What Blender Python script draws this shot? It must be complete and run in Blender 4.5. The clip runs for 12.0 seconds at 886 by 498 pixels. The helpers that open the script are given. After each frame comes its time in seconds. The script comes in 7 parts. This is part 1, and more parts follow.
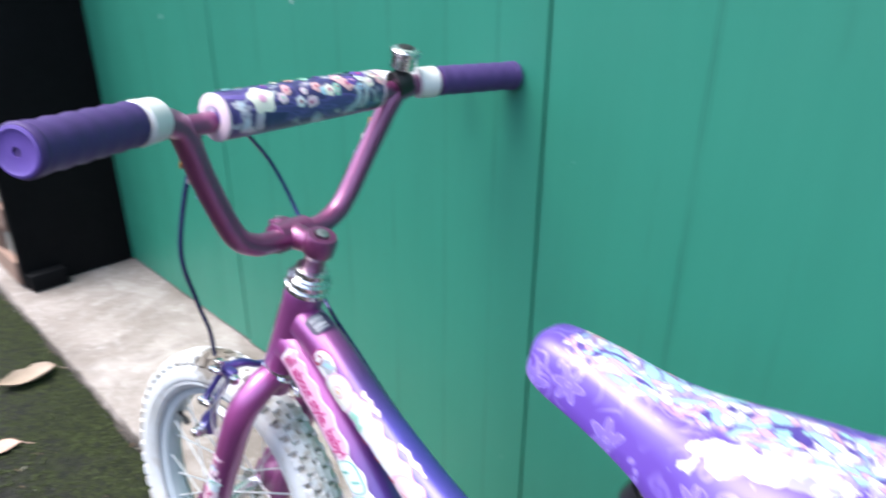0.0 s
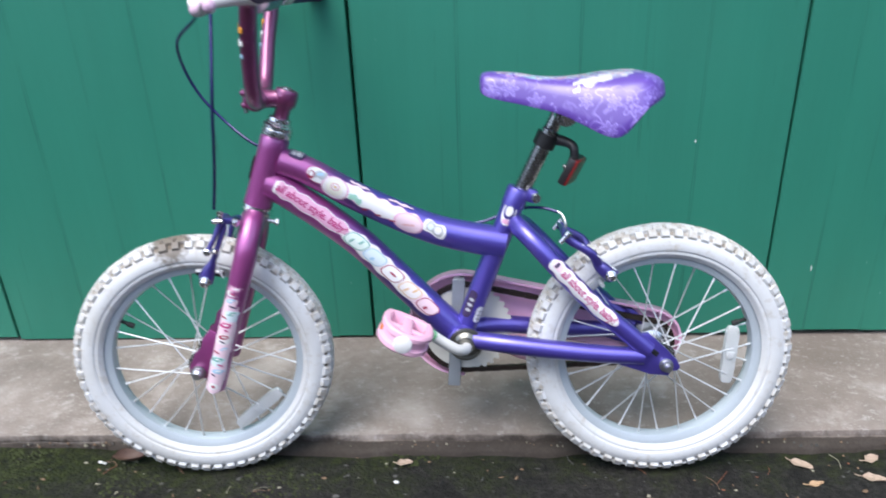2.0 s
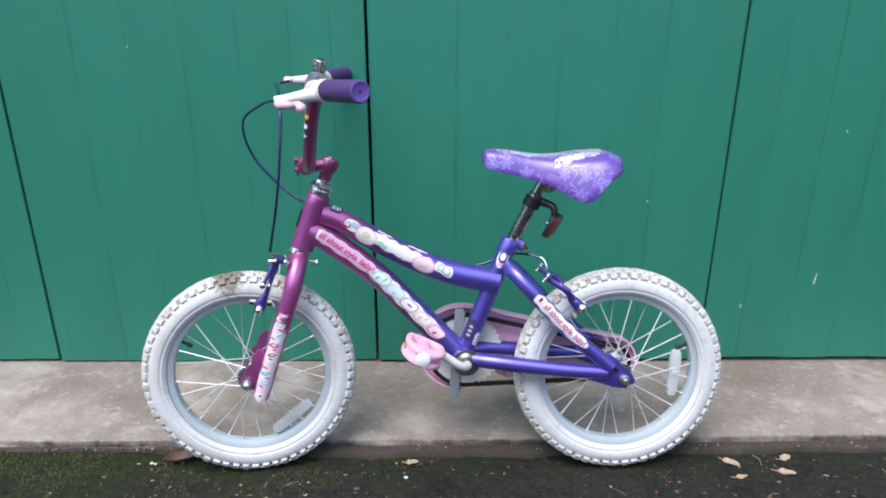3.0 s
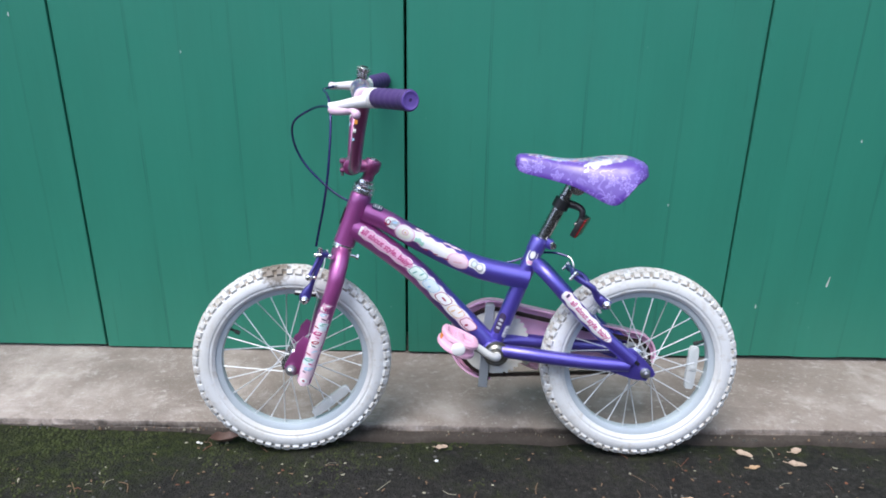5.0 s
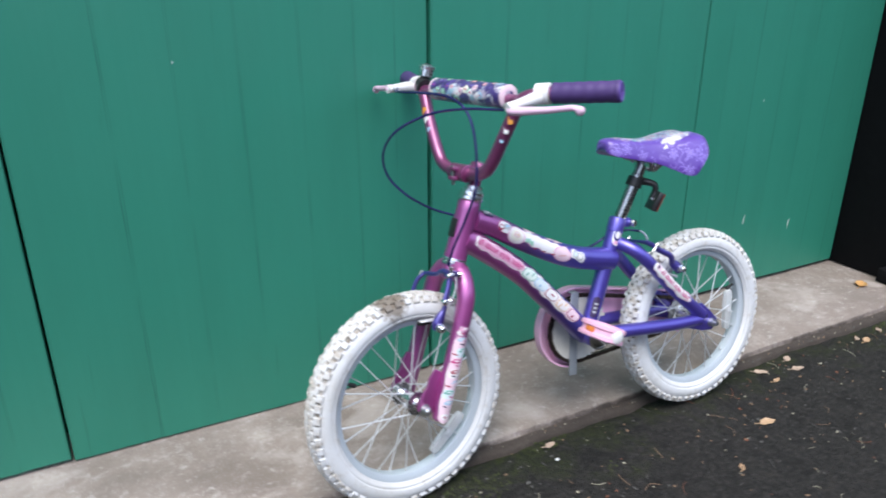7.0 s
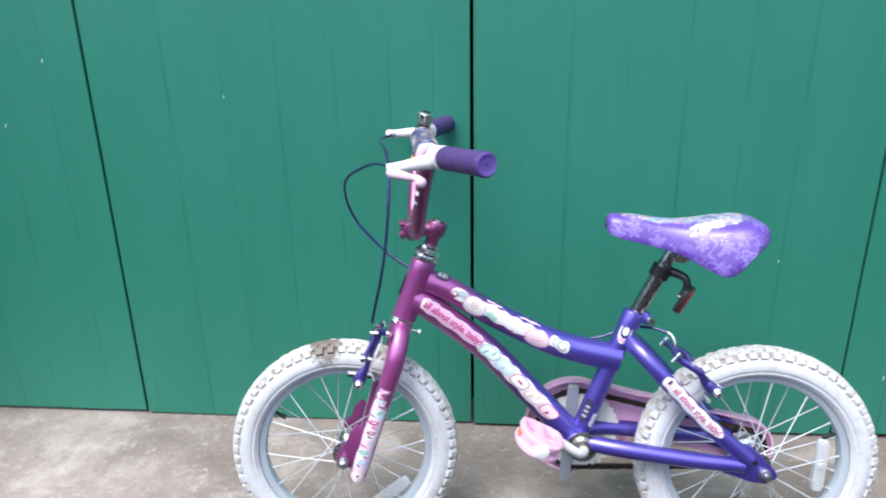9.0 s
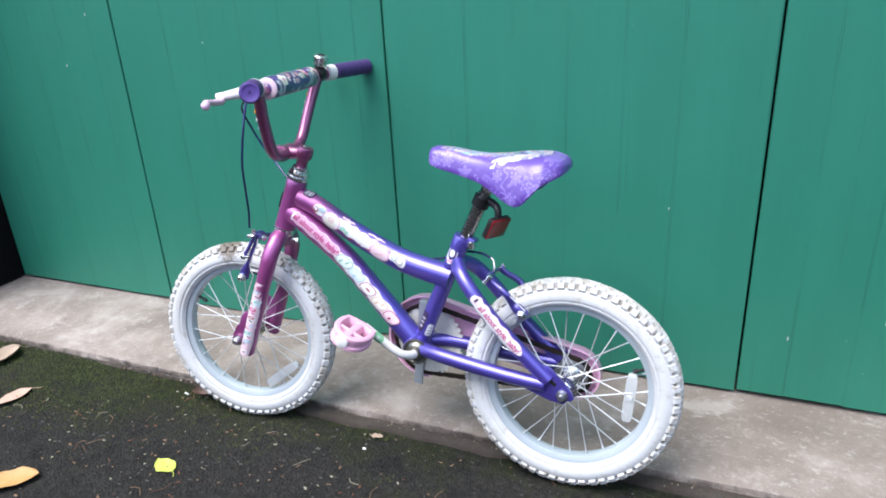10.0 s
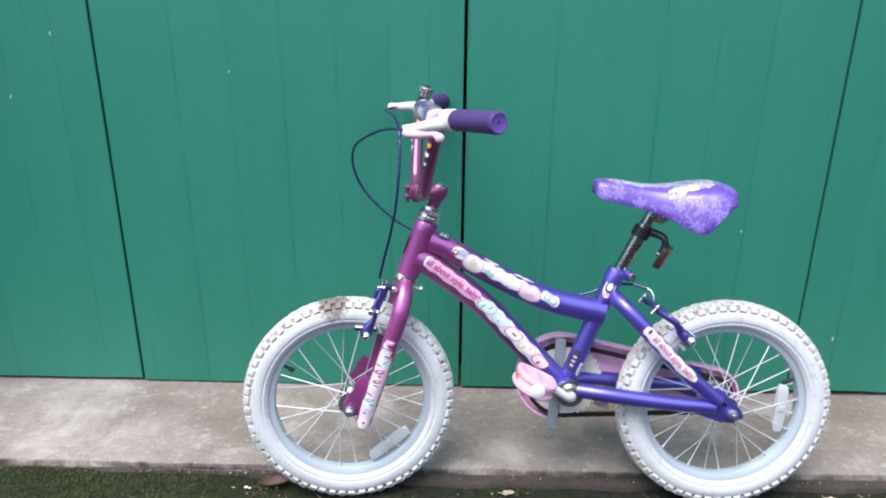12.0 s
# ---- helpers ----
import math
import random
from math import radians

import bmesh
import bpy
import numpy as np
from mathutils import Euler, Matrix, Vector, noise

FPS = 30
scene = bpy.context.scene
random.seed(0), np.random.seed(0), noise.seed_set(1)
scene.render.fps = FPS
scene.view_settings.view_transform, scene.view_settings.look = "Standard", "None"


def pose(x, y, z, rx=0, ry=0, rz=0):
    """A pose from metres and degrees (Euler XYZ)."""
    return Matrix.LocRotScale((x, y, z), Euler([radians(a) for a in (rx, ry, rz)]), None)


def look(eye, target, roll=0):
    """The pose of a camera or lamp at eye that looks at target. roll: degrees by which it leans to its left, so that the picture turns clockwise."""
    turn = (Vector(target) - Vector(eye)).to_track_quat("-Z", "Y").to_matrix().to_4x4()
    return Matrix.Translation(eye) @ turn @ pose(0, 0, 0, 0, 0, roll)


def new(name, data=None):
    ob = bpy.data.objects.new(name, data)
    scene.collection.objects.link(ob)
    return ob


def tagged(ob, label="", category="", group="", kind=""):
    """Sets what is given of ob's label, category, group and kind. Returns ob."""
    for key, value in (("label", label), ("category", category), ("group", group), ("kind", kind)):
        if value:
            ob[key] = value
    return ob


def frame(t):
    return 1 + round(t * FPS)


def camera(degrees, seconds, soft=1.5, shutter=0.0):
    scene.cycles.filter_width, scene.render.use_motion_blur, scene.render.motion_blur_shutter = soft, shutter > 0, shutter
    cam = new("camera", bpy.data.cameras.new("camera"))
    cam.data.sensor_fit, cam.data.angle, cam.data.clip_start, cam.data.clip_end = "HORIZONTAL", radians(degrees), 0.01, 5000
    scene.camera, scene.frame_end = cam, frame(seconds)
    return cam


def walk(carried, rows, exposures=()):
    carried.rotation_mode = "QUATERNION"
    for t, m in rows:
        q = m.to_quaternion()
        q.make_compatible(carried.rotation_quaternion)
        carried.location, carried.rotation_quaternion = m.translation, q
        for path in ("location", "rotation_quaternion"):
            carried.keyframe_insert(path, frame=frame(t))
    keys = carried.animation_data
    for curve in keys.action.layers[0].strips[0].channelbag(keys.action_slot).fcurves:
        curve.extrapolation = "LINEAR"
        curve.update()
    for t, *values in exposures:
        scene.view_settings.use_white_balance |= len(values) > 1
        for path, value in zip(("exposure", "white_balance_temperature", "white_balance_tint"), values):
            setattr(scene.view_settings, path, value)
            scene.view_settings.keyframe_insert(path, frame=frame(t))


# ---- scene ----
cam = camera(65.6, 12.0, soft=1.8, shutter=0.25)
PATH = [
    (0, (0.474, -0.648, 0.879), (-0.809, 0.645, 0.054), 0.2),
    (0.2, (0.493, -0.718, 0.868), (-0.474, 0.802, 0.013), 2.6),
    (0.5, (0.543, -0.821, 0.812), (-0.178, 0.817, -0.081), 1.0),
    (1, (0.598, -0.977, 0.731), (-0.019, 0.702, -0.164), -1.2),
    (1.5, (0.499, -1.128, 0.686), (0.102, 0.625, -0.190), 0.1),
    (2, (0.224, -1.275, 0.794), (0.122, 0.553, -0.011), -2.2),
    (2.5, (0.117, -1.381, 0.867), (0.096, 0.471, 0.111), -0.4),
    (3, (0.147, -1.519, 0.902), (0.165, 0.352, 0.194), 0.1),
    (3.2, (0.133, -1.547, 0.903), (0.147, 0.322, 0.192), -0.3),
    (4.8, (0.101, -1.597, 0.930), (0.092, 0.269, 0.212), 0.9),
    (5, (0.101, -1.600, 0.928), (0.088, 0.270, 0.218), 0.8),
    (5.5, (0.111, -1.600, 0.921), (0.077, 0.261, 0.191), 0.7),
    (6, (0.068, -1.594, 0.926), (0.164, 0.252, 0.162), 3.3),
    (6.5, (-0.337, -1.502, 0.900), (0.218, 0.249, 0.111), 0.0),
    (7, (-0.663, -1.337, 0.914), (0.200, 0.319, 0.197), 0.0),
    (7.2, (-0.744, -1.260, 0.903), (0.161, 0.362, 0.163), -0.9),
    (8.8, (-0.096, -1.370, 0.944), (-0.079, 0.503, 0.241), -2.0),
    (9, (0.059, -1.386, 0.955), (-0.107, 0.491, 0.287), -1.0),
    (9.5, (0.454, -1.451, 0.934), (-0.030, 0.349, 0.209), -2.2),
    (10, (0.723, -1.427, 0.934), (-0.003, 0.275, 0.173), -3.0),
    (10.5, (0.682, -1.468, 0.934), (0.050, 0.236, 0.100), -2.0),
    (11, (0.309, -1.566, 0.928), (-0.016, 0.257, 0.172), -4.8),
    (11.5, (0.045, -1.522, 0.910), (-0.092, 0.337, 0.184), -3.4),
    (12, (-0.015, -1.507, 0.917), (-0.053, 0.381, 0.257), 0.5),
]
EXPOSURES = [(0, 2.1), (0.5, 1.99), (1.0, 1.85), (1.5, 1.7), (2.0, 1.57), (2.5, 1.51), (3.2, 1.51), (6.0, 1.51), (7.2, 1.51), (9.0, 1.77), (9.5, 1.79), (10.5, 1.79), (11.0, 1.64), (11.5, 1.65), (12.0, 1.69)]
walk(cam, [(t, look(eye, target, roll)) for t, eye, target, roll in PATH], EXPOSURES)

# ---- light ----
world = bpy.data.worlds.new("overcast_sky")
scene.world = world
world.use_nodes = True
wn, wl = world.node_tree.nodes, world.node_tree.links
sky = wn.new("ShaderNodeTexSky")
sky.sky_type = "NISHITA"
sky.sun_disc = False
SUN_ELEVATION, SUN_AZIMUTH = 66.0, 215.0
sky.sun_elevation, sky.sun_rotation = radians(SUN_ELEVATION), radians(SUN_AZIMUTH)
grey = wn.new("ShaderNodeHueSaturation")
grey.inputs["Saturation"].default_value = 0.74
wl.new(sky.outputs[0], grey.inputs["Color"])
wl.new(grey.outputs[0], wn["Background"].inputs["Color"])
wn["Background"].inputs["Strength"].default_value = 0.15
sun_data = bpy.data.lights.new("sun", "SUN")
sun_data.energy, sun_data.angle, sun_data.color = 1.25, radians(40), (1.0, 0.98, 0.95)
sun_lamp = new("sun", sun_data)
sa, se = radians(SUN_AZIMUTH), radians(SUN_ELEVATION)
sun_dir = Vector((math.sin(sa) * math.cos(se), math.cos(sa) * math.cos(se), math.sin(se)))
sun_lamp.matrix_world = look(sun_dir * 12, (0, 0, 0))


# ---- materials ----
def material(name):
    mat = bpy.data.materials.new(name)
    mat.use_nodes = True
    nt = mat.node_tree
    return mat, nt, nt.nodes["Principled BSDF"]


def node(nt, kind, **inputs):
    n = nt.nodes.new(kind)
    for key, value in inputs.items():
        n.inputs[key.replace("_", " ")].default_value = value
    return n


def coords(nt, scale=(1, 1, 1), offset=(0, 0, 0)):
    tc = nt.nodes.new("ShaderNodeTexCoord")
    mp = nt.nodes.new("ShaderNodeMapping")
    mp.inputs["Scale"].default_value, mp.inputs["Location"].default_value = scale, offset
    nt.links.new(tc.outputs["Object"], mp.inputs["Vector"])
    return mp.outputs["Vector"]


def noise_tex(nt, vec, scale, detail=4.0, rough=0.55, distortion=0.0):
    n = node(nt, "ShaderNodeTexNoise", Scale=scale, Detail=detail, Roughness=rough, Distortion=distortion)
    nt.links.new(vec, n.inputs["Vector"])
    return n.outputs["Fac"]


def ramp(nt, fac, stops):
    r = nt.nodes.new("ShaderNodeValToRGB")
    els = r.color_ramp.elements
    while len(els) < len(stops):
        els.new(0.5)
    for el, (p, c) in zip(els, stops):
        el.position = p
        el.color = (*c, 1) if len(c) == 3 else c
    nt.links.new(fac, r.inputs["Fac"])
    return r.outputs["Color"]


def mix(nt, fac, a, b, mode="MIX"):
    m = nt.nodes.new("ShaderNodeMix")
    m.data_type, m.blend_type = "RGBA", mode
    for sock, v in ((m.inputs["Factor"], fac), (m.inputs["A"], a), (m.inputs["B"], b)):
        if isinstance(v, bpy.types.NodeSocket):
            nt.links.new(v, sock)
        elif isinstance(v, (int, float)):
            sock.default_value = v
        else:
            sock.default_value = (*v, 1)
    return m.outputs["Result"]


def math_node(nt, op, a, b=0.0):
    m = nt.nodes.new("ShaderNodeMath")
    m.operation = op
    for sock, v in ((m.inputs[0], a), (m.inputs[1], b)):
        if isinstance(v, bpy.types.NodeSocket):
            nt.links.new(v, sock)
        else:
            sock.default_value = v
    return m.outputs[0]


def bump(nt, bsdf, height, strength=0.3, distance=0.002):
    b = node(nt, "ShaderNodeBump", Strength=strength, Distance=distance)
    nt.links.new(height, b.inputs["Height"])
    nt.links.new(b.outputs[0], bsdf.inputs["Normal"])


def simple(name, colour, rough=0.5, metal=0.0, var=0.12, grain=180.0, bump_s=0.08, coat=0.0):
    """A plain surface with slight wear at two scales."""
    mat, nt, b = material(name)
    v = coords(nt)
    f1, f2 = noise_tex(nt, v, 14.0, 3), noise_tex(nt, v, grain, 4)
    dark = tuple(c * (1 - 1.6 * var) for c in colour)
    light = tuple(min(1, c * (1 + var)) for c in colour)
    col = mix(nt, f1, dark, light)
    col = mix(nt, math_node(nt, "MULTIPLY", f2, 0.5), col, tuple(c * (1 - var) for c in colour))
    nt.links.new(col, b.inputs["Base Color"])
    b.inputs["Metallic"].default_value = metal
    r = math_node(nt, "ADD", math_node(nt, "MULTIPLY", f2, 0.16), rough - 0.08)
    nt.links.new(r, b.inputs["Roughness"])
    b.inputs["Coat Weight"].default_value = coat
    b.inputs["Coat Roughness"].default_value = 0.12
    if bump_s:
        bump(nt, b, f2, bump_s, 0.0006)
    return mat


def frame_paint():
    """Metallic paint that fades from magenta at the head to violet-blue behind it."""
    mat, nt, b = material("fade_paint")
    v = coords(nt)
    sep = nt.nodes.new("ShaderNodeSeparateXYZ")
    nt.links.new(v, sep.inputs[0])
    run = math_node(nt, "ADD", sep.outputs["X"], math_node(nt, "MULTIPLY", sep.outputs["Z"], 0.35))
    run = math_node(nt, "ADD", run, math_node(nt, "MULTIPLY", noise_tex(nt, v, 40, 2), 0.012))
    fac = nt.nodes.new("ShaderNodeMapRange")
    fac.inputs["From Min"].default_value, fac.inputs["From Max"].default_value = 0.165, 0.255
    nt.links.new(run, fac.inputs["Value"])
    col = ramp(nt, fac.outputs[0], [(0, MAGENTA), (0.5, (0.100, 0.026, 0.215)), (1, VIOLET)])
    flake = noise_tex(nt, v, 1400, 1)
    col = mix(nt, math_node(nt, "MULTIPLY", flake, 0.12), col, (0.45, 0.3, 0.7))
    scuff = ramp(nt, noise_tex(nt, v, 60, 5, 0.7), [(0.68, (0, 0, 0)), (0.74, (1, 1, 1))])
    col = mix(nt, math_node(nt, "MULTIPLY", scuff, 0.25), col, (0.3, 0.24, 0.4))
    nt.links.new(col, b.inputs["Base Color"])
    b.inputs["Metallic"].default_value, b.inputs["Roughness"].default_value = 0.6, 0.42
    b.inputs["Coat Weight"].default_value, b.inputs["Coat Roughness"].default_value, b.inputs["Coat IOR"].default_value = 1.0, 0.30, 1.68
    return mat


def paint(name, colour, flake_colour):
    mat, nt, b = material(name)
    v = coords(nt)
    col = mix(nt, noise_tex(nt, v, 25, 3), tuple(c * 0.85 for c in colour), tuple(min(1, c * 1.12) for c in colour))
    col = mix(nt, math_node(nt, "MULTIPLY", noise_tex(nt, v, 1400, 1), 0.12), col, flake_colour)
    scuff = ramp(nt, noise_tex(nt, v, 70, 5, 0.7), [(0.67, (0, 0, 0)), (0.73, (1, 1, 1))])
    col = mix(nt, math_node(nt, "MULTIPLY", scuff, 0.25), col, flake_colour)
    nt.links.new(col, b.inputs["Base Color"])
    b.inputs["Metallic"].default_value, b.inputs["Roughness"].default_value = 0.6, 0.42
    b.inputs["Coat Weight"].default_value, b.inputs["Coat Roughness"].default_value, b.inputs["Coat IOR"].default_value = 1.0, 0.30, 1.68
    return mat


MAGENTA, VIOLET = (0.38, 0.058, 0.268), (0.062, 0.046, 0.395)
M_FRAME = frame_paint()
M_MAGENTA = paint("magenta_paint", MAGENTA, (0.6, 0.3, 0.55))
M_PLUM = paint("plum_paint", (0.25, 0.036, 0.150), (0.5, 0.25, 0.45))
M_VIOLET = paint("violet_paint", (0.042, 0.026, 0.26), (0.3, 0.25, 0.6))
M_CHROME = simple("chrome", (0.82, 0.82, 0.83), 0.26, 1.0, 0.1, 300, 0.04)
M_STEEL = simple("dull_steel", (0.56, 0.57, 0.58), 0.40, 1.0, 0.2, 240, 0.1)
M_POST = simple("scratched_seat_post", (0.48, 0.48, 0.48), 0.26, 1.0, 0.3, 400, 0.1)
M_CUP = simple("greasy_steel", (0.30, 0.29, 0.26), 0.34, 0.9, 0.4, 260, 0.15)
M_BLACK = simple("black_plastic", (0.018, 0.018, 0.02), 0.42, 0, 0.2)
M_CHAIN = simple("rusty_chain", (0.06, 0.045, 0.038), 0.5, 0.7, 0.4, 500, 0.3)
M_PINK = simple("pink_plastic", (0.84, 0.47, 0.62), 0.42, 0, 0.12)
M_PINK_PALE = simple("pale_pink_plastic", (0.78, 0.52, 0.68), 0.4, 0, 0.1)
M_GUARD = simple("mauve_pink_guard", (0.92, 0.52, 0.73), 0.32, 0, 0.12, coat=0.4)
M_WHITE = simple("white_plastic", (0.78, 0.77, 0.76), 0.38, 0, 0.08)
M_CRANK = simple("chipped_white_crank", (0.82, 0.81, 0.77), 0.34, 0, 0.16, 90, 0.1)
M_RING = simple("cream_chainring", (0.74, 0.72, 0.66), 0.42, 0, 0.3, 80, 0.15)
M_RIM = simple("pale_grey_rim_paint", (0.49, 0.55, 0.60), 0.38, 0.1, 0.12)
M_SPOKE = simple("galvanised_spoke", (0.74, 0.75, 0.76), 0.36, 0.45, 0.15)
M_GRIP = simple("purple_grip_rubber", (0.070, 0.036, 0.155), 0.6, 0, 0.18, 260, 0.2)
M_GRIP_END = simple("lilac_grip_end", (0.125, 0.07, 0.32), 0.55, 0, 0.12, 260, 0.1)
M_CABLE = simple("blue_cable_housing", (0.035, 0.030, 0.150), 0.20, 0.3, 0.55, 700, 0.05)
M_ORANGE = simple("orange_reflector", (0.75, 0.24, 0.06), 0.25, 0, 0.15)
M_RED = simple("red_reflector", (0.26, 0.012, 0.016), 0.2, 0, 0.3, 300, 0.5)
M_RUBBER = simple("black_rubber", (0.02, 0.02, 0.021), 0.7, 0, 0.2)
M_DECAL_WHITE = simple("white_sticker", (0.80, 0.79, 0.80), 0.35, 0, 0.05, coat=0.3)
M_DECAL_PINK = simple("pink_sticker", (0.74, 0.40, 0.56), 0.35, 0, 0.08, coat=0.3)
M_DECAL_BLUSH = simple("blush_sticker", (0.80, 0.60, 0.68), 0.35, 0, 0.08, coat=0.3)
M_DECAL_ROSE = simple("rose_print", (0.72, 0.42, 0.44), 0.4, 0, 0.1)
M_DECAL_SHELL = simple("shell_sticker", (0.80, 0.75, 0.755), 0.35, 0, 0.06, coat=0.3)
M_DECAL_CERISE = simple("cerise_print", (0.50, 0.045, 0.20), 0.4, 0, 0.1)
M_DECAL_MINT = simple("mint_print", (0.35, 0.62, 0.5), 0.4, 0, 0.1)
M_DECAL_SKY = simple("sky_blue_print", (0.36, 0.56, 0.72), 0.4, 0, 0.1)
M_DECAL_CREAM = simple("cream_print", (0.82, 0.79, 0.68), 0.4, 0, 0.1)
M_DECAL_DARK = simple("dark_print", (0.05, 0.03, 0.09), 0.4, 0, 0.2)
M_DECAL_RED = simple("red_print", (0.42, 0.07, 0.12), 0.4, 0, 0.15)
M_DECAL_GREEN = simple("green_print", (0.2, 0.5, 0.26), 0.4, 0, 0.1)
M_DECAL_AMBER = simple("amber_print", (0.72, 0.44, 0.20), 0.4, 0, 0.1)
M_DECAL_CRIMSON = simple("crimson_print", (0.38, 0.035, 0.085), 0.4, 0, 0.15)
M_DECAL_TEAL = simple("teal_print", (0.14, 0.40, 0.34), 0.4, 0, 0.1)
M_DECAL_ICE = simple("ice_print", (0.66, 0.76, 0.80), 0.35, 0, 0.08, coat=0.3)
M_DECAL_PISTACHIO = simple("pistachio_print", (0.70, 0.80, 0.74), 0.35, 0, 0.08, coat=0.3)
M_DECAL_ORANGE = simple("orange_print", (0.7, 0.3, 0.05), 0.4, 0, 0.1)
M_BRACKET = simple("zinc_bracket", (0.40, 0.43, 0.46), 0.4, 0.3, 0.15)
M_LABEL = simple("grey_label", (0.45, 0.46, 0.48), 0.4, 0.2, 0.1)


def clear_plastic():
    mat, nt, b = material("clear_reflector_plastic")
    v = coords(nt)
    w = node(nt, "ShaderNodeTexVoronoi", Scale=420.0)
    nt.links.new(v, w.inputs["Vector"])
    b.inputs["Base Color"].default_value = (0.90, 0.92, 0.93, 1)
    b.inputs["Roughness"].default_value = 0.12
    b.inputs["Transmission Weight"].default_value = 0.48
    b.inputs["IOR"].default_value = 1.49
    bump(nt, b, w.outputs["Distance"], 0.5, 0.001)
    return mat


MUD_AT, MUD_REACH = (-0.240, -0.010, 0.394), 0.040


def mud(nt, v, col):
    """A brown smear of dried mud on the crown of the front tyre."""
    gap = node(nt, "ShaderNodeVectorMath")
    gap.operation = "DISTANCE"
    nt.links.new(v, gap.inputs[0])
    gap.inputs[1].default_value = MUD_AT
    near = math_node(nt, "SUBTRACT", 1.0, math_node(nt, "DIVIDE", gap.outputs["Value"], MUD_REACH))
    rough = math_node(nt, "MULTIPLY", noise_tex(nt, v, 120, 5, 0.7), 1.1)
    fac = ramp(nt, math_node(nt, "ADD", near, math_node(nt, "SUBTRACT", rough, 0.55)), [(0.10, (0, 0, 0)), (0.40, (0.9, 0.9, 0.9))])
    return mix(nt, fac, col, (0.150, 0.120, 0.090))


def tyre_side(name, grime, start):
    mat, nt, b = material(name)
    v = coords(nt)
    f1, f2 = noise_tex(nt, v, 9, 4), noise_tex(nt, v, 70, 6, 0.65)
    col = mix(nt, ramp(nt, f1, [(0.45, (0, 0, 0)), (0.75, (1, 1, 1))]), (0.655, 0.665, 0.675), (0.56, 0.555, 0.535))
    f3 = noise_tex(nt, v, 26, 5, 0.7)
    col = mix(nt, ramp(nt, f3, [(0.60, (0, 0, 0)), (0.74, (grime, grime, grime))]), col, (0.40, 0.33, 0.24))
    dirt = ramp(nt, f2, [(start, (0, 0, 0)), (start + 0.22, (1, 1, 1))])
    col = mix(nt, math_node(nt, "MULTIPLY", dirt, grime), col, (0.36, 0.3, 0.22))
    col = mud(nt, v, col)
    nt.links.new(col, b.inputs["Base Color"])
    b.inputs["Roughness"].default_value = 0.6
    bump(nt, b, noise_tex(nt, v, 300, 4), 0.15, 0.0008)
    return mat


def tyre_tread():
    mat, nt, b = material("muddy_shaded_tread")
    v = coords(nt)
    f1 = noise_tex(nt, v, 22, 6, 0.65)
    # mud browns, with the shade of gaps between blocks put into the colour
    col = ramp(nt, f1, [(0.32, (0.17, 0.142, 0.108)), (0.50, (0.31, 0.275, 0.235)), (0.70, (0.50, 0.48, 0.45))])
    col = mud(nt, v, col)
    nt.links.new(col, b.inputs["Base Color"])
    b.inputs["Roughness"].default_value = 0.8
    bump(nt, b, noise_tex(nt, v, 400, 5), 0.35, 0.001)
    return mat


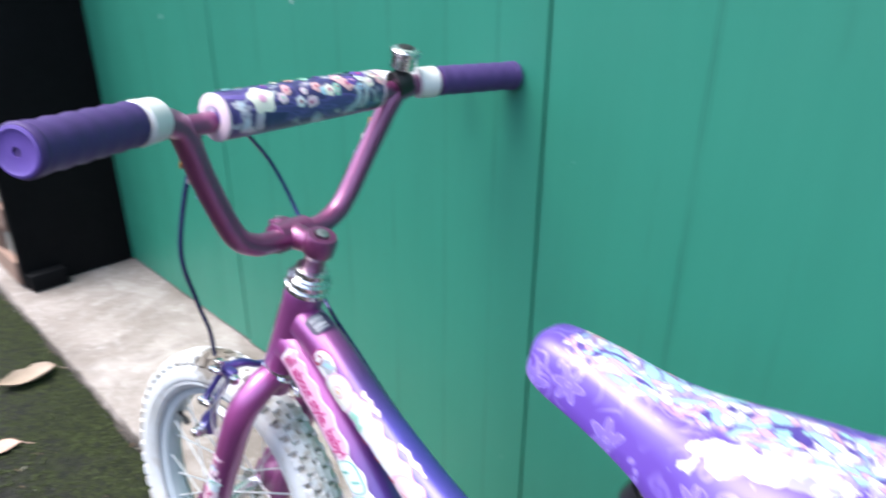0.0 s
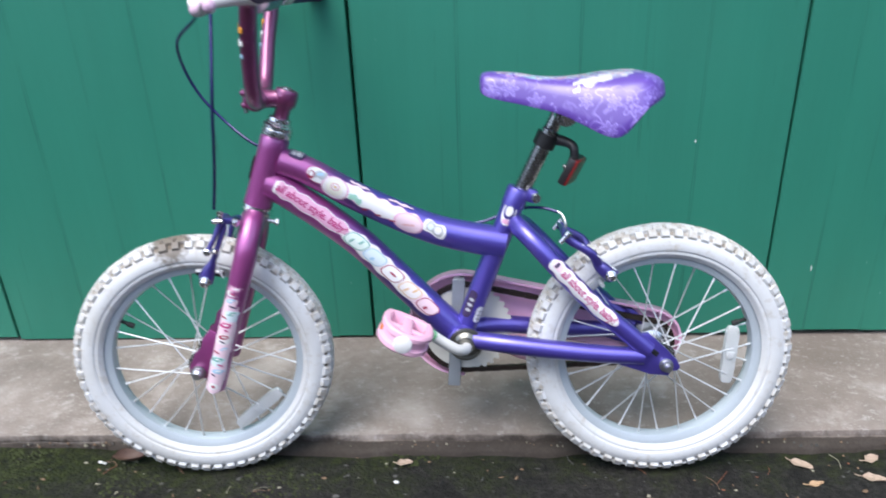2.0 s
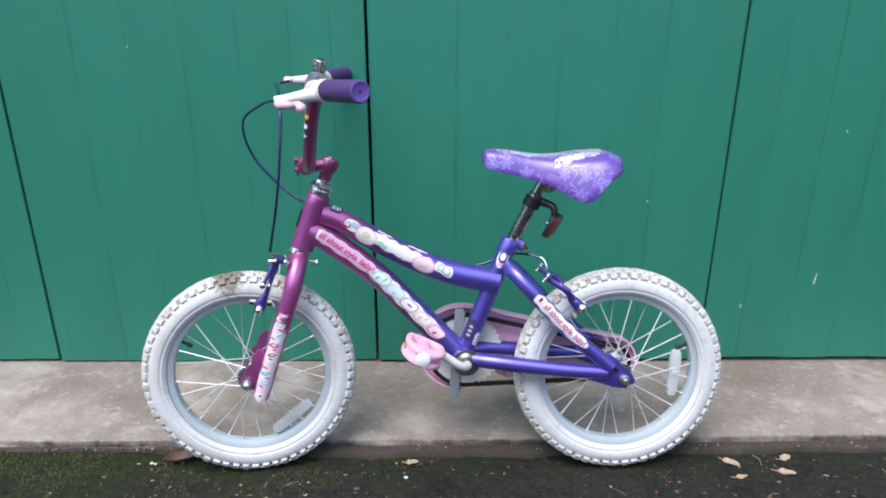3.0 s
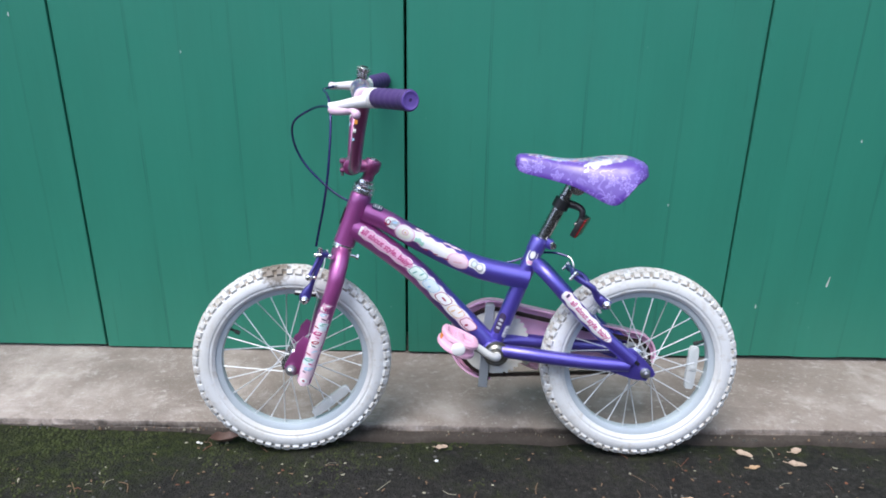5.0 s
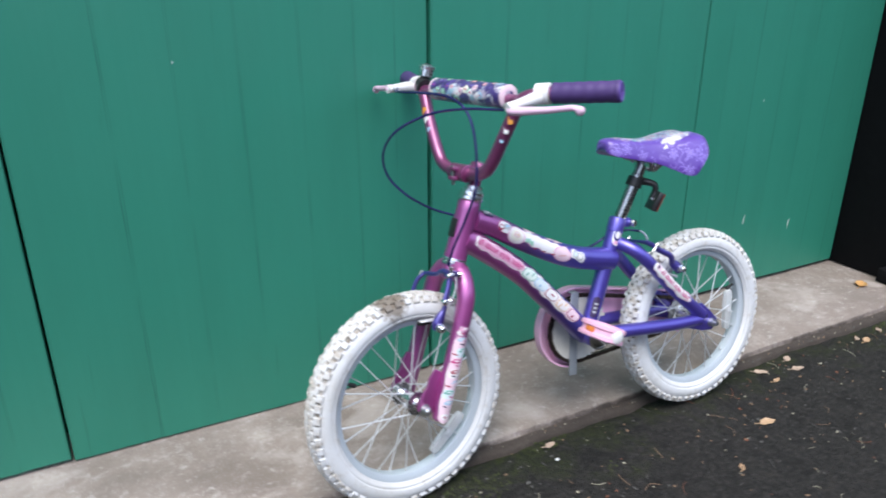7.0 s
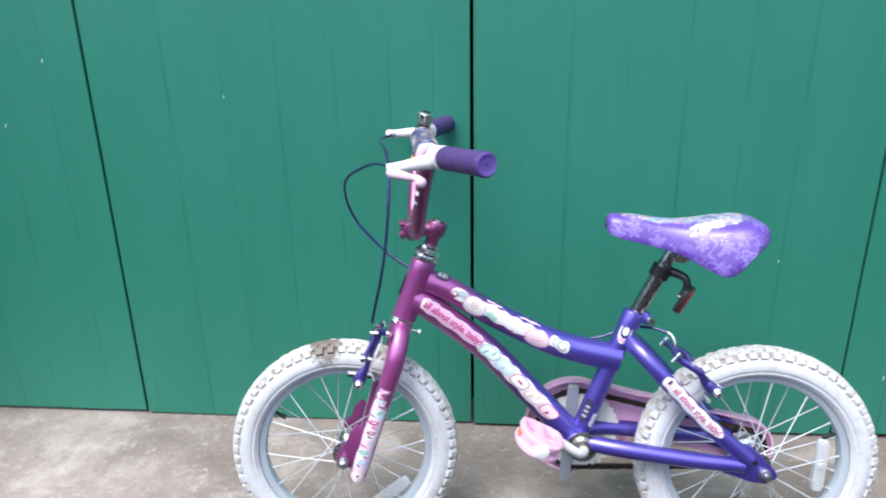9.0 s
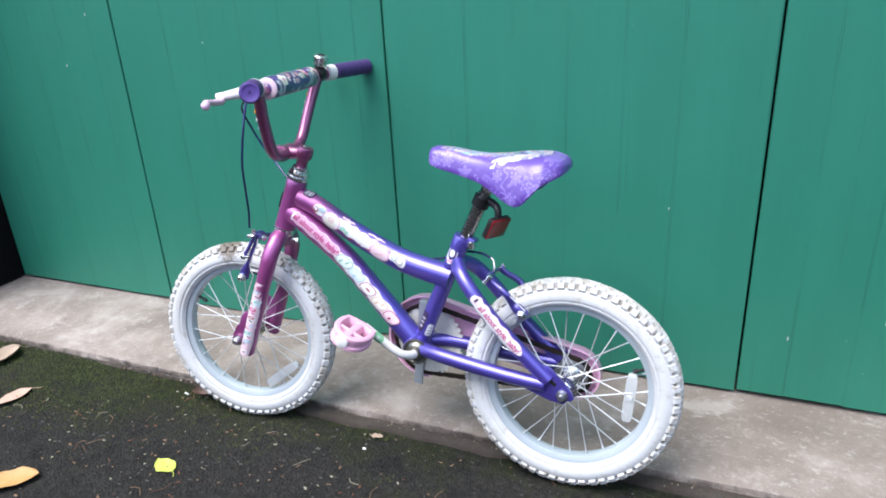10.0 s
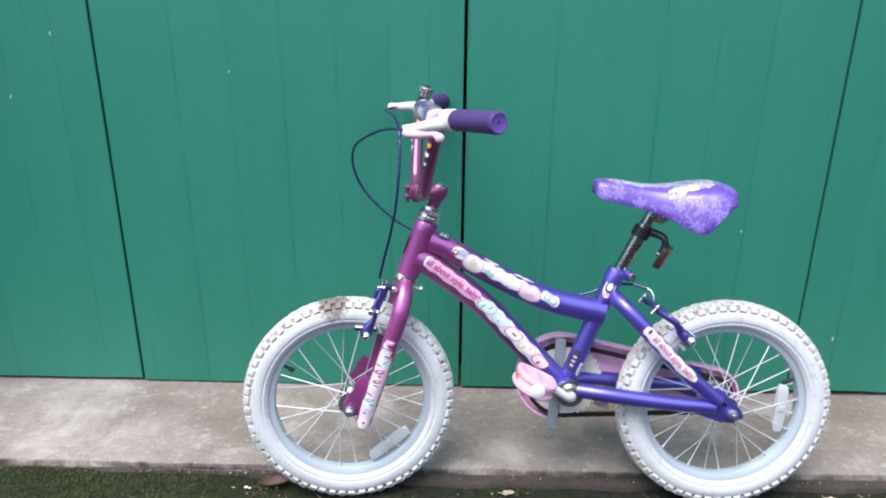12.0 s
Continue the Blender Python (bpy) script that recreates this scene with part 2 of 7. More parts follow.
def swirl_print(name, art):
    """Purple vinyl with paler curling lines; art: a band of pastel shapes on its upper face."""
    mat, nt, b = material(name)
    v = coords(nt)
    warp = node(nt, "ShaderNodeTexNoise", Scale=30.0, Detail=1.0)
    nt.links.new(v, warp.inputs["Vector"])
    vm = nt.nodes.new("ShaderNodeVectorMath")
    vm.operation = "MULTIPLY_ADD"
    nt.links.new(warp.outputs["Color"], vm.inputs[0])
    vm.inputs[1].default_value = (0.045, 0.045, 0.045)
    nt.links.new(v, vm.inputs[2])
    rings = node(nt, "ShaderNodeTexVoronoi", Scale=52.0)
    nt.links.new(vm.outputs[0], rings.inputs["Vector"])
    wave = math_node(nt, "SINE", math_node(nt, "MULTIPLY", rings.outputs["Distance"], 13.0))
    line = ramp(nt, wave, [(0.62, (0, 0, 0)), (0.92, (1, 1, 1))])
    patch = ramp(nt, noise_tex(nt, v, 26, 2), [(0.40, (0, 0, 0)), (0.60, (1, 1, 1))])
    curl = math_node(nt, "MULTIPLY", line, patch)
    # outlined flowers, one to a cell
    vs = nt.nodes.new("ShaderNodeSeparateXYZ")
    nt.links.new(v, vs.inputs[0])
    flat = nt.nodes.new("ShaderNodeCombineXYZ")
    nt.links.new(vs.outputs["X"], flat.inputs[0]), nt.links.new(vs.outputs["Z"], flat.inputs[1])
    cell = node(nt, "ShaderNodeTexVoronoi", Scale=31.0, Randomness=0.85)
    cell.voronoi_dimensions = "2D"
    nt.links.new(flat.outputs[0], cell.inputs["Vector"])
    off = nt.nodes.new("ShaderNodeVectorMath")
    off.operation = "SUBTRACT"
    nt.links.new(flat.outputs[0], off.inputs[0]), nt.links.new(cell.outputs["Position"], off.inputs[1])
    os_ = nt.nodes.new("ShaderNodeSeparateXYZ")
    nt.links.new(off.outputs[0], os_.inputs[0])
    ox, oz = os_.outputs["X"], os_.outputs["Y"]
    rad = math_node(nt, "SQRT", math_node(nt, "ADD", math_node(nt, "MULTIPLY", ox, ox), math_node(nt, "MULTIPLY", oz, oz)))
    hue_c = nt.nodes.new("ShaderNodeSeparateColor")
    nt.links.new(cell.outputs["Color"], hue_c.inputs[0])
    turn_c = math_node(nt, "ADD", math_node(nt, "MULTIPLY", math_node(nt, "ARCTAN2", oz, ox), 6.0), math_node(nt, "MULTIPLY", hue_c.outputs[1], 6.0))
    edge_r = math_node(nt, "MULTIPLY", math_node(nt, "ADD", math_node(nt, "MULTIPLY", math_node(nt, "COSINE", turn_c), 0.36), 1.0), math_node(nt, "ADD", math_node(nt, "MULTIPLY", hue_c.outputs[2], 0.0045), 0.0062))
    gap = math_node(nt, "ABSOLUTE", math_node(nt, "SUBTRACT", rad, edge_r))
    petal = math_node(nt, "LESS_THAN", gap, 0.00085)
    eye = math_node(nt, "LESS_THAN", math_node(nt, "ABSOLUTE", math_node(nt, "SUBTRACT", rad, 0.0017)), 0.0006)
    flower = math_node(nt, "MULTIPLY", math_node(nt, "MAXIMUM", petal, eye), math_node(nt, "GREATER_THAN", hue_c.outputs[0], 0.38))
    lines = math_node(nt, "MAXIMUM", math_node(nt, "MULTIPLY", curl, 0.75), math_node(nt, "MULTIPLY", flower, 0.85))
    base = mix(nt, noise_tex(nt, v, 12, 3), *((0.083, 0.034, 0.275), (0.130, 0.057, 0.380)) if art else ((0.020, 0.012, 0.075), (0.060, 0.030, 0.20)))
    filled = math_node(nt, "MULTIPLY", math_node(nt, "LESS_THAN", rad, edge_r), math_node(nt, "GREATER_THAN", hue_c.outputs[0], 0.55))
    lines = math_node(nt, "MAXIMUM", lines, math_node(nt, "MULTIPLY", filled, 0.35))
    col = mix(nt, math_node(nt, "MULTIPLY", lines, 0.9), base, (0.36, 0.27, 0.72) if art else (0.16, 0.11, 0.40))
    if art:
        cells = node(nt, "ShaderNodeTexVoronoi", Scale=art["scale"])
        nt.links.new(vm.outputs[0], cells.inputs["Vector"])
        edge = node(nt, "ShaderNodeTexVoronoi", Scale=art["scale"])
        edge.feature = "DISTANCE_TO_EDGE"
        nt.links.new(vm.outputs[0], edge.inputs["Vector"])
        hue = nt.nodes.new("ShaderNodeSeparateColor")
        nt.links.new(cells.outputs["Color"], hue.inputs[0])
        pastel = ramp(nt, hue.outputs[0], [(0.0, (0.62, 0.59, 0.64)), (0.17, (0.60, 0.36, 0.46)), (0.30, (0.33, 0.50, 0.66)), (0.44, (0.07, 0.03, 0.24)),
                                           (0.60, (0.62, 0.59, 0.60)), (0.72, (0.36, 0.27, 0.64)), (0.82, (0.30, 0.52, 0.54)), (0.90, (0.56, 0.30, 0.36))])
        pastel_ramp = nt.nodes[-1].color_ramp
        pastel_ramp.interpolation = "CONSTANT"
        outline = ramp(nt, edge.outputs["Distance"], [(0.03, (1, 1, 1)), (0.08, (0, 0, 0))])
        pastel = mix(nt, math_node(nt, "MULTIPLY", outline, 0.75), pastel, (0.12, 0.06, 0.28))
        sep = nt.nodes.new("ShaderNodeSeparateXYZ")
        nt.links.new(v, sep.inputs[0])
        d = math_node(nt, "ABSOLUTE", math_node(nt, "SUBTRACT", sep.outputs[art["axis"]], art["mid"]))
        d = math_node(nt, "ADD", d, math_node(nt, "MULTIPLY", noise_tex(nt, v, 45, 2), 0.028))
        band = ramp(nt, d, [(art["half"], (1, 1, 1)), (art["half"] + 0.002, (0, 0, 0))])
        up = math_node(nt, "GREATER_THAN", sep.outputs["Z"], art["above"])
        fwd = math_node(nt, "GREATER_THAN", sep.outputs["X"], art["from_x"])
        fwd = math_node(nt, "MULTIPLY", fwd, math_node(nt, "LESS_THAN", sep.outputs["X"], art["to_x"]))
        col = mix(nt, math_node(nt, "MULTIPLY", math_node(nt, "MULTIPLY", band, up), fwd), col, pastel)
        # a white cloud printed on the near shoulder
        ex = math_node(nt, "DIVIDE", math_node(nt, "SUBTRACT", sep.outputs["X"], 0.402), 0.058)
        ey = math_node(nt, "DIVIDE", math_node(nt, "ADD", sep.outputs["Y"], math_node(nt, "ADD", math_node(nt, "MULTIPLY", math_node(nt, "SUBTRACT", sep.outputs["X"], 0.392), -0.10), 0.050)), 0.0130)
        rr = math_node(nt, "ADD", math_node(nt, "MULTIPLY", ex, ex), math_node(nt, "MULTIPLY", ey, ey))
        rr = math_node(nt, "ADD", rr, math_node(nt, "MULTIPLY", noise_tex(nt, v, 85, 2), 2.2))
        cloud = math_node(nt, "MULTIPLY", math_node(nt, "LESS_THAN", rr, 1.72), math_node(nt, "GREATER_THAN", sep.outputs["Z"], 0.600))
        figure = math_node(nt, "GREATER_THAN", sep.outputs["X"], 0.412)
        col = mix(nt, cloud, col, mix(nt, math_node(nt, "MULTIPLY", figure, 0.6), (0.60, 0.58, 0.65), pastel))
    else:
        cloud = ramp(nt, noise_tex(nt, vm.outputs[0], 34, 3, 0.6), [(0.53, (0, 0, 0)), (0.55, (1, 1, 1))])
        rim = ramp(nt, noise_tex(nt, vm.outputs[0], 34, 3, 0.6), [(0.55, (1, 1, 1)), (0.60, (0, 0, 0))])
        tint = ramp(nt, noise_tex(nt, v, 60, 2), [(0.40, (0.62, 0.70, 0.78)), (0.52, (0.74, 0.73, 0.74)), (0.62, (0.66, 0.56, 0.66))])
        tint = mix(nt, math_node(nt, "MULTIPLY", rim, 0.7), tint, (0.10, 0.09, 0.18))
        col = mix(nt, math_node(nt, "MULTIPLY", cloud, 0.85), col, tint)
    nt.links.new(col, b.inputs["Base Color"])
    b.inputs["Roughness"].default_value = 0.42
    b.inputs["Coat Weight"].default_value, b.inputs["Coat Roughness"].default_value, b.inputs["Coat IOR"].default_value = 1.0, 0.38, 1.5
    bump(nt, b, noise_tex(nt, v, 500, 3), 0.06, 0.0008)
    return mat


M_CLEAR = clear_plastic()
M_TYRE, M_TREAD, M_BLOCKS = tyre_side("white_tyre_rubber", 0.5, 0.54), tyre_tread(), tyre_side("scuffed_tread_blocks", 0.75, 0.44)
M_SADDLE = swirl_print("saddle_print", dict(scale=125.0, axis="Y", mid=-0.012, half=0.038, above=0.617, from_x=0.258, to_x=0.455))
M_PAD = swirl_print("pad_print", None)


def door_paint():
    mat, nt, b = material("green_gloss_door_paint")
    v = coords(nt)
    streak = noise_tex(nt, coords(nt, (26, 26, 0.9)), 3.0, 5, 0.6)
    blotch = noise_tex(nt, v, 2.3, 4)
    col = mix(nt, streak, (0.0245, 0.204, 0.135), (0.0325, 0.236, 0.1585))
    col = mix(nt, math_node(nt, "MULTIPLY", blotch, 0.6), col, (0.0282, 0.222, 0.1495))
    info = nt.nodes.new("ShaderNodeObjectInfo")
    col = mix(nt, math_node(nt, "MULTIPLY", info.outputs["Random"], 0.12), col, (0.0245, 0.200, 0.132))
    drip = ramp(nt, noise_tex(nt, coords(nt, (34, 34, 1.6)), 1.6, 4, 0.6, 0.25), [(0.66, (0, 0, 0)), (0.72, (1, 1, 1))])
    col = mix(nt, math_node(nt, "MULTIPLY", drip, 0.3), col, (0.014, 0.115, 0.075))
    chip = ramp(nt, noise_tex(nt, coords(nt, (16, 16, 9)), 3.2, 2, 0.5), [(0.79, (0, 0, 0)), (0.80, (1, 1, 1))])
    col = mix(nt, math_node(nt, "MULTIPLY", chip, 0.4), col, (0.28, 0.46, 0.40))
    gen = nt.nodes.new("ShaderNodeTexCoord")
    gsep = nt.nodes.new("ShaderNodeSeparateXYZ")
    nt.links.new(gen.outputs["Generated"], gsep.inputs[0])
    inset = math_node(nt, "SUBTRACT", 0.5, math_node(nt, "ABSOLUTE", math_node(nt, "SUBTRACT", gsep.outputs["X"], 0.5)))
    wander = math_node(nt, "MULTIPLY", noise_tex(nt, coords(nt, (1, 1, 1)), 16.0, 3), 0.030)
    joint = ramp(nt, math_node(nt, "ABSOLUTE", math_node(nt, "SUBTRACT", inset, wander)), [(0.004, (1, 1, 1)), (0.013, (0, 0, 0))])
    run = ramp(nt, noise_tex(nt, coords(nt, (9, 9, 1.7)), 2.0, 4, 0.6), [(0.40, (0, 0, 0)), (0.58, (1, 1, 1))])
    col = mix(nt, math_node(nt, "MULTIPLY", math_node(nt, "MULTIPLY", joint, run), 0.46), col, (0.010, 0.085, 0.058))
    fade = ramp(nt, noise_tex(nt, coords(nt, (5, 5, 0.8)), 2.2, 4, 0.55), [(0.45, (0, 0, 0)), (0.8, (1, 1, 1))])
    col = mix(nt, math_node(nt, "MULTIPLY", fade, 0.22), col, (0.016, 0.135, 0.088))
    nt.links.new(col, b.inputs["Base Color"])
    nt.links.new(math_node(nt, "ADD", math_node(nt, "MULTIPLY", noise_tex(nt, v, 9, 5), 0.2), 0.36), b.inputs["Roughness"])
    hgt = math_node(nt, "ADD", noise_tex(nt, coords(nt, (60, 60, 1.6)), 4, 5), math_node(nt, "MULTIPLY", noise_tex(nt, v, 160, 3), 0.35))
    bump(nt, b, hgt, 0.13, 0.0016)
    return mat


def concrete():
    mat, nt, b = material("worn_concrete")
    v = coords(nt)
    f1, f2, f3 = noise_tex(nt, v, 2.6, 6, 0.68), noise_tex(nt, v, 24, 8, 0.75), noise_tex(nt, v, 200, 5, 0.75)
    col = ramp(nt, f1, [(0.34, (0.185, 0.152, 0.132)), (0.5, (0.300, 0.252, 0.223)), (0.66, (0.425, 0.370, 0.336))])
    col = mix(nt, ramp(nt, f2, [(0.52, (0, 0, 0)), (0.80, (0.8, 0.8, 0.8))]), col, (0.21, 0.178, 0.150))
    col = mix(nt, ramp(nt, f3, [(0.56, (0, 0, 0)), (0.68, (0.8, 0.8, 0.8))]), col, (0.52, 0.50, 0.48))
    f4 = noise_tex(nt, v, 11, 8, 0.72)
    col = mix(nt, ramp(nt, f4, [(0.36, (0.5, 0.5, 0.5)), (0.50, (0, 0, 0))]), col, (0.20, 0.166, 0.140))
    col = mix(nt, ramp(nt, f4, [(0.56, (0, 0, 0)), (0.68, (0.7, 0.7, 0.7))]), col, (0.52, 0.47, 0.435))
    dsep = nt.nodes.new("ShaderNodeSeparateXYZ")
    nt.links.new(v, dsep.inputs[0])
    along = nt.nodes.new("ShaderNodeMapRange")
    along.inputs["From Min"].default_value, along.inputs["From Max"].default_value = -0.75, 0.25
    nt.links.new(dsep.outputs["X"], along.inputs["Value"])
    dirt = math_node(nt, "ADD", math_node(nt, "MULTIPLY", along.outputs[0], 0.34), noise_tex(nt, v, 4.0, 6, 0.65))
    col = mix(nt, ramp(nt, dirt, [(0.45, (0, 0, 0)), (0.95, (0.62, 0.62, 0.62))]), col, (0.158, 0.124, 0.102))
    blot = noise_tex(nt, v, 6.5, 5, 0.6, 0.4)
    col = mix(nt, ramp(nt, blot, [(0.54, (0, 0, 0)), (0.66, (0.55, 0.55, 0.55))]), col, (0.175, 0.145, 0.125))
    col = mix(nt, ramp(nt, blot, [(0.34, (0.5, 0.5, 0.5)), (0.44, (0, 0, 0))]), col, (0.47, 0.42, 0.39))
    scuff = noise_tex(nt, coords(nt, (15, 22, 4)), 3.0, 8, 0.8)
    col = mix(nt, ramp(nt, scuff, [(0.55, (0, 0, 0)), (0.67, (0.7, 0.7, 0.7))]), col, (0.48, 0.445, 0.42))
    sep = nt.nodes.new("ShaderNodeSeparateXYZ")
    nt.links.new(v, sep.inputs[0])
    back = nt.nodes.new("ShaderNodeMapRange")
    back.inputs["From Min"].default_value, back.inputs["From Max"].default_value, back.inputs["To Max"].default_value = 0.3, 0.9, 0.010
    nt.links.new(sep.outputs["X"], back.inputs["Value"])
    lip = math_node(nt, "ADD", math_node(nt, "SUBTRACT", sep.outputs["Y"], back.outputs[0]), math_node(nt, "MULTIPLY", f2, 0.02))
    lipf = nt.nodes.new("ShaderNodeMapRange")
    lipf.inputs["From Min"].default_value, lipf.inputs["From Max"].default_value = -0.3085, -0.3145
    nt.links.new(lip, lipf.inputs["Value"])
    col = mix(nt, math_node(nt, "MULTIPLY", math_node(nt, 'MULTIPLY', lipf.outputs[0], math_node(nt, 'ADD', math_node(nt, 'MULTIPLY', f2, 0.4), 0.78)), 1.0), col, mix(nt, f3, (0.018, 0.013, 0.010), (0.062, 0.048, 0.037)))
    nt.links.new(col, b.inputs["Base Color"])
    b.inputs["Roughness"].default_value = 0.85
    bump(nt, b, math_node(nt, "ADD", f3, f2), 0.5, 0.003)
    return mat


def asphalt():
    mat, nt, b = material("mossy_asphalt")
    v = coords(nt)
    stones = node(nt, "ShaderNodeTexVoronoi", Scale=190.0)
    nt.links.new(v, stones.inputs["Vector"])
    f1, f2 = noise_tex(nt, v, 5, 7, 0.7), noise_tex(nt, v, 75, 6, 0.78)
    col = ramp(nt, f2, [(0.34, (0.0068, 0.0063, 0.0057)), (0.52, (0.0200, 0.0186, 0.0168)), (0.70, (0.044, 0.041, 0.037))])
    f5 = noise_tex(nt, v, 17, 8, 0.76, 0.6)
    col = mix(nt, ramp(nt, f5, [(0.34, (0.8, 0.8, 0.8)), (0.49, (0, 0, 0))]), col, (0.0062, 0.0056, 0.0049))
    col = mix(nt, ramp(nt, f5, [(0.56, (0, 0, 0)), (0.70, (0.6, 0.6, 0.6))]), col, (0.034, 0.029, 0.024))
    speck = nt.nodes.new("ShaderNodeSeparateColor")
    nt.links.new(stones.outputs["Color"], speck.inputs[0])
    col = mix(nt, ramp(nt, speck.outputs[0], [(0.95, (0, 0, 0)), (0.99, (0.2, 0.2, 0.2))]), col, (0.075, 0.072, 0.068))
    sep = nt.nodes.new("ShaderNodeSeparateXYZ")
    nt.links.new(v, sep.inputs[0])
    near = nt.nodes.new("ShaderNodeMapRange")
    near.inputs["From Min"].default_value, near.inputs["From Max"].default_value = -0.62, -0.36
    nt.links.new(sep.outputs["Y"], near.inputs["Value"])
    left = nt.nodes.new("ShaderNodeMapRange")
    left.inputs["From Min"].default_value, left.inputs["From Max"].default_value = 0.5, -0.9
    nt.links.new(sep.outputs["X"], left.inputs["Value"])
    grow = math_node(nt, "ADD", math_node(nt, "MULTIPLY", near.outputs[0], 0.24), math_node(nt, "MULTIPLY", left.outputs[0], 0.15))
    moss = math_node(nt, "ADD", math_node(nt, "ADD", math_node(nt, "MULTIPLY", f1, 0.50), math_node(nt, "MULTIPLY", f5, 0.50)), grow)
    mossf = ramp(nt, moss, [(0.68, (0, 0, 0)), (0.86, (1, 1, 1))])
    green = mix(nt, ramp(nt, noise_tex(nt, v, 70, 6, 0.75), [(0.38, (0, 0, 0)), (0.68, (1, 1, 1))]), (0.0048, 0.0070, 0.0018), (0.036, 0.050, 0.0075))
    col = mix(nt, math_node(nt, "MULTIPLY", mossf, 0.82), col, green)
    nt.links.new(col, b.inputs["Base Color"])
    b.inputs["Roughness"].default_value = 0.82
    b.inputs["Specular IOR Level"].default_value = 0.25
    h = math_node(nt, "ADD", math_node(nt, "MULTIPLY", stones.outputs["Distance"], -0.7), f2)
    bump(nt, b, h, 0.75, 0.006)
    return mat


def brick_clay():
    mat, nt, b = material("red_brown_brick")
    v = coords(nt)
    info = nt.nodes.new("ShaderNodeObjectInfo")
    base = mix(nt, info.outputs["Random"], (0.16, 0.075, 0.05), (0.30, 0.17, 0.12))
    col = mix(nt, math_node(nt, "MULTIPLY", noise_tex(nt, v, 40, 5), 0.6), base, (0.32, 0.26, 0.22))
    nt.links.new(col, b.inputs["Base Color"])
    b.inputs["Roughness"].default_value = 0.9
    bump(nt, b, noise_tex(nt, v, 150, 5), 0.5, 0.003)
    return mat


M_DOOR, M_CONCRETE, M_ASPHALT, M_BRICK = door_paint(), concrete(), asphalt(), brick_clay()
M_MORTAR = simple("mortar", (0.28, 0.26, 0.23), 0.9, 0, 0.2, 120, 0.4)
M_BLACK_WOOD = simple("black_painted_timber", (0.005, 0.005, 0.006), 0.85, 0, 0.3, 60, 0.2)
M_BLACK_WOOD.node_tree.nodes["Principled BSDF"].inputs["Specular IOR Level"].default_value = 0.15
M_RENDER = simple("dark_render", (0.05, 0.045, 0.04), 0.9, 0, 0.3, 60, 0.4)
M_CHIP = simple("bare_paint_chip", (0.55, 0.62, 0.58), 0.6, 0, 0.1)


# ---- mesh helpers ----
def finish(name, bm, mat, parent=None, label="", angle=38):
    me = bpy.data.meshes.new(name)
    bmesh.ops.recalc_face_normals(bm, faces=bm.faces)
    bm.to_mesh(me)
    bm.free()
    for m in (mat if isinstance(mat, (list, tuple)) else (mat,)):
        me.materials.append(m)
    me.shade_smooth()
    me.set_sharp_from_angle(angle=radians(angle))
    ob = new(name, me)
    ob.parent = parent
    if label:
        ob["label"] = label
    return ob


part = finish


def catmull(pts, n):
    """n points along a smooth line through pts (tuples of any length)."""
    p = [np.array(q, float) for q in pts]
    p = [2 * p[0] - p[1]] + p + [2 * p[-1] - p[-2]]
    out, spans = [], len(p) - 3
    for i in range(n):
        u = i / (n - 1) * spans
        k = min(int(u), spans - 1)
        t = u - k
        a, b, c, d = p[k:k + 4]
        out.append(0.5 * (2 * b + (c - a) * t + (2 * a - 5 * b + 4 * c - d) * t * t + (3 * b - a - 3 * c + d) * t ** 3))
    return out


def frames_along(line, side=None):
    """Points, tangents and two normals along a line, carried without twist."""
    res, prev = [], None
    for i, q in enumerate(line):
        a, b = line[max(0, i - 1)], line[min(len(line) - 1, i + 1)]
        t = (Vector(b[:3]) - Vector(a[:3])).normalized()
        if prev is None:
            ref = Vector(side) if side else (Vector((0, 1, 0)) if abs(t.y) < 0.9 else Vector((1, 0, 0)))
        else:
            ref = prev
        n1 = (ref - t * ref.dot(t)).normalized()
        prev = n1
        res.append((Vector(q[:3]), t, n1, t.cross(n1)))
    return res


def sweep(bm, pts, radius, n=24, seg=14, flat=1.0, smooth=True, cap=True, mat_index=0, side=None):
    """A tube along pts; a point may carry its own radius as a fourth number."""
    own = len(pts[0]) == 4
    line = catmull(pts, n) if smooth else [np.array(q, float) for q in pts]
    fr = frames_along(line, side)
    rings = []
    for q, (o, t, n1, n2) in zip(line, fr):
        r = q[3] if own else radius
        rings.append([bm.verts.new(o + n1 * (r * flat * math.cos(a)) + n2 * (r * math.sin(a)))
                      for a in (2 * math.pi * k / seg for k in range(seg))])
    for a, b in zip(rings, rings[1:]):
        for k in range(seg):
            f = bm.faces.new((a[k], a[(k + 1) % seg], b[(k + 1) % seg], b[k]))
            f.material_index = mat_index
    if cap:
        for ring in (rings[0], rings[-1]):
            f = bm.faces.new(ring)
            f.material_index = mat_index
    return bm


def lathe(bm, profile, origin, axis, seg=28, cap=True, mat_index=0):
    """Turns (height, radius) pairs about an axis."""
    o, z = Vector(origin), Vector(axis).normalized()
    x = (Vector((0, 1, 0)) if abs(z.y) < 0.9 else Vector((1, 0, 0)))
    x = (x - z * x.dot(z)).normalized()
    y = z.cross(x)
    rings = [[bm.verts.new(o + z * h + (x * math.cos(a) + y * math.sin(a)) * r)
              for a in (2 * math.pi * k / seg for k in range(seg))] for h, r in profile]
    for a, b in zip(rings, rings[1:]):
        for k in range(seg):
            bm.faces.new((a[k], a[(k + 1) % seg], b[(k + 1) % seg], b[k])).material_index = mat_index
    if cap:
        for ring in (rings[0], rings[-1]):
            bm.faces.new(ring).material_index = mat_index
    return bm


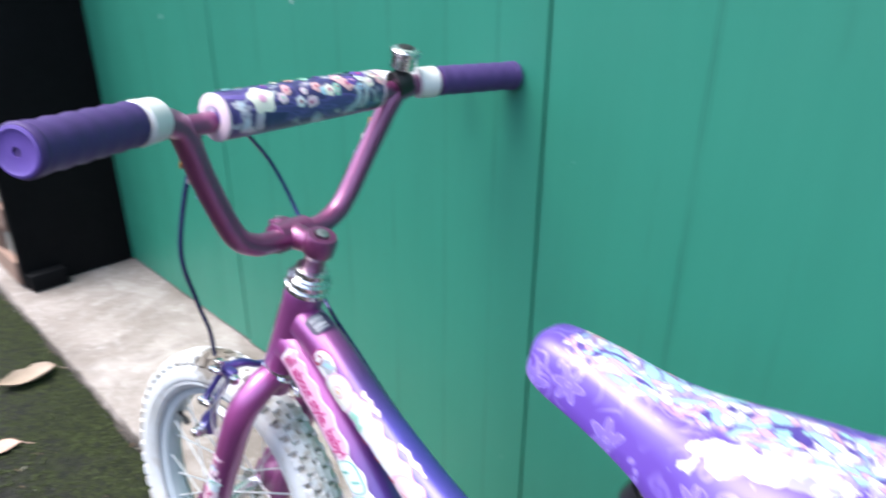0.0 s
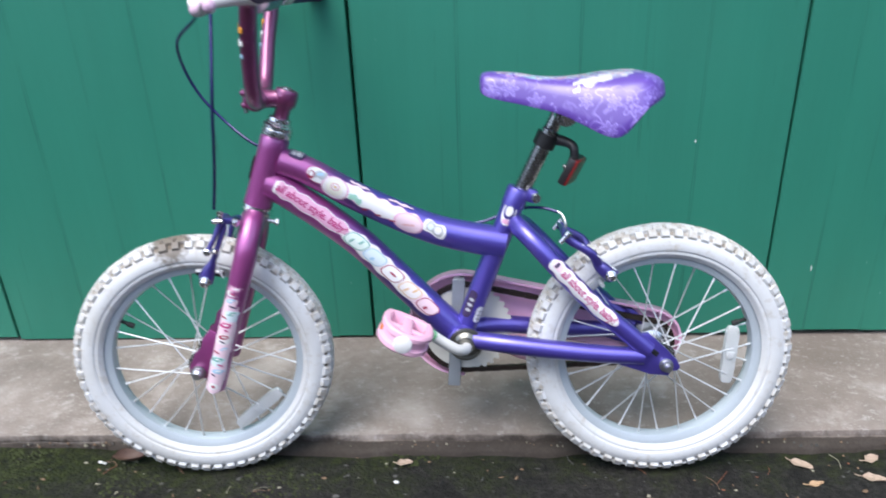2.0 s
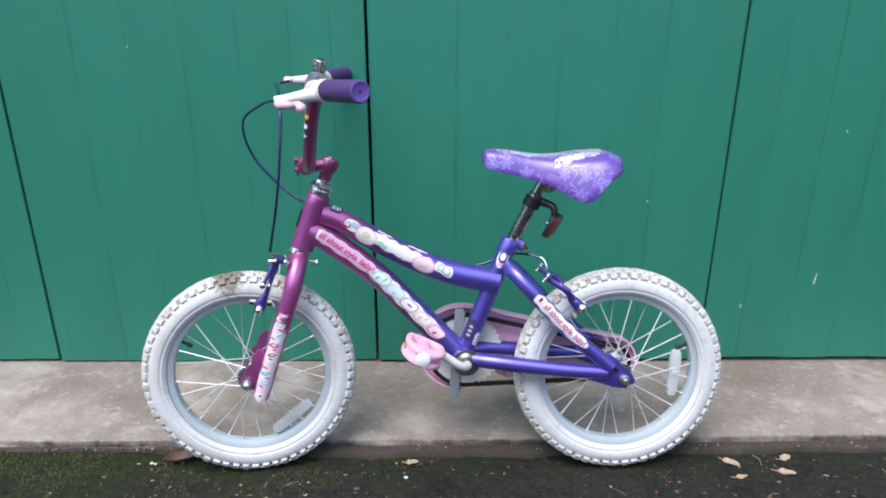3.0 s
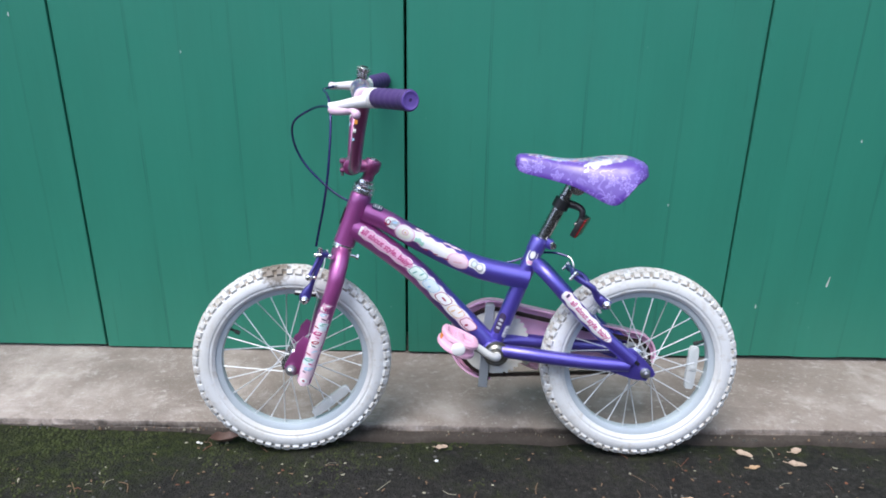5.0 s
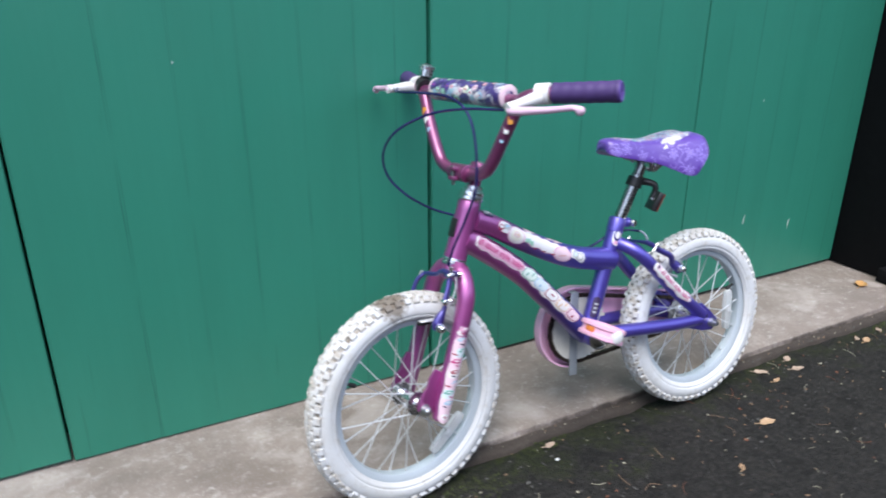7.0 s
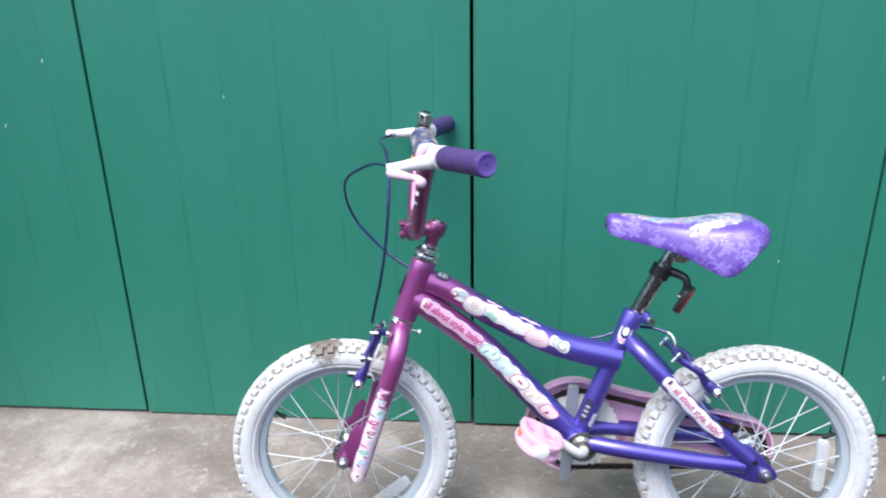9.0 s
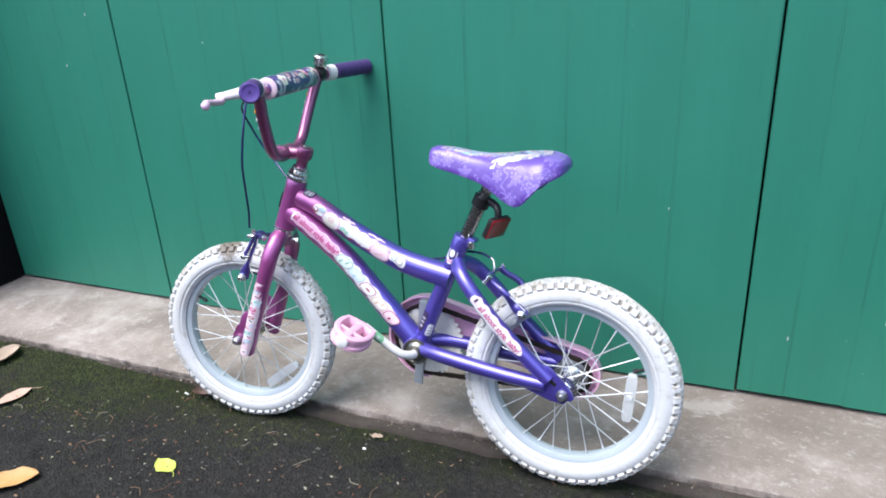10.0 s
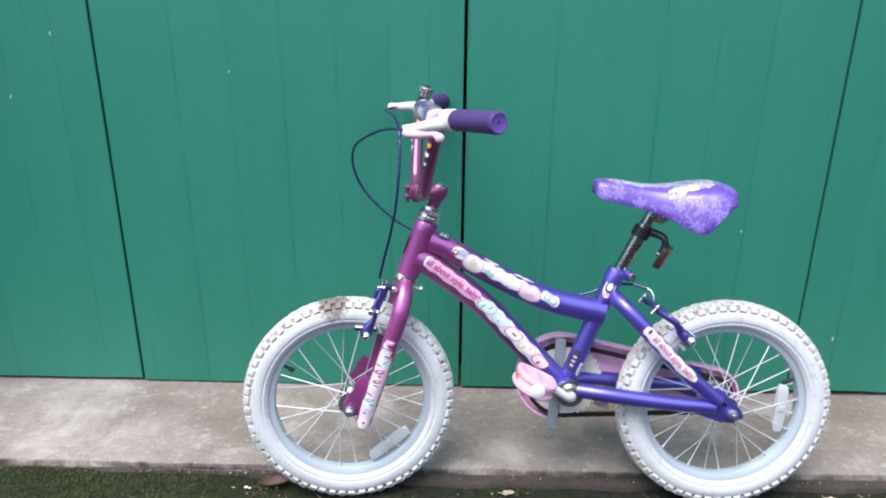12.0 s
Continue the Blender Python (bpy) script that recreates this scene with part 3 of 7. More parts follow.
def block(bm, centre, size, rot=(0, 0, 0), bevel=0.0, segs=2, taper=1.0):
    m = Matrix.Translation(centre) @ Euler([radians(a) for a in rot]).to_matrix().to_4x4()
    g = bmesh.ops.create_cube(bm, size=1.0)
    for v in g["verts"]:
        k = taper if v.co.z > 0 else 1.0
        v.co = Vector((v.co.x * size[0] * k, v.co.y * size[1] * k, v.co.z * size[2]))
    if bevel:
        es = list({e for v in g["verts"] for e in v.link_edges})
        r = bmesh.ops.bevel(bm, geom=es, offset=bevel, segments=segs, profile=0.5, affect="EDGES")
        vs = {v for f in r["faces"] for v in f.verts} | {v for v in g["verts"] if v.is_valid}
    else:
        vs = set(g["verts"])
    for v in vs:
        v.co = m @ v.co
    return bm


def slab(bm, outline, y0, y1, bevel=0.0):
    """A plate with an outline in (x, z), between y0 and y1."""
    a = [bm.verts.new((x, y0, z)) for x, z in outline]
    b = [bm.verts.new((x, y1, z)) for x, z in outline]
    fs = [bm.faces.new(a), bm.faces.new(b)]
    n = len(outline)
    for k in range(n):
        fs.append(bm.faces.new((a[k], a[(k + 1) % n], b[(k + 1) % n], b[k])))
    if bevel:
        es = [e for e in {e for f in fs[:2] for e in f.edges}]
        bmesh.ops.bevel(bm, geom=es, offset=bevel, segments=2, profile=0.5, affect="EDGES")
    return bm


def moved(bm, m):
    bm.transform(m)
    return bm


# ---- ground, doors and walls ----
def bank(x, y):
    """How far the mossy ground has built up against the strip, towards its west end."""
    return 0.0125 * min(1.0, max(0.0, (-0.40 - x) / 0.45)) * min(1.0, max(0.0, (y + 0.56) / 0.2))


def build_ground():
    bm = bmesh.new()
    xs = [-400, -40, -8] + [-3 + 0.06 * k for k in range(101)] + [8, 40, 400]
    ys = [-400, -40, -8] + [-2.2 + 0.05 * k for k in range(42)] + [0.5, 8, 40, 400]
    grid = [[bm.verts.new((x, y, (noise.fractal(Vector((x * 3, y * 3, 0)), 1, 2, 3) * 0.0022 - 0.001)
                           + 0.0022 * min(1.0, max(0.0, (x + 0.25) / 0.75))
                           + bank(x, y) if abs(x) < 2.9 and -2.15 < y < -0.36 else -0.002 + (bank(x, y) if -0.45 < y < -0.28 and x > -2.9 else 0.0))) for x in xs] for y in ys]
    for j in range(len(ys) - 1):
        for i in range(len(xs) - 1):
            bm.faces.new((grid[j][i], grid[j][i + 1], grid[j + 1][i + 1], grid[j + 1][i]))
    tagged(finish("ground", bm, M_ASPHALT, angle=180), "dark worn asphalt with green moss and bits of litter", "ground", kind="structure")


def build_sill():
    """The concrete strip in front of the doors, with a worn front lip."""
    bm = bmesh.new()
    n = 560
    rows = []
    for k in range(n):
        x = -3.3 + 6.6 * k / (n - 1)
        w1 = noise.fractal(Vector((x * 4, 0.3, 0)), 1, 2, 4) * 0.005
        w2 = noise.fractal(Vector((x * 9, 4.3, 0)), 1, 2, 6) * 0.009
        c = noise.fractal(Vector((x * 26, 9, 0)), 1, 2, 4) * 0.0032
        k2 = min(1.0, max(0.0, (x + 0.55) / 0.5))
        e = -0.320 + 0.010 * min(1.0, max(0.0, (x - 0.3) / 0.6))
        f = e - 0.012 - 0.013 * k2
        prof = [(0.12, 0.025), (0.0, 0.025), (-0.16, 0.025 + c * 0.2), (e + 0.0065 + w1, 0.0250 + c * 0.3), (e + w1, 0.0225 + c), (e - 0.0025 + w1, 0.0125),
                (f + 0.007 + w2, 0.0105 + c), (f + 0.001 + w2, 0.005), (f - 0.001 + w2, -0.02)]
        rows.append([bm.verts.new((x, y, z)) for y, z in prof])
    for a, b in zip(rows, rows[1:]):
        for k in range(len(a) - 1):
            bm.faces.new((a[k], a[k + 1], b[k + 1], b[k]))
    tagged(finish("pavement", bm, M_CONCRETE, angle=50), "grey-brown worn concrete strip with a crumbling dark front lip", "concrete strip", kind="structure")


def door_leaf(index, x0, x1, bottom, joints, y):
    leaf = tagged(new("door_%d" % index), "green-painted door leaf of vertical tongue and groove boards", "door", "garage door leaves", "structure")
    leaf.location = (x0, 0, 0)
    bm = bmesh.new()
    for z in (0.30, 1.05, 1.85):
        block(bm, ((x1 - x0) / 2, y + 0.036, z), (x1 - x0 - 0.06, 0.022, 0.14), bevel=0.003)
    part("ledge", bm, M_DOOR, leaf)
    edges = [x0, *joints, x1]
    for k, (a, b) in enumerate(zip(edges, edges[1:])):
        d = y + random.uniform(-0.00008, 0.00008)
        c, e = random.uniform(0.0016, 0.0030), random.uniform(0.0016, 0.0030)
        dip = [random.choice((0.00002, 0.00005, 0.00012)) for _ in range(2)]
        if k == 0:
            c, dip[0] = 0.0012, 0.0014
        if k == len(joints):
            e, dip[1] = 0.0012, 0.0014
        bm = bmesh.new()
        z0, z1 = bottom + random.uniform(-0.0015, 0.0015), 2.08
        prof = [(a, d + 0.024), (a, d + dip[0]), (a + c, d), (b - e, d), (b, d + dip[1]), (b, d + 0.024)]
        lo = [bm.verts.new((x - x0, yy, z0)) for x, yy in prof]
        hi = [bm.verts.new((x - x0, yy, z1)) for x, yy in prof]
        for i in range(6):
            bm.faces.new((lo[i], lo[(i + 1) % 6], hi[(i + 1) % 6], hi[i]))
        bm.faces.new(lo), bm.faces.new(hi)
        part("board", bm, M_DOOR, leaf, angle=20)
    return leaf


DOOR_L, DOOR_R = -1.440, 1.535


def build_doors():
    door_leaf(1, DOOR_L + 0.004, -0.7972, 0.034, (-1.335, -1.222, -1.108, -0.995, -0.882), 0.001)
    door_leaf(2, -0.7916, -0.0042, 0.0305, (-0.626, -0.510, -0.394, -0.277, -0.165, -0.078), 0.0)
    door_leaf(3, 0.0026, 0.7988, 0.0335, (0.192, 0.299, 0.412, 0.527, 0.635), -0.0060)
    door_leaf(4, 0.8036, DOOR_R - 0.004, 0.0375, (0.895, 1.010, 1.125, 1.240, 1.355, 1.470), -0.0050)


def build_walls():
    """Brick piers beside the recessed doors, a lintel over them and a plain garage behind."""
    for name, xa, xb in (("wall_west", DOOR_L - 2.2, DOOR_L - 0.03), ("wall_east", DOOR_R + 0.03, DOOR_R + 2.2)):
        bm = bmesh.new()
        block(bm, ((xa + xb) / 2, -0.105, 1.5), (xb - xa, 0.33, 3.0))
        wall = tagged(finish(name, bm, M_MORTAR), "red-brown brick wall beside the recessed doors", "wall", kind="structure")
        bm = bmesh.new()
        block(bm, (0, 0, 0), (0.215, 0.03, 0.065), bevel=0.003, segs=1)
        me = None
        for row in range(18):
            for col in range(4):
                shift = 0.1125 if row % 2 else 0.0
                x = (xb - 0.1075 - shift - col * 0.225) if name == "wall_west" else (xa + 0.1075 + shift + col * 0.225)
                if me is None:
                    ob = finish("brick", bm, M_BRICK, wall)
                    me = ob.data
                else:
                    ob = new("brick", me)
                    ob.parent = wall
                ob.location = (x, -0.272 + random.uniform(-0.002, 0.002), 0.066 + row * 0.075)
        side = 1 if name == "wall_west" else -1
        xr = xb if side == 1 else xa
        bm = bmesh.new()
        block(bm, (xr + side * 0.015, -0.13, 1.06), (0.03, 0.30, 2.06), bevel=0.003)
        tagged(finish("trim", bm, M_BLACK_WOOD), "black-painted timber lining beside the door opening", "door lining", kind="structure")
        bm = bmesh.new()
        block(bm, (xr + side * 0.04, -0.228, 0.05), (0.046, 0.09, 0.045), bevel=0.004)
        tagged(finish("plinth_block", bm, M_BLACK_WOOD), "small black timber block at the foot of the door lining", "plinth", kind="structure")
    bm = bmesh.new()
    block(bm, (0.04, -0.105, 2.56), (DOOR_R - DOOR_L + 4.4, 0.33, 0.9))
    tagged(finish("wall_lintel", bm, M_MORTAR), "plain wall over the garage doors", "wall", kind="structure")
    for name, c, s in (("wall_north", (0.04, 4.1, 1.5), (7.4, 0.2, 3.0)), ("wall_inner_west", (-3.6, 2.05, 1.5), (0.2, 3.9, 3.0)),
                       ("wall_inner_east", (3.7, 2.05, 1.5), (0.2, 3.9, 3.0))):
        bm = bmesh.new()
        block(bm, c, s)
        tagged(finish(name, bm, M_RENDER), "plain dark rendered garage wall", "wall", kind="structure")
    # plain unseen walls behind and beside the walk, added to block bright horizon sky
    for name, c, s in (("unseen_wall_south", (0.0, -5.6, 1.25), (14.4, 0.2, 2.5)), ("unseen_wall_west", (-7.1, -2.9, 1.25), (0.2, 5.2, 2.5)), ("unseen_wall_east", (7.1, -2.9, 1.25), (0.2, 5.2, 2.5))):
        bm = bmesh.new()
        block(bm, c, s)
        tagged(finish(name, bm, M_RENDER), "plain dark unseen wall added to block the bright horizon", "wall", kind="structure")
    bm = bmesh.new()
    block(bm, (0.04, 1.96, 3.1), (7.6, 4.5, 0.18))
    tagged(finish("ceiling", bm, M_RENDER), "plain flat garage roof slab", "ceiling", kind="structure")


# ---- bicycle ----
HEAD_TILT = radians(20.5)
AXIS = Vector((math.sin(HEAD_TILT), 0, math.cos(HEAD_TILT)))
HEAD = Vector((-0.0655, 0, 0.55))
STEER, BAR_TURN = 7.0, 9.5


def on_axis(z):
    return HEAD + AXIS * ((z - HEAD.z) / AXIS.z)


STEERED = Matrix.Translation(HEAD) @ Matrix.Rotation(radians(STEER), 4, AXIS) @ Matrix.Translation(-HEAD)
BAR_TURNED = Matrix.Translation(HEAD) @ Matrix.Rotation(radians(BAR_TURN), 4, AXIS) @ Matrix.Translation(-HEAD)
# the head leans a little out of the plane of the frame
ROLLED = Matrix.Translation((0, 0, 0.2055)) @ Matrix.Rotation(radians(1.6), 4, "X") @ Matrix.Translation((0, 0, -0.2055))
# the front wheel leans a little further, about the point where it stands
WHEEL_LEAN = Matrix.Rotation(radians(-1.2), 4, "X")
FORKED, STEMMED = ROLLED @ STEERED, ROLLED @ BAR_TURNED
R_OUT, FRONT, REAR = 0.2055, Vector((-0.213, 0, 0.2055)), Vector((0.503, 0, 0.2055))
Y = Vector((0, 1, 0))


def P(x, z, w):
    """A point of the bicycle: along, up, and out on its left side."""
    return (x, -w, z)


def wheel(name, centre, turn, hub_half, refl_angle, refl_r, valve_angle, bike, cog):
    m = turn @ Matrix.Translation(centre)
    bm = bmesh.new()
    # rim: a box section with rolled edges
    prof = [(-0.0115, 0.1585), (-0.0135, 0.1600), (-0.0150, 0.1575), (-0.0140, 0.1510), (-0.0105, 0.1440), (0.0, 0.1420), (0.0105, 0.1440),
            (0.0140, 0.1510), (0.0150, 0.1575), (0.0135, 0.1600), (0.0115, 0.1585)]
    lathe(bm, prof, (0, 0, 0), Y, 72, cap=False)
    rim = part(name, moved(bm, m), M_RIM, bike, "pale grey painted rim")
    # tyre carcass and blocks of tread
    bm = bmesh.new()
    tw = 0.0255
    prof = []
    for k in range(69):
        deg = -137 + 274 * k / 68
        a, d = radians(deg), abs(deg)
        grow = -0.0011 if 107 < d < 112 else 0.0006 if 116 < d < 121 else 0.0
        prof.append(((tw + grow) * math.sin(a), 0.1735 + (0.0255 + grow) * math.cos(a)))
    lathe(bm, prof, (0, 0, 0), Y, 80, cap=False)
    for f in bm.faces:
        c = f.calc_center_median()
        f.material_index = 1 if math.hypot(c.x, c.z) > 0.1882 else 0
    rows = [(0, 7.5, 0.0170, 0.0108, 0.0, 0.42), (1, 24, 0.0176, 0.0128, 0.5, 0.42), (2, 45, 0.0142, 0.0140, 0.0, 0.41)]
    count = 62
    tyre_bm, bm = bm, bmesh.new()
    for row, deg, length, width, off, slope in rows:
        for sgn in (-1, 1):
            for k in range(count):
                a = 2 * math.pi * (k + off + (0.5 if sgn > 0 and row == 0 else 0) + random.uniform(-0.06, 0.06)) / count
                b = radians(deg * sgn)
                h = (0.0040 if row < 2 else 0.0058) * random.uniform(0.88, 1.08)
                long_, wide_ = length * random.uniform(0.86, 1.02), width * random.uniform(0.9, 1.05)
                mid = Vector((0, tw * math.sin(b), 0.1735 + 0.0255 * math.cos(b)))
                out = Vector((0, math.sin(b), math.cos(b)))
                side = Vector((0, math.cos(b), -math.sin(b)))
                fwd = Vector((1, 0, 0))
                rot = Matrix.Rotation(a, 3, "Y")
                lo, hi = [], []
                for sx, sy in ((-1, -1), (1, -1), (1, 1), (-1, 1)):
                    lo.append(bm.verts.new(rot @ (mid - out * 0.001 + fwd * sx * long_ / 2 + side * sy * wide_ / 2)))
                    rise = 0.0036 if row == 2 and sy * sgn > 0 else h
                    hi.append(bm.verts.new(rot @ (mid + out * rise + fwd * sx * long_ * slope + side * sy * wide_ * (slope - 0.02))))
                bm.faces.new(hi)
                for i in range(4):
                    bm.faces.new((lo[i], lo[(i + 1) % 4], hi[(i + 1) % 4], hi[i]))
    part("tyre", moved(tyre_bm, m), (M_TYRE, M_TREAD), rim, "white rubber tyre with muddy tread, darkened for shade between blocks")
    tagged(part("tread", moved(bm, m), M_BLOCKS, rim, "white knobbly tread blocks"), kind="stuff")
    # hub
    bm = bmesh.new()
    f, shell = 0.027, 0.0165 if cog else 0.010
    lathe(bm, [(-hub_half, 0.004), (-hub_half, 0.0055), (-f - 0.012, 0.0055), (-f - 0.011, 0.011), (-f - 0.004, 0.012), (-f - 0.002, 0.022), (-f + 0.001, 0.022),
               (-f + 0.003, shell + 0.001), (0, shell), (f - 0.003, shell + 0.001), (f - 0.001, 0.022), (f + 0.002, 0.022), (f + 0.004, 0.012), (f + 0.011, 0.011),
               (f + 0.012, 0.0055), (hub_half, 0.0055), (hub_half, 0.004)], (0, 0, 0), Y, 24)
    part("hub", moved(bm, m), M_CHROME, rim, "chrome hub")
    # spokes, laced two-cross
    total = 28
    for k in range(total):
        s = 1 if k % 2 else -1
        a = 2 * math.pi * (k + 0.3) / total
        lead = radians(62) * (1 if (k // 2) % 2 else -1)
        p0 = Vector((0.0195 * math.cos(a + lead), s * f, 0.0195 * math.sin(a + lead)))
        p1 = Vector((0.1450 * math.cos(a), s * 0.003, 0.1450 * math.sin(a)))
        mid = p0.lerp(p1, 0.93)
        bm = bmesh.new()
        sweep(bm, [p0, mid], 0.00112, seg=6, smooth=False)
        sweep(bm, [mid, p1], 0.0018, seg=6, smooth=False)
        part("spoke", moved(bm, m), M_SPOKE, rim)
    # spoke reflector
    bm = bmesh.new()
    n = 18
    outline = [(0.047 * math.copysign(abs(math.cos(t)) ** 0.28, math.cos(t)), 0.0098 * math.copysign(abs(math.sin(t)) ** 0.45, math.sin(t)))
               for t in (2 * math.pi * (k + 0.5) / n for k in range(n))]
    slab(bm, outline, -0.005, 0.005, 0.0012)
    block(bm, (0, -0.0055, 0), (0.012, 0.003, 0.012), bevel=0.001)
    a = radians(refl_angle)
    rm = Matrix.Translation((refl_r * math.cos(a), -0.004, refl_r * math.sin(a))) @ Matrix.Rotation(-(a + math.pi / 2), 4, "Y")
    part("spoke_reflector", moved(bm, m @ rm), M_CLEAR, rim, "clear plastic spoke reflector")
    a = radians(valve_angle)
    d = Vector((math.cos(a), 0, math.sin(a)))
    bm = bmesh.new()
    lathe(bm, [(0, 0.004), (0.010, 0.0035), (0.012, 0.0028), (0.020, 0.0028), (0.021, 0.0042), (0.030, 0.0042), (0.031, 0.003)], d * 0.152, -d, 12)
    part("valve", moved(bm, m), M_RUBBER, rim, "black valve with cap")
    if cog:
        bm = bmesh.new()
        teeth, prof_o = 18, []
        for k in range(teeth * 4):
            t = 2 * math.pi * k / (teeth * 4)
            r = 0.036 if k % 4 in (1, 2) else 0.0325
            prof_o.append((r * math.cos(t), r * math.sin(t)))
        slab(bm, prof_o, 0.0345, 0.0375)
        part("sprocket", moved(bm, m), M_STEEL, rim, "dark steel sprocket")
    return rim


TT = [P(-0.060, 0.519, 0.0088), P(-0.020, 0.502, 0.0076), P(0.061, 0.4555, 0.0050), P(0.163, 0.4085, 0.0020), P(0.268, 0.3835, 0)]
DT = [P(-0.084, 0.487, 0.0079), P(-0.050, 0.468, 0.0068), P(0.039, 0.400, 0.0037), P(0.100, 0.338, 0.0015), P(0.198, 0.235, 0)]
ST = [P(0.200, 0.236, 0), P(0.291, 0.468, 0)]
R_TT, R_DT, R_ST = 0.0215, 0.0230, 0.0165


def build_frame(bike):
    bm = bmesh.new()
    top, bot = on_axis(0.556), on_axis(0.452)
    lathe(bm, [(0, 0.0185), (0.004, 0.0215), (0.02, 0.0208), (0.09, 0.0208), (0.106, 0.0215), ((top - bot).length, 0.0185)], bot, AXIS, 28)
    frame_ob = part("frame", moved(bm, ROLLED), M_FRAME, bike, "metallic paint fading from magenta to violet")
    for name, path, r in (("top_tube", TT, R_TT), ("down_tube", DT, R_DT)):
        bm = bmesh.new()
        if name == "top_tube":
            path = [(*q, rr) for q, rr in zip(path, (0.0205, 0.0208, 0.0215, 0.0228, 0.0245))]
        sweep(bm, path, r, 30, 24)
        part(name, bm, M_FRAME, frame_ob)
    bm = bmesh.new()
    sweep(bm, ST, R_ST, 8, 24)
    a, b = Vector(ST[0]), Vector(ST[1])
    d = (b - a).normalized()
    lathe(bm, [(-0.030, 0.0164), (-0.029, 0.0178), (-0.004, 0.0178), (-0.002, 0.0168)], b, d, 24)
    part("seat_tube", bm, M_FRAME, frame_ob)
    bm = bmesh.new()
    lathe(bm, [(-0.034, 0.0205), (-0.032, 0.0225), (0.032, 0.0225), (0.034, 0.0205)], (0.200, 0, 0.236), Y, 28)
    part("bottom_bracket", bm, M_FRAME, frame_ob)
    for s in (1, -1):
        bm = bmesh.new()
        sweep(bm, [P(0.281, 0.418, 0.002 * s), P(0.289, 0.412, 0.020 * s), P(0.302, 0.401, 0.037 * s), P(0.322, 0.380, 0.048 * s), P(0.351, 0.348, 0.053 * s), P(0.400, 0.297, 0.054 * s), P(0.476, 0.229, 0.054 * s)], 0.0138, 26, 16)
        part("seat_stay", bm, M_FRAME, frame_ob)
        bm = bmesh.new()
        sweep(bm, [(*P(0.212, 0.239, 0.026 * s), 0.0135), (*P(0.262, 0.237, 0.041 * s), 0.0142), (*P(0.336, 0.229, 0.047 * s), 0.0142), (*P(0.400, 0.223, 0.051 * s), 0.0135), (*P(0.470, 0.219, 0.054 * s), 0.0125)], 0, 22, 16)
        part("chain_stay", bm, M_FRAME, frame_ob)
        bm = bmesh.new()
        out = [(0.434, 0.207), (0.448, 0.240), (0.462, 0.256), (0.476, 0.256), (0.500, 0.233), (0.519, 0.213), (0.524, 0.202), (0.520, 0.196), (0.511, 0.197), (0.507, 0.188), (0.480, 0.191)]
        slab(bm, out, -0.054 * s - 0.0035, -0.054 * s + 0.0035, 0.001)
        part("dropout", bm, M_FRAME, frame_ob)
        bm = bmesh.new()
        lathe(bm, [(0, 0.0105), (0.0015, 0.0105), (0.002, 0.0088), (0.008, 0.0088), (0.009, 0.0055), (0.017, 0.0048)],
              P(0.503, 0.2055, 0.0575 * s), (0, -s, 0), 12)
        part("axle_nut", bm, M_STEEL, frame_ob, "steel axle nut")
        bm = bmesh.new()
        lathe(bm, [(0, 0.0050), (0.003, 0.0050), (0.0038, 0.003)], P(0.4755, 0.2335, 0.0575 * s), (0, -s, 0), 10)
        part("bolt", bm, M_CHROME, frame_ob)
        bm = bmesh.new()
        block(bm, P(0.4845, 0.2265, 0.0573 * s), (0.015, 0.0016, 0.0078), (0, 38, 0), 0.0007, 1)
        part("slot", bm, M_BLACK, frame_ob, "dark slot in the dropout plate")
    bm = bmesh.new()
    lathe(bm, [(0, 0.006), (0.004, 0.0075), (0.009, 0.0075), (0.011, 0.006)], P(0.3135, 0.4555, 0.014), (0, -1, 0), 12)
    sweep(bm, [P(0.3135, 0.4555, -0.014), P(0.3135, 0.4555, 0.016)], 0.005, 2, 10, smooth=False)
    part("clamp_bolt", bm, M_CHROME, frame_ob)
    bm = bmesh.new()
    block(bm, P(0.308, 0.4565, 0), (0.016, 0.024, 0.020), (0, 21, 0), 0.003)
    part("clamp_ear", bm, M_FRAME, frame_ob)
    # headset cups
    bm = bmesh.new()
    lathe(bm, [(0, 0.0215), (0.002, 0.0235), (0.007, 0.0235), (0.009, 0.0205), (0.011, 0.0225), (0.016, 0.0225), (0.018, 0.0195), (0.0195, 0.0195), (0.0215, 0.017), (0.027, 0.0165), (0.0285, 0.0135)], on_axis(0.556), AXIS, 32)
    part("upper_headset", moved(bm, ROLLED), M_CHROME, frame_ob, "chrome headset cups")
    bm = bmesh.new()
    lathe(bm, [(-0.0125, 0.0185), (-0.011, 0.0215), (-0.007, 0.0222), (-0.004, 0.0195), (-0.0015, 0.0225), (0.002, 0.0220)], on_axis(0.453), AXIS, 32)
    part("lower_headset", moved(bm, ROLLED), M_CHROME, frame_ob)
    # head badge
    bm = bmesh.new()
    block(bm, on_axis(0.505) + Vector((-0.0208 * math.cos(HEAD_TILT), 0, 0.0208 * math.sin(HEAD_TILT))), (0.003, 0.020, 0.034), (0, math.degrees(HEAD_TILT), 0), 0.0013)
    part("head_badge", moved(bm, ROLLED), M_BLACK, frame_ob, "small dark head badge")
    return frame_ob


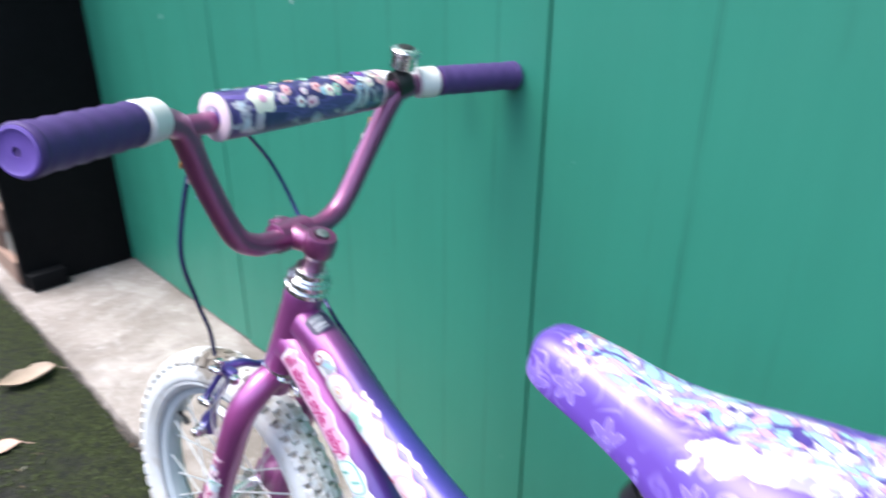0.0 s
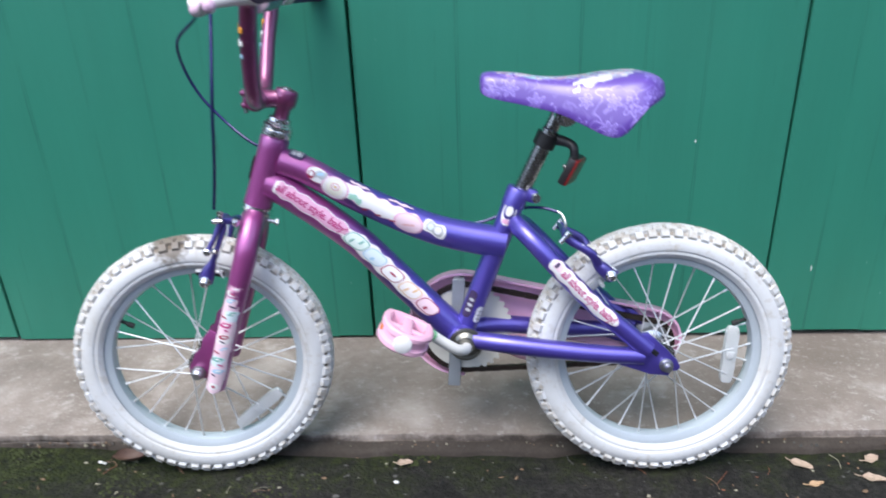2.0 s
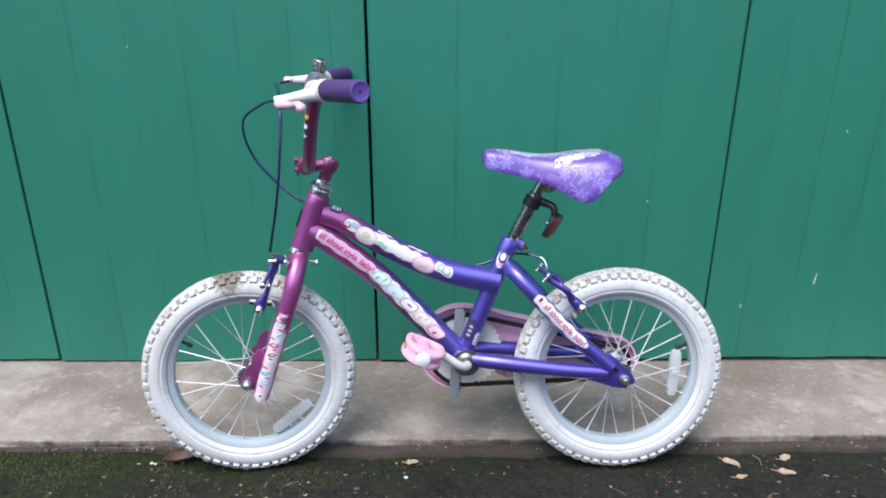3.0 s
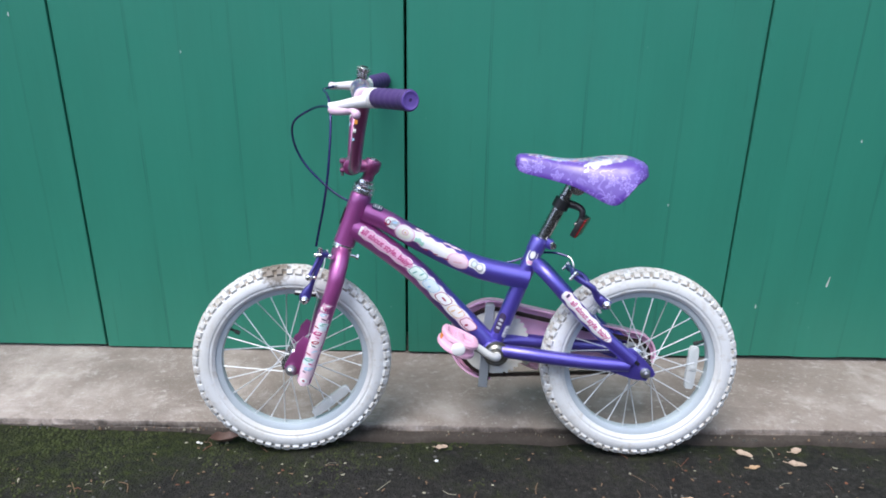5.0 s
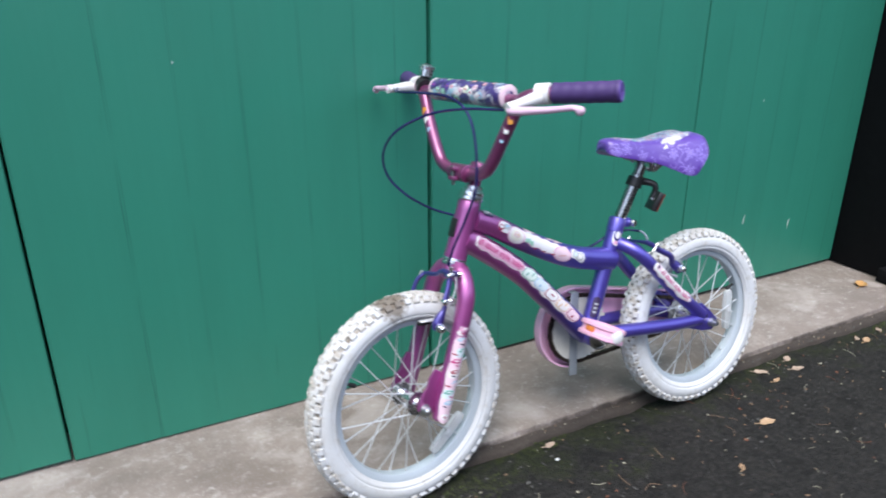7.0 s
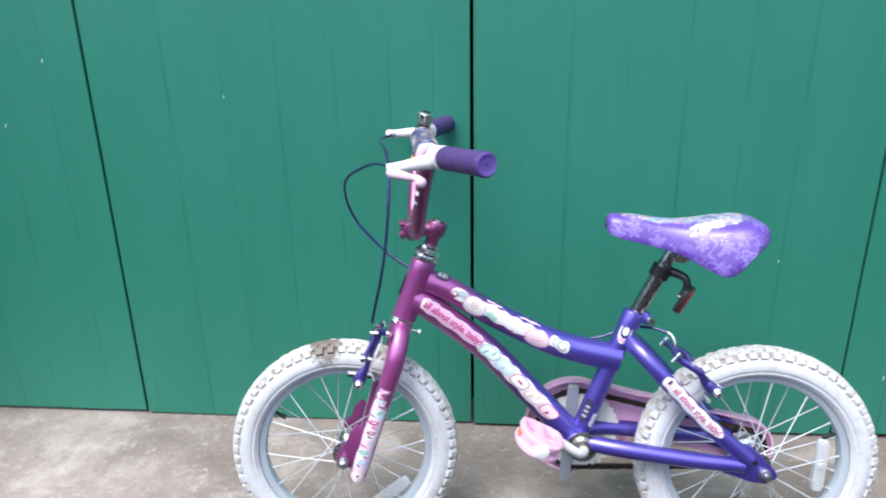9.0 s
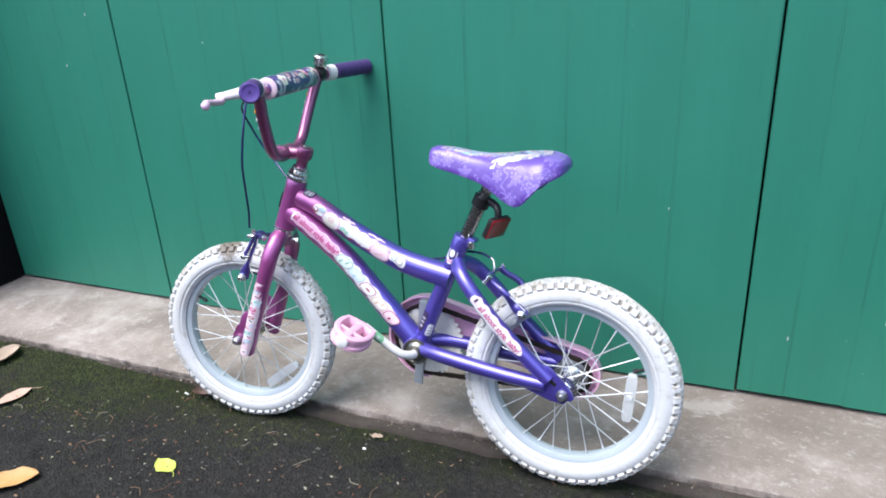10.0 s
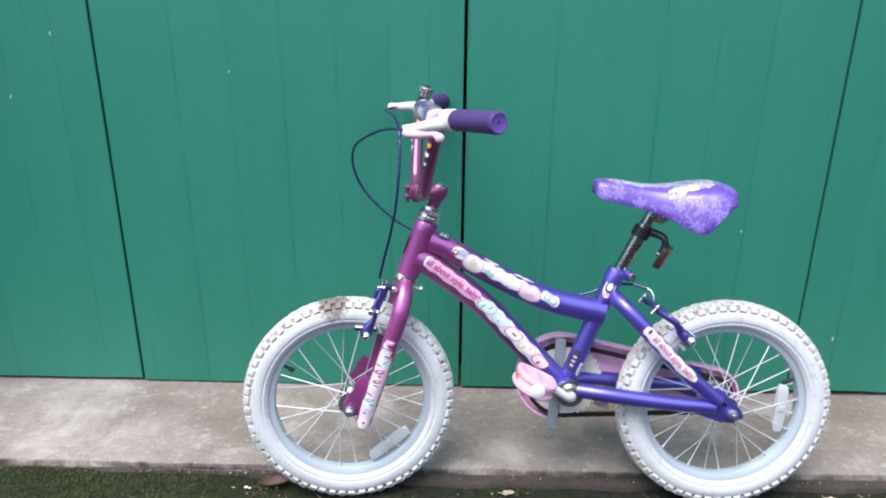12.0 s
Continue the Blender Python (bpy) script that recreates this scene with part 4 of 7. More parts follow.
def decal(path, radius, s0, s1, prof, mat, parent, lift=0.0006, name="sticker", m=None, ns=None, label="", smooth=True, flip=1):
    """A thin sticker wrapped on a tube: prof(u) gives its lower and upper edge (metres round the tube, 0 faces the left side)."""
    line = catmull(path, 80)
    fr = frames_along(line)
    bm = bmesh.new()
    ns, nu = ns or max(6, int((s1 - s0) / 0.0035)), 9
    grid = []
    for i in range(ns + 1):
        u = i / ns
        lo, hi = prof(u)
        f = (s0 + (s1 - s0) * u)
        k = f * (len(fr) - 1)
        k0 = min(int(k), len(fr) - 2)
        o = fr[k0][0].lerp(fr[k0 + 1][0], k - k0)
        t = (fr[k0][1].lerp(fr[k0 + 1][1], k - k0)).normalized()
        left = Vector((0, -1, 0))
        left = (left - t * left.dot(t)).normalized()
        up = left.cross(t) * flip
        if up.z < 0:
            up = -up
        row = []
        for j in range(nu + 1):
            a = (lo + (hi - lo) * j / nu) / radius
            row.append(bm.verts.new(o + (left * math.cos(a) + up * math.sin(a)) * (radius + lift + (max(0.0, f - 0.5) * 0.0062 if path is TT else 0.0))))
        grid.append(row)
    for a, b in zip(grid, grid[1:]):
        for j in range(nu):
            bm.faces.new((a[j], a[j + 1], b[j + 1], b[j]))
    if m is not None:
        moved(bm, m)
    return part(name, bm, mat, parent, label, angle=60)


def pill(half, mid=0.0, tilt=0.0, wave=0.0, seed=0.0, waves=9.0):
    """Edges of a sticker with round ends and a wavy outline."""
    def edges(u):
        e = max(0.0, 1 - (2 * u - 1) ** 8) ** 0.5
        c = mid + tilt * (u - 0.5)
        w = wave * math.sin(u * waves + seed) * e
        w2 = wave * math.sin(u * waves * 1.37 + seed * 2.1 + 1) * e
        return c - half * e - w - 1e-5, c + half * e + w2 + 1e-5
    return edges


def disc(half, mid=0.0):
    def edges(u):
        e = math.sqrt(max(0.0, 1 - (2 * u - 1) ** 2))
        return mid - half * e - 1e-5, mid + half * e + 1e-5
    return edges


def lettering(text, path, radius, s0, s1, height, mid, mat, parent, lift):
    """A line of script wrapped on a tube, from s0 to s1 along its path."""
    cu = bpy.data.curves.new("script", "FONT")
    cu.body, cu.shear, cu.offset = text, 0.18, 0.020
    ob = bpy.data.objects.new("script", cu)
    scene.collection.objects.link(ob)
    deps = bpy.context.evaluated_depsgraph_get()
    me = bpy.data.meshes.new_from_object(ob.evaluated_get(deps))
    bpy.data.objects.remove(ob)
    bm = bmesh.new()
    bm.from_mesh(me)
    bmesh.ops.triangulate(bm, faces=bm.faces[:])
    for reach in (0.5, 0.25):
        bmesh.ops.subdivide_edges(bm, edges=[e for e in bm.edges if e.calc_length() > reach], cuts=1)
    bmesh.ops.triangulate(bm, faces=bm.faces[:])
    x0, x1 = min(v.co.x for v in bm.verts), max(v.co.x for v in bm.verts)
    y0, y1 = min(v.co.y for v in bm.verts), max(v.co.y for v in bm.verts)
    fr = frames_along(catmull(path, 80))
    arc = [0.0]
    for p, q in zip(fr, fr[1:]):
        arc.append(arc[-1] + (q[0] - p[0]).length)
    k_lo, k_hi = round(s0 * (len(fr) - 1)), round(s1 * (len(fr) - 1))
    for v in bm.verts:
        want = arc[k_lo] + (arc[k_hi] - arc[k_lo]) * (v.co.x - x0) / (x1 - x0)
        k = float(np.interp(want, arc, range(len(arc))))
        k0 = min(int(k), len(fr) - 2)
        o = fr[k0][0].lerp(fr[k0 + 1][0], k - k0)
        t = fr[k0][1].lerp(fr[k0 + 1][1], k - k0).normalized()
        left = Vector((0, -1, 0))
        left = (left - t * left.dot(t)).normalized()
        up = left.cross(t)
        up = -up if up.z < 0 else up
        a = (mid + height * ((v.co.y - y0) / (y1 - y0) - 0.5)) / radius
        v.co = o + (left * math.cos(a) + up * math.sin(a)) * (radius + lift)
    part("lettering", bm, mat, parent)


def wrap(bm, path, radius, s0, mid, lift):
    """Lay a flat drawing (metres along, metres up) on a tube, from s0 of its path on."""
    fr = frames_along(catmull(path, 80))
    arc = [0.0]
    for p, q in zip(fr, fr[1:]):
        arc.append(arc[-1] + (q[0] - p[0]).length)
    for v in bm.verts:
        k = float(np.interp(s0 * arc[-1] + v.co.x, arc, range(len(arc))))
        k0 = min(int(k), len(fr) - 2)
        o = fr[k0][0].lerp(fr[k0 + 1][0], k - k0)
        t = fr[k0][1].lerp(fr[k0 + 1][1], k - k0).normalized()
        left = Vector((0, -1, 0))
        left = (left - t * left.dot(t)).normalized()
        up = left.cross(t)
        up = -up if up.z < 0 else up
        a = (mid + v.co.y) / radius
        v.co = o + (left * math.cos(a) + up * math.sin(a)) * (radius + lift)
    return bm


def plump(length, half, shear, inset, soft=3.2, n=28):
    """Outline of a slanted block with full, round corners."""
    out = []
    for k in range(n):
        t = 2 * math.pi * k / n
        x = math.copysign(abs(math.cos(t)) ** (2 / soft), math.cos(t)) * (length / 2 - inset)
        y = math.copysign(abs(math.sin(t)) ** (2 / soft), math.sin(t)) * (half - inset)
        out.append((length / 2 + x + shear * y, y))
    return out


def print_patch(path, radius, s0, mid, outline, mat, parent, lift):
    bm = bmesh.new()
    n = len(outline)
    cx, cy = sum(p[0] for p in outline) / n, sum(p[1] for p in outline) / n
    rings = [[bm.verts.new((cx + (x - cx) * f, cy + (y - cy) * f, 0)) for x, y in outline] for f in (1.0, 0.66, 0.33)]
    for outer, inner in zip(rings, rings[1:]):
        for k in range(n):
            bm.faces.new((outer[k], outer[(k + 1) % n], inner[(k + 1) % n], inner[k]))
    bm.faces.new(rings[-1])
    part("print_shape", wrap(bm, path, radius, s0, mid, lift), mat, parent, angle=60)


def bold_shape(path, radius, s0, length, half, mid, line, fill, parent, lift, notches, shear=0.42):
    """A plump slanted shape: its coloured outline, its pale fill and short strokes in it (along, up, length, half height)."""
    print_patch(path, radius, s0, mid, plump(length, half, shear, 0.0), line, parent, lift)
    print_patch(path, radius, s0, mid, plump(length, half, shear, 0.0015), fill, parent, lift + 0.0004)
    for x, y, run, tall in notches:
        stroke = [(px + x + shear * y, py + y) for px, py in plump(run, tall, shear, 0.0, 2.4, 14)]
        print_patch(path, radius, s0, mid, stroke, line, parent, lift + 0.0008)


def edged(path, radius, a, b, half, mid, tilt, wave, seed, waves, rim, fill, parent, lift, grow=0.0016, m=None):
    """A sticker with a printed border of another colour."""
    e = grow / 0.36
    decal(path, radius, a - e, b + e, pill(half + grow, mid, tilt, wave, seed, waves), rim, parent, lift, m=m)
    return decal(path, radius, a, b, pill(half, mid, tilt, wave, seed, waves), fill, parent, lift + 0.0004, "print_shape", m=m)


def build_stickers(frame_ob):
    # down tube: a pink strip with a line of script, then five plump slanted shapes on a pale ground
    edged(DT, R_DT, 0.128, 0.478, 0.0098, 0.006, 0, 0.0014, 1, 24, M_DECAL_SHELL, M_DECAL_PINK, frame_ob, 0.0003)
    decal(DT, R_DT, 0.124, 0.168, pill(0.0088, 0.006), M_DECAL_SHELL, frame_ob, 0.0010, "print_shape")
    lettering("all about style, baby!", DT, R_DT, 0.158, 0.474, 0.0150, 0.0052, M_DECAL_CERISE, frame_ob, 0.0013)
    decal(DT, R_DT, 0.455, 0.897, pill(0.0132, 0.004, 0, 0.0016, 0.4, 26), M_DECAL_SHELL, frame_ob, 0.0007)
    decal(DT, R_DT, 0.805, 0.897, pill(0.0120, 0.003, 0, 0.0012, 2.4, 9), M_DECAL_BLUSH, frame_ob, 0.0010, "print_shape")
    shapes = ((0.368, 0.036, M_DECAL_TEAL, M_DECAL_PISTACHIO, ((0.011, -0.003, 0.003, 0.0046), (0.022, 0.003, 0.003, 0.0046))),
              (0.466, 0.034, M_DECAL_SKY, M_DECAL_ICE, ((0.014, -0.004, 0.005, 0.0030),)),
              (0.562, 0.034, M_DECAL_CRIMSON, M_DECAL_WHITE, ((0.012, 0.000, 0.012, 0.0016),)),
              (0.660, 0.034, M_DECAL_AMBER, M_DECAL_SHELL, ((0.011, -0.003, 0.003, 0.0048), (0.020, 0.004, 0.003, 0.0044))),
              (0.757, 0.034, M_DECAL_CRIMSON, M_DECAL_BLUSH, ((0.014, -0.004, 0.005, 0.0032),)))
    for a, length, line, fill, notches in shapes:
        bold_shape(DT, R_DT, a, length, 0.0106, 0.0042, line, fill, frame_ob, 0.0013, notches)
    decal(DT, R_DT, 0.880, 0.888, disc(0.0014, -0.004), M_DECAL_CRIMSON, frame_ob, 0.0016, "print_shape")
    # top tube: a row of clouds and flowers
    decal(TT, R_TT, 0.244, 0.352, disc(0.0118, 0.006), M_DECAL_CERISE, frame_ob, 0.0003)
    decal(TT, R_TT, 0.250, 0.350, disc(0.0105, 0.006), M_DECAL_WHITE, frame_ob, 0.0006)
    decal(TT, R_TT, 0.258, 0.292, disc(0.0058, 0.003), M_DECAL_CRIMSON, frame_ob, 0.0010, "print_shape")
    decal(TT, R_TT, 0.264, 0.284, disc(0.0034, 0.004), M_DECAL_WHITE, frame_ob, 0.0012, "print_shape")
    decal(TT, R_TT, 0.286, 0.338, pill(0.0052, 0.008, 0.004, 0.001, 1, 9), M_LABEL, frame_ob, 0.0010, "print_shape")
    decal(TT, R_TT, 0.298, 0.326, pill(0.0022, 0.009, 0.004), M_DECAL_SKY, frame_ob, 0.0013, "print_shape")
    decal(TT, R_TT, 0.329, 0.438, disc(0.0164, 0.001), M_DECAL_PINK, frame_ob, 0.0009)
    decal(TT, R_TT, 0.335, 0.432, disc(0.0150, 0.001), M_DECAL_SHELL, frame_ob, 0.0012)
    decal(TT, R_TT, 0.350, 0.416, disc(0.0105, 0.001), M_DECAL_CREAM, frame_ob, 0.0014, "print_shape")
    decal(TT, R_TT, 0.366, 0.402, disc(0.0052, 0.003), M_DECAL_ROSE, frame_ob, 0.0016, "print_shape")
    decal(TT, R_TT, 0.371, 0.397, disc(0.0038, 0.003), M_DECAL_SHELL, frame_ob, 0.0018, "print_shape")
    decal(TT, R_TT, 0.378, 0.392, disc(0.0016, 0.003), M_DECAL_AMBER, frame_ob, 0.0020, "print_shape")
    edged(TT, R_TT, 0.405, 0.705, 0.0112, 0.0055, -0.006, 0.0018, 0.2, 26, M_DECAL_PINK, M_DECAL_WHITE, frame_ob, 0.0004, 0.0014)
    decal(TT, R_TT, 0.440, 0.492, pill(0.0040, 0.001, -0.003, 0.0016, 1, 8), M_DECAL_MINT, frame_ob, 0.0012, "print_shape")
    for k, (a, b, mid, line) in enumerate(((0.486, 0.536, 0.003, M_DECAL_CREAM), (0.532, 0.582, 0.001, M_DECAL_ROSE), (0.578, 0.622, 0.002, M_DECAL_ICE))):
        bold_shape(TT, R_TT, a, (b - a) * 0.36, 0.0070, mid, line, M_DECAL_WHITE, frame_ob, 0.0012, ((0.007, -0.002 + 0.003 * (k % 2), 0.005, 0.0018),), 0.25)
    for k, a in enumerate((0.50, 0.55, 0.60)):
        decal(TT, R_TT, a, a + 0.022, pill(0.0012, -0.0075 + 0.001 * k, 0.003), M_DECAL_CRIMSON, frame_ob, 0.0014, "print_shape")
    decal(TT, R_TT, 0.610, 0.710, disc(0.0138, 0.000), M_DECAL_PINK, frame_ob, 0.0011, "print_shape")
    decal(TT, R_TT, 0.616, 0.704, disc(0.0124, 0.000), M_DECAL_BLUSH, frame_ob, 0.0014, "print_shape")
    decal(TT, R_TT, 0.642, 0.682, pill(0.0014, -0.002, 0.005), M_DECAL_ROSE, frame_ob, 0.0017, "print_shape")
    decal(TT, R_TT, 0.705, 0.790, pill(0.0085, 0.005, -0.006, 0.0012, 2, 8), M_DECAL_WHITE, frame_ob, 0.0009)
    decal(TT, R_TT, 0.716, 0.780, pill(0.0066, 0.005, -0.006, 0.0012, 2, 8), M_LABEL, frame_ob, 0.0012, "print_shape")
    decal(TT, R_TT, 0.722, 0.742, disc(0.0042, 0.006), M_DECAL_ICE, frame_ob, 0.0015, "print_shape")
    decal(TT, R_TT, 0.746, 0.774, disc(0.0046, 0.004), M_DECAL_WHITE, frame_ob, 0.0015, "print_shape")
    for k, (a, b) in enumerate(((0.42, 0.50), (0.57, 0.66))):
        decal(TT, R_TT, a, b, pill(0.0022, 0.023, 0, 0.0010, k, 12), M_DECAL_BLUSH, frame_ob, 0.0007)
    decal(TT, R_TT, 0.065, 0.205, pill(0.0130, 0.028), M_DECAL_DARK, frame_ob, 0.0006, "maker_label", label="small dark maker's label")
    for k in range(5):
        decal(TT, R_TT, 0.082 + 0.023 * k, 0.096 + 0.023 * k, pill(0.0072, 0.0265), M_DECAL_WHITE if k % 2 else M_LABEL, frame_ob, 0.0009, "print_bar")
    # seat tube
    decal(ST, R_ST, 0.765, 0.925, disc(0.0105, 0.003), M_DECAL_WHITE, frame_ob, 0.0006)
    decal(ST, R_ST, 0.805, 0.905, disc(0.0080, 0.003), M_VIOLET, frame_ob, 0.0009, "print_shape")
    decal(ST, R_ST, 0.825, 0.890, disc(0.0052, 0.003), M_DECAL_WHITE, frame_ob, 0.0012, "print_shape")
    decal(ST, R_ST, 0.775, 0.805, pill(0.0065, 0.002), M_DECAL_PINK, frame_ob, 0.0009, "print_bar")
    decal(ST, R_ST, 0.14, 0.32, pill(0.0075, 0.009), M_DECAL_DARK, frame_ob, 0.0006, "label")
    for k in range(3):
        decal(ST, R_ST, 0.18 + 0.035 * k, 0.20 + 0.035 * k, pill(0.004, 0.008), M_LABEL, frame_ob, 0.0009, "print_bar")
    decal(ST, R_ST, 0.125, 0.235, pill(0.0068, -0.012), M_DECAL_WHITE, frame_ob, 0.0006, "label")
    for k in range(3):
        decal(ST, R_ST, 0.145 + 0.026 * k, 0.155 + 0.026 * k, pill(0.0045, -0.012), M_LABEL, frame_ob, 0.0009, "print_bar")
    # seat stay
    stay = [P(0.322, 0.380, 0.048), P(0.351, 0.348, 0.053), P(0.400, 0.297, 0.054), P(0.476, 0.229, 0.054)]
    edged(stay, 0.0138, 0.12, 0.79, 0.0104, 0.002, 0, 0.0016, 0.8, 24, M_DECAL_PINK, M_DECAL_WHITE, frame_ob, 0.0003, 0.0012)
    decal(stay, 0.0138, 0.17, 0.28, pill(0.0060, 0.004), M_DECAL_BLUSH, frame_ob, 0.0009, "print_shape")
    decal(stay, 0.0138, 0.185, 0.225, pill(0.0042, 0.004), M_DECAL_DARK, frame_ob, 0.0012, "print_bar")
    lettering("all about style, baby!", stay, 0.0138, 0.290, 0.775, 0.0148, 0.0015, M_DECAL_CERISE, frame_ob, 0.0011)


BLADE = [(-0.1065, 0.440, 0.006), (-0.1085, 0.431, 0.028), (-0.1140, 0.408, 0.047), (-0.1235, 0.374, 0.0545), (-0.1560, 0.279, 0.0570), (-0.1868, 0.186, 0.0570)]


def build_fork(bike):
    bm = bmesh.new()
    lathe(bm, [(0, 0.0165), (0.006, 0.0185), (0.022, 0.0190), (0.027, 0.0175)], on_axis(0.418), AXIS, 24)
    fork = part("fork", moved(bm, FORKED), M_MAGENTA, bike, "magenta metallic fork")
    bm = bmesh.new()
    o = on_axis(0.434)
    sweep(bm, [o, o + Vector((0.034, 0, -0.009))], 0.0032, 2, 10, smooth=False)
    lathe(bm, [(0, 0.0062), (0.004, 0.0062), (0.0052, 0.004)], o + Vector((0.031, 0, -0.008)), (1, 0, -0.26), 6)
    part("crown_bolt", moved(bm, FORKED), M_CHROME, fork, "chrome bolt behind the fork crown")
    for s in (1, -1):
        bm = bmesh.new()
        path = [(*P(x, z, w * s), r) for (x, z, w), r in zip(BLADE, (0.0165, 0.0172, 0.0168, 0.0162, 0.0155, 0.0148))]
        sweep(bm, path, 0, 34, 20)
        lathe(bm, [(-0.002, 0.0148), (0.004, 0.0135), (0.0075, 0.009), (0.0085, 0.003)], path[-1][:3], Vector(path[-1][:3]) - Vector(path[-2][:3]), 20)
        blade = part("fork_blade", moved(bm, FORKED), M_MAGENTA, fork)
        bm = bmesh.new()
        out = [(-0.226, 0.207), (-0.224, 0.217), (-0.212, 0.240), (-0.204, 0.244), (-0.199, 0.262), (-0.186, 0.276), (-0.165, 0.262), (-0.176, 0.222), (-0.186, 0.196), (-0.205, 0.194), (-0.218, 0.196)]
        slab(bm, out, -0.047 * s - 0.0025, -0.047 * s + 0.0025, 0.0008)
        part("fork_dropout", moved(bm, FORKED), M_MAGENTA, fork)
        bm = bmesh.new()
        lathe(bm, [(0, 0.0115), (0.0015, 0.0115), (0.002, 0.0088), (0.009, 0.0088), (0.0105, 0.006), (0.013, 0.0045)], P(-0.213, 0.2055, 0.050 * s), (0, -s, 0), 12)
        part("axle_nut", moved(bm, FORKED), M_STEEL, fork, "steel axle nut")
    lower = [P(*q) for q in BLADE[3:]]
    edged(lower, 0.0152, 0.09, 1.035, 0.0128, 0.002, 0, 0.0012, 0.6, 17, M_DECAL_SHELL, M_DECAL_BLUSH, fork, 0.0004, 0.0014, FORKED)
    inks = (M_DECAL_PINK, M_DECAL_SKY, M_DECAL_TEAL, M_DECAL_CERISE, M_DECAL_CRIMSON, M_DECAL_SKY, M_DECAL_TEAL, M_DECAL_SKY)
    for k, ink in enumerate(inks):
        a = 0.120 + 0.098 * k
        sway, fat = 0.0035 * math.sin(k * 2.3), 0.75 + 0.35 * math.cos(k * 1.9)
        decal(lower, 0.0152, a, a + 0.092, pill(0.0100, 0.002 + sway, 0.005, 0.0012, k, 7), (M_DECAL_SHELL, M_DECAL_BLUSH, M_DECAL_ICE, M_DECAL_BLUSH)[k % 4], fork, 0.0010, "print_shape", m=FORKED)
        decal(lower, 0.0152, a + 0.006, a + 0.036 + 0.014 * fat, pill(0.0072 * fat, 0.002 + sway, 0.007, 0.001, k, 7), ink, fork, 0.0012, "print_shape", m=FORKED)
        decal(lower, 0.0152, a + 0.016, a + 0.032, pill(0.0034 * fat, 0.001 + sway, 0.005), M_DECAL_WHITE, fork, 0.0015, "print_shape", m=FORKED)
        decal(lower, 0.0152, a + 0.060, a + 0.076, pill(0.0064 - 0.003 * fat, 0.004 - sway * 1.5, -0.004), (M_DECAL_CERISE, M_DECAL_DARK, M_DECAL_CRIMSON)[k % 3], fork, 0.0012, "print_shape", m=FORKED)
    decal(lower, 0.0152, 0.920, 1.03, disc(0.0120, 0.002), M_DECAL_BLUSH, fork, 0.0013, m=FORKED)
    decal(lower, 0.0152, 0.940, 1.00, disc(0.0070, 0.002), M_DECAL_WHITE, fork, 0.0015, "print_shape", m=FORKED)
    decal(lower, 0.0152, 0.960, 0.985, disc(0.0026, 0.002), M_DECAL_CRIMSON, fork, 0.0017, "print_shape", m=FORKED)
    return fork


